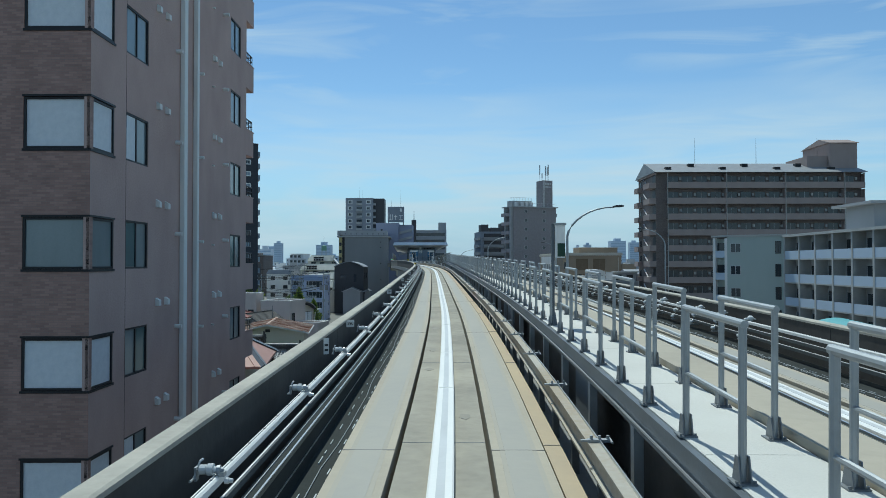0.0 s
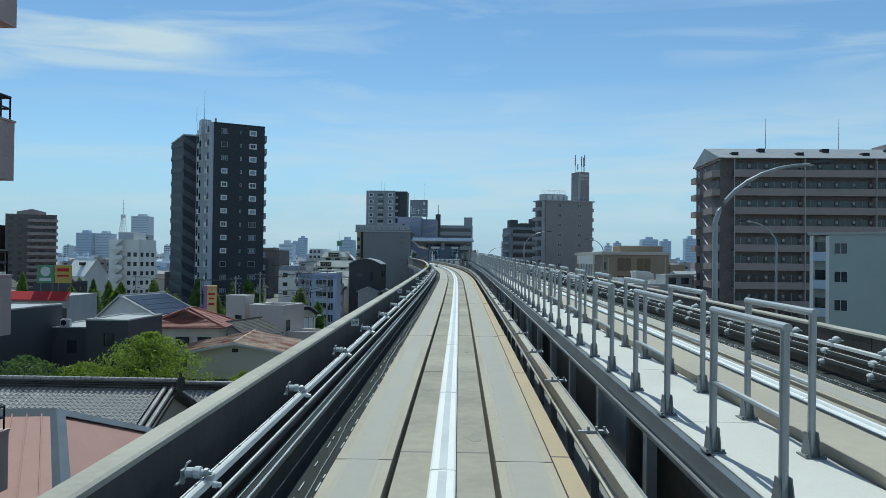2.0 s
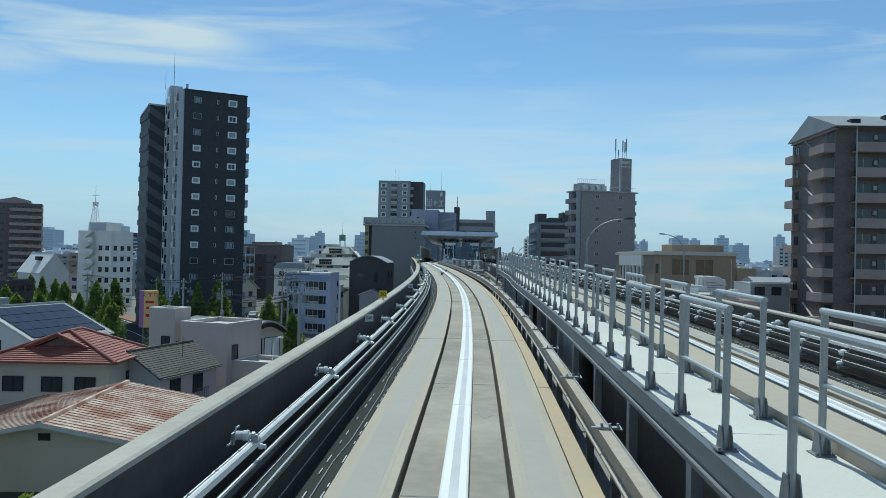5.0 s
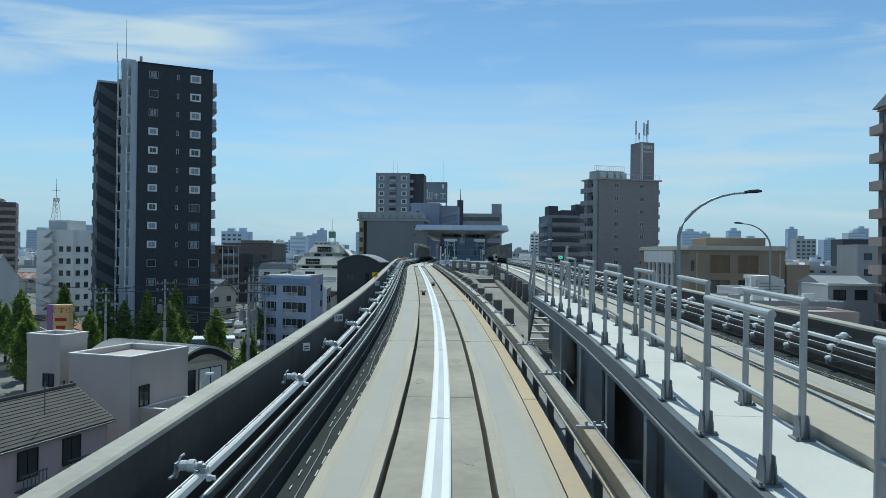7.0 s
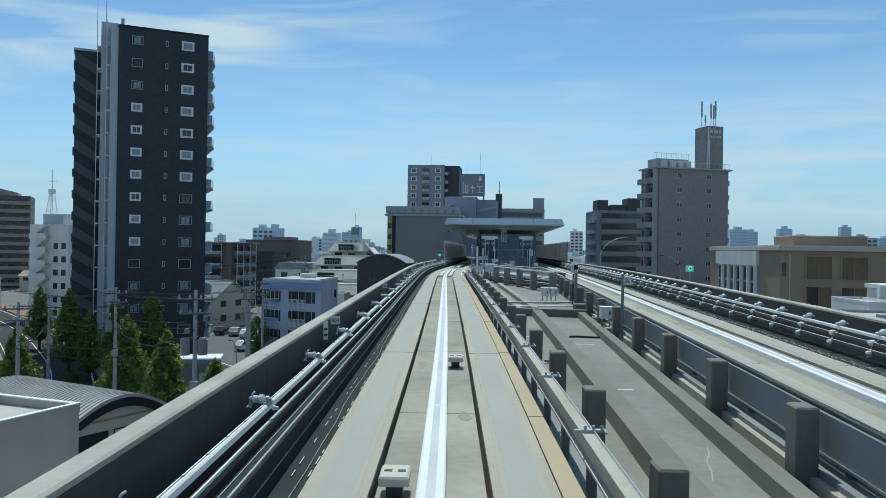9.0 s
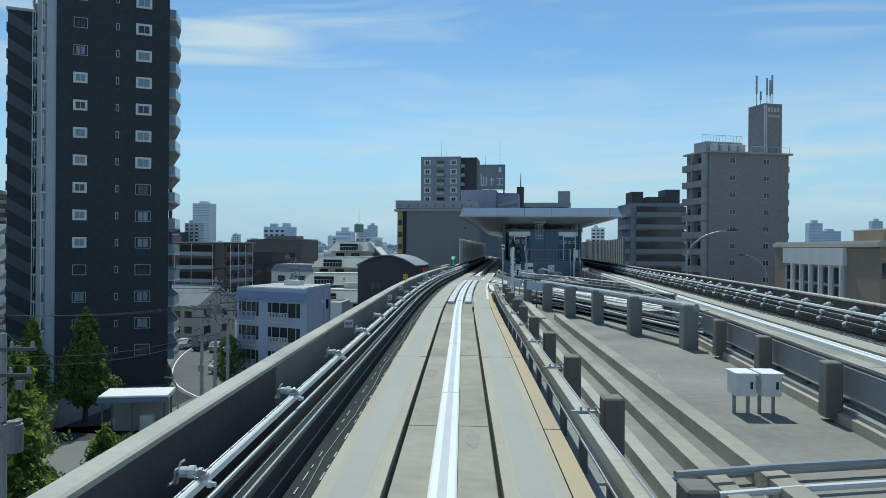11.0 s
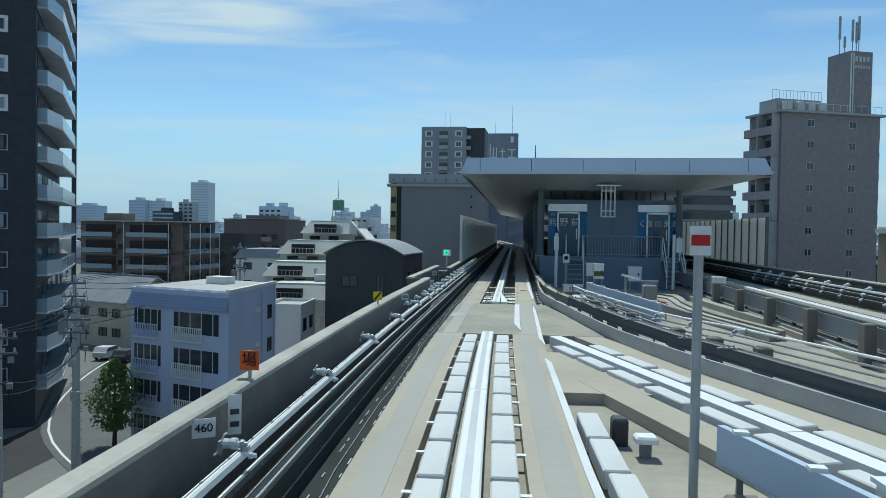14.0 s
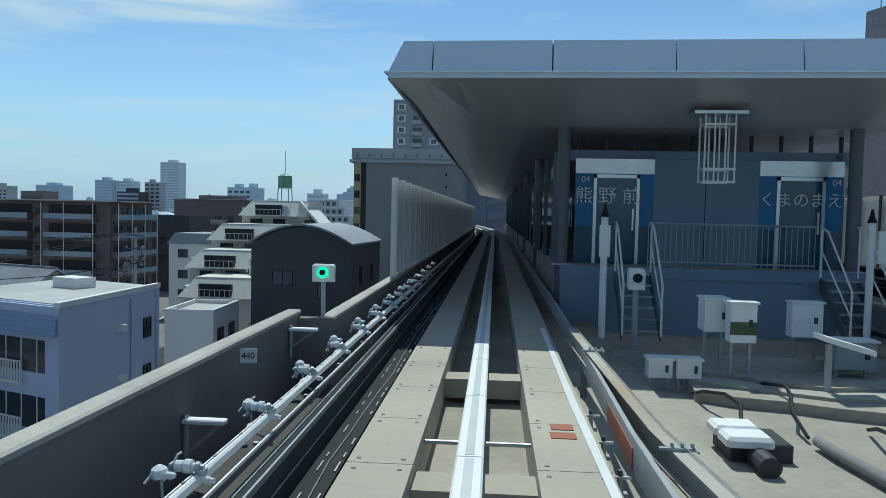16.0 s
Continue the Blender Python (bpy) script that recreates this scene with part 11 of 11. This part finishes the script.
put_windows(ob, (0, 0, 0), (1.5,), (9.8,), 1.2, 0.8)
ob = block("low_shop", (22.0, 146, 0), 0, 12.5, 14, 10.4, GREY_WALL, ROOF_FLAT, "low grey building with rooftop units", 0.3)
for i in range(4):
    g = Geo()
    g.box(1.5 + 2.6 * i, 2.6 + 2.6 * i, 1.2 + .7 * (i % 2), 1.9 + .7 * (i % 2), 10.45, 11.2 + .2 * (i % 2))
    part("rooftop_unit", g, WHITE_STEEL if i % 2 else GALV, ob)
put_windows(ob, (0, 0, 0), (2, 5.5, 9), (9.2,), 1.6, 1.0)
ob = block("brick_annex", (24.6, 131, 0), 0, 4.4, 6, 10.4, PLASTER_BROWN, ROOF_FLAT, "small reddish brown annex with a white window", 0.3)
put_windows(ob, (0, 0, 0), (3.4,), (9.3,), .8, .9, FRAME_WHITE, CURTAIN)
ob = block("white_workshop", (42.4, 170, 0), 0, 6.2, 8, 11.6, GREY_WALL, ROOF_FLAT, "grey low workshop with a pitched metal roof", 0.1)
g = Geo()
g.loft([[(x, y, z) for y, z in ((-.3, 11.6), (4, 12.7), (8.3, 11.6))] for x in (-.2, 6.4)])
part("pitched_roof", g, ROOF_GREY, ob, "grey metal roof")
ob = block("eave_shop", (34.6, 150, 0), 0, 5.0, 7, 12.2, GREY_WALL, ROOF_FLAT, "grey shop building with a white eave line", 0.05)
g = Geo()
g.box(-.3, 5.3, -.6, 0, 12.2, 12.45)
part("eave", g, WHITE_WALL, ob, "white eave")
put_windows(ob, (0, 0, 0), (1.2, 3.4), (11.2,), 1.3, 1.1)
ob = block("office_building", (125, 350, 0), 0, 9, 10, 21.5, CHARCOAL, ROOF_FLAT, "dark grey mid-rise office behind low roofs", 0.4)
put_windows(ob, (0, 0, 0), (2, 5, 7.6), [3 + 3.1 * k for k in range(6)], 1.6, 1.4)
ob = block("office_building", (70, 220, 0), 0, 8, 9, 17.4, GREY_WALL, ROOF_FLAT, "plain grey mid-rise office with small windows", 0.4)
put_windows(ob, (0, 0, 0), (2, 5.4), [3 + 3.1 * k for k in range(5)], 1.5, 1.3)
ob = thing("bicycle_canopy", (24.3, 44.5, 9.4), -12, "curved teal canopy roof beside the viaduct", "canopy")
TEAL = mat("teal_canopy", (0.16, 0.42, 0.43), (0.13, 0.36, 0.37), rough=0.4, scale=0.8)
g = Geo()
arc = [(4.6 * i / 10, 0.75 * math.sin(math.pi * i / 10)) for i in range(11)]
g.loft([[(x, y, z) for x, z in arc + [(x, z - .06) for x, z in reversed(arc)]] for y in (-2.6, 5)])
part("canopy_sheet", g, TEAL, ob)
for x in (0.2, 4.4):
    for y in (-2.2, 4.6):
        g = Geo()
        g.tube([(x, y, -9.4), (x, y, 0.05)], 0.06, 6)
        part("post", g, WHITE_STEEL, ob)


# ---------------------------------------------------------------- ordinary town houses and blocks, copied over the plots
def town_kinds():
    out = []
    specs = ((7.0, 9.0, 5.6, 7.6, BEIGE, SLATE, "two-storey beige town house with dark slate roof"),
             (6.4, 8.0, 5.4, 7.2, WHITE_WALL, BROWN_ROOF, "two-storey white town house with brown roof"),
             (7.6, 8.6, 5.8, 7.9, GREY_WALL, ROOF_GREY, "two-storey grey town house with metal roof"),
             (6.8, 10.0, 5.6, 7.4, BEIGE, RUST_ROOF, "old town house with faded red roof"),
             (7.2, 8.4, 5.7, 7.7, PINK_WALL, KAWARA, "pale town house with grey tiled roof"))
    for W, L, e, h, wl, rf, lab in specs:
        ob = gable_house("town_house", (0, -70), 0, W, L, e, h, wl, rf, lab, over=0.45, courses=8)
        put_windows(ob, (-W / 2, 0, 0), (1.8, W - 1.8), (4.3, 1.7), 1.5, 1.1)
        put_windows(ob, (W / 2, 0, 90), (2.0, L - 2.2), (4.3,), 1.6, 1.1)
        out.append((ob, max(W, L) * 0.62))
    flats = ((8.5, 8.0, 9.4, WHITE_WALL, 3, "white three-storey flat-roofed house"), (10, 9, 12.4, GREY_WALL, 4, "grey four-storey apartment house with plain windows"),
             (9, 9, 9.6, BEIGE, 3, "beige three-storey flat-roofed building"), (8, 10, 12.6, BROWN_LIGHT, 4, "taupe four-storey apartment house"), (9, 8, 9.2, CHARCOAL, 3, "dark three-storey flat-roofed house"))
    for w, d, h, wl, n, lab in flats:
        ob = block("town_building", (0, -70, 0), 0, w, d, h, wl, ROOF_FLAT, lab, 0.4)
        put_windows(ob, (0, 0, 0), [1.7 + (w - 3.4) * i / 2 for i in range(3)], [1.7 + h / n * k for k in range(n)], 1.5, 1.2)
        put_windows(ob, (w, 0, 90), (2.0, d - 2.0), [1.7 + h / n * k for k in range(n)], 1.2, 1.1)
        if n == 4:
            balconies(ob, (0.5, 0, 0), w - 1.0, [.6 + h / n * k for k in range(n)], wl, 1.0)
        g = Geo()
        g.box(w * .3, w * .6, d * .4, d * .7, h, h + 1.6)
        g.box(w * .7, w * .82, d * .3, d * .4, h, h + .8)
        part("roof_box", g, wl, ob)
        out.append((ob, max(w, d) * 0.68))
    return out


KINDS = town_kinds()
rnd = random.Random(17)
TAKEN = [(-51, 189, 18), (-58, 196, 12), (-32, 205, 12), (-40, 235, 20), (-86, 268, 17), (-77, 290, 10), (-57, 259, 9), (-86, 337, 18), (-60, 232, 13), (-100, 235, 11), (-185, 338, 18), (-205, 325, 14), (-97, 208, 9),
         (-80, 427, 14), (-68, 134, 12), (60, 150, 32), (50, 100, 32), (25, 240, 22), (40, 183, 14), (31, 155, 8), (34, 142, 11), (129, 355, 9), (74, 224, 8), (28, 200, 30), (-15, 250, 26),
         (-52, 214, 14), (-40, 166, 9), (-41, 134, 5), (-25, 130, 12), (-30, 118, 10), (-41, 111, 10), (-33, 100, 9), (-28, 106, 8), (26, 130, 12), (-23, 85, 9), (-38, 78, 14), (26, 48, 6)]
TAKEN += [(x, y, 9.5) for x, y in AVENUE] + [(x, y, 5.5) for x, y in SIDE]
n = 0
for tries in range(5000):
    left = rnd.random() < 0.62
    y = rnd.uniform(95, 430) if left else rnd.uniform(60, 420)
    x = rnd.uniform(-0.66 * (y + 20), -20) if left else rnd.uniform(22, 16 + 0.42 * (y + 20))
    ob, r = rnd.choice(KINDS if y > 150 else KINDS[:5])
    if any((x - a) ** 2 + (y - b) ** 2 < (r + c) ** 2 for a, b, c in TAKEN) or abs(x - OX(min(y, 280))) < 18 + r or n >= 80:
        continue
    if left and y < 150 and x > -45 or (left and y < 240 and x > -45):
        continue
    TAKEN.append((x, y, r * 0.92))
    turn = rnd.choice((0, 90, 180, 270)) if ob.name.startswith("town_house") else rnd.choice((0, 0, 0, 90))
    turn += (8 if left else -6) + rnd.uniform(-6, 6)
    c = Vector((0, 4, 0)) if ob.name.startswith("town_house") else Vector((4.4, 4.4, 0))
    q = pose(0, 0, 0, 0, 0, turn) @ c
    s = rnd.uniform(.9, 1.15)
    copy_thing(ob, pose(x - q.x, y - q.y, 0, 0, 0, turn) @ Matrix.Diagonal((1, 1, s, 1)))
    n += 1
for i, (ob, r) in enumerate(KINDS):
    ob.matrix_basis = pose(70 + 13 * (i % 5), 262 + 16 * (i // 5), 0, 0, 0, 4)


# ---------------------------------------------------------------- the far city
def far_city():
    rnd = random.Random(29)
    g = Geo()
    for k in range(2100):
        y = 400 + 2600 * rnd.random() ** 1.25
        x = rnd.uniform(-0.72, 0.62) * (y - 30)
        if abs(x + 20) < 24 and y < 600:
            continue
        t = rnd.random()
        h = rnd.uniform(6, 13) if t < 0.84 or y < 620 else rnd.uniform(12, 20) if t < 0.97 else rnd.uniform(20, 36)
        h *= 1 + max(0, y - 1200) / 3000
        w, d = rnd.uniform(8, 20) * (1 if h < 24 else .9), rnd.uniform(8, 16)
        g.cur = rnd.choice((0, 0, 1, 1, 2, 3, 4, 5))
        g.box(x, x + w, y, y + d, 0, h)
        if h < 11 and t < .5:
            g.loft([[(x - .4, y - .4, h), (x + w + .4, y - .4, h), (x + w + .4, y + d + .4, h), (x - .4, y + d + .4, h)], [(x + w * .3, y + d * .4, h + 2), (x + w * .7, y + d * .4, h + 2), (x + w * .7, y + d * .6, h + 2), (x + w * .3, y + d * .6, h + 2)]])
        else:
            g.box(x + w * .2, x + w * .5, y + d * .3, y + d * .6, h, h + 2.4)
        if h > 10 and y < 1500:
            g.cur = 6
            n = int(h / 3.1)
            for i in range(n):
                z = 1.2 + i * 3.1
                m = max(2, int(w / 3.4))
                for j in range(m):
                    x0 = x + w * (j + .18) / m
                    g.box(x0, x0 + w * .6 / m, y - .06, y, z, z + 1.5)
    solid("far_city", g, (HAZE_GREY, HAZE_PANEL_BLUE, HAZE_GREY, WHITE_WALL, BEIGE, GREY_WALL, GLASS), "crowded low-rise city reaching to the horizon", "city", "stuff")


far_city()


# glazing paled towards blue: the haze is painted into its colour
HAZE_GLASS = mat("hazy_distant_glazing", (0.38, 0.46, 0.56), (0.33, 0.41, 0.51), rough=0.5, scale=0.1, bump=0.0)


def far_tower(x0, x1, y, h, material, label, floors=None):
    ob = thing("far_tower", (x0, y, 0), 0, label, "tower block")
    w = x1 - x0
    g = Geo()
    g.box(0, w, 0, w * .8, 0, h)
    g.box(w * .3, w * .7, w * .2, w * .6, h, h + 3)
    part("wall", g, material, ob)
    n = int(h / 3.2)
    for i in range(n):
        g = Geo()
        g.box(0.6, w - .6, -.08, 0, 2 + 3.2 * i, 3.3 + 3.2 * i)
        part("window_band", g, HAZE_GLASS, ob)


# the blue and pale wall tones carry the haze of distance
for x0, x1, y, h, m, lab in ((-451, -428, 1000, 69, HAZE_GREY, "pale slab tower standing over the far skyline"), (-472, -453, 900, 43, HAZE_PANEL_BLUE, "blue-grey twin apartment slab in the distance"),
                             (-451, -432, 905, 42.5, HAZE_GREY, "pale twin apartment slab in the distance"), 
                             (250, 263, 900, 43, HAZE_PANEL_BLUE, "blue-grey tower on the far skyline"), (196, 214, 880, 41, HAZE_PANEL_BLUE, "broad blue-grey tower on the far skyline"), (150, 158, 860, 33, HAZE_GREY, "narrow pale tower in the distance"),
                             (330, 352, 1100, 40, HAZE_PANEL_BLUE, "low blue-grey slab on the far skyline"), (-160, -148, 640, 27, HAZE_GREY, "pale block on the far skyline"), (-205, -193, 640, 30, HAZE_PANEL_BLUE, "blue-grey block on the far skyline"),
                             (-330, -312, 700, 27, CHARCOAL, "dark office slab in the distance"), (-120, -106, 700, 32, HAZE_PANEL_BLUE, "blue office block in the distance"), (90, 100, 900, 36, HAZE_GREY, "slim pale tower on the skyline"),
                             (-575, -545, 950, 38, HAZE_PANEL_BLUE, "wide hazy block on the skyline"), (420, 440, 1000, 45, HAZE_GREY, "pale tower far to the side"), (285, 300, 1150, 47, HAZE_PANEL_BLUE, "hazy blue tower on the far skyline"), (380, 392, 1080, 52, HAZE_PANEL_BLUE, "hazy slim tower on the far skyline"),
                             (455, 480, 1150, 40, HAZE_PANEL_BLUE, "broad hazy block on the far skyline"), (500, 515, 1150, 56, HAZE_PANEL_BLUE, "tall hazy tower on the far skyline"), (530, 556, 1100, 38, HAZE_GREY, "pale broad block on the far skyline"),
                             (225, 236, 1200, 45, HAZE_PANEL_BLUE, "slim hazy tower between taller blocks"), (-60, -50, 1100, 40, HAZE_PANEL_BLUE, "slim hazy tower beyond the station"), (-250, -238, 1100, 45, HAZE_PANEL_BLUE, "slim hazy tower over the low roofs"),
                             (-290, -265, 1200, 40, HAZE_PANEL_BLUE, "broad hazy block over the low roofs")):
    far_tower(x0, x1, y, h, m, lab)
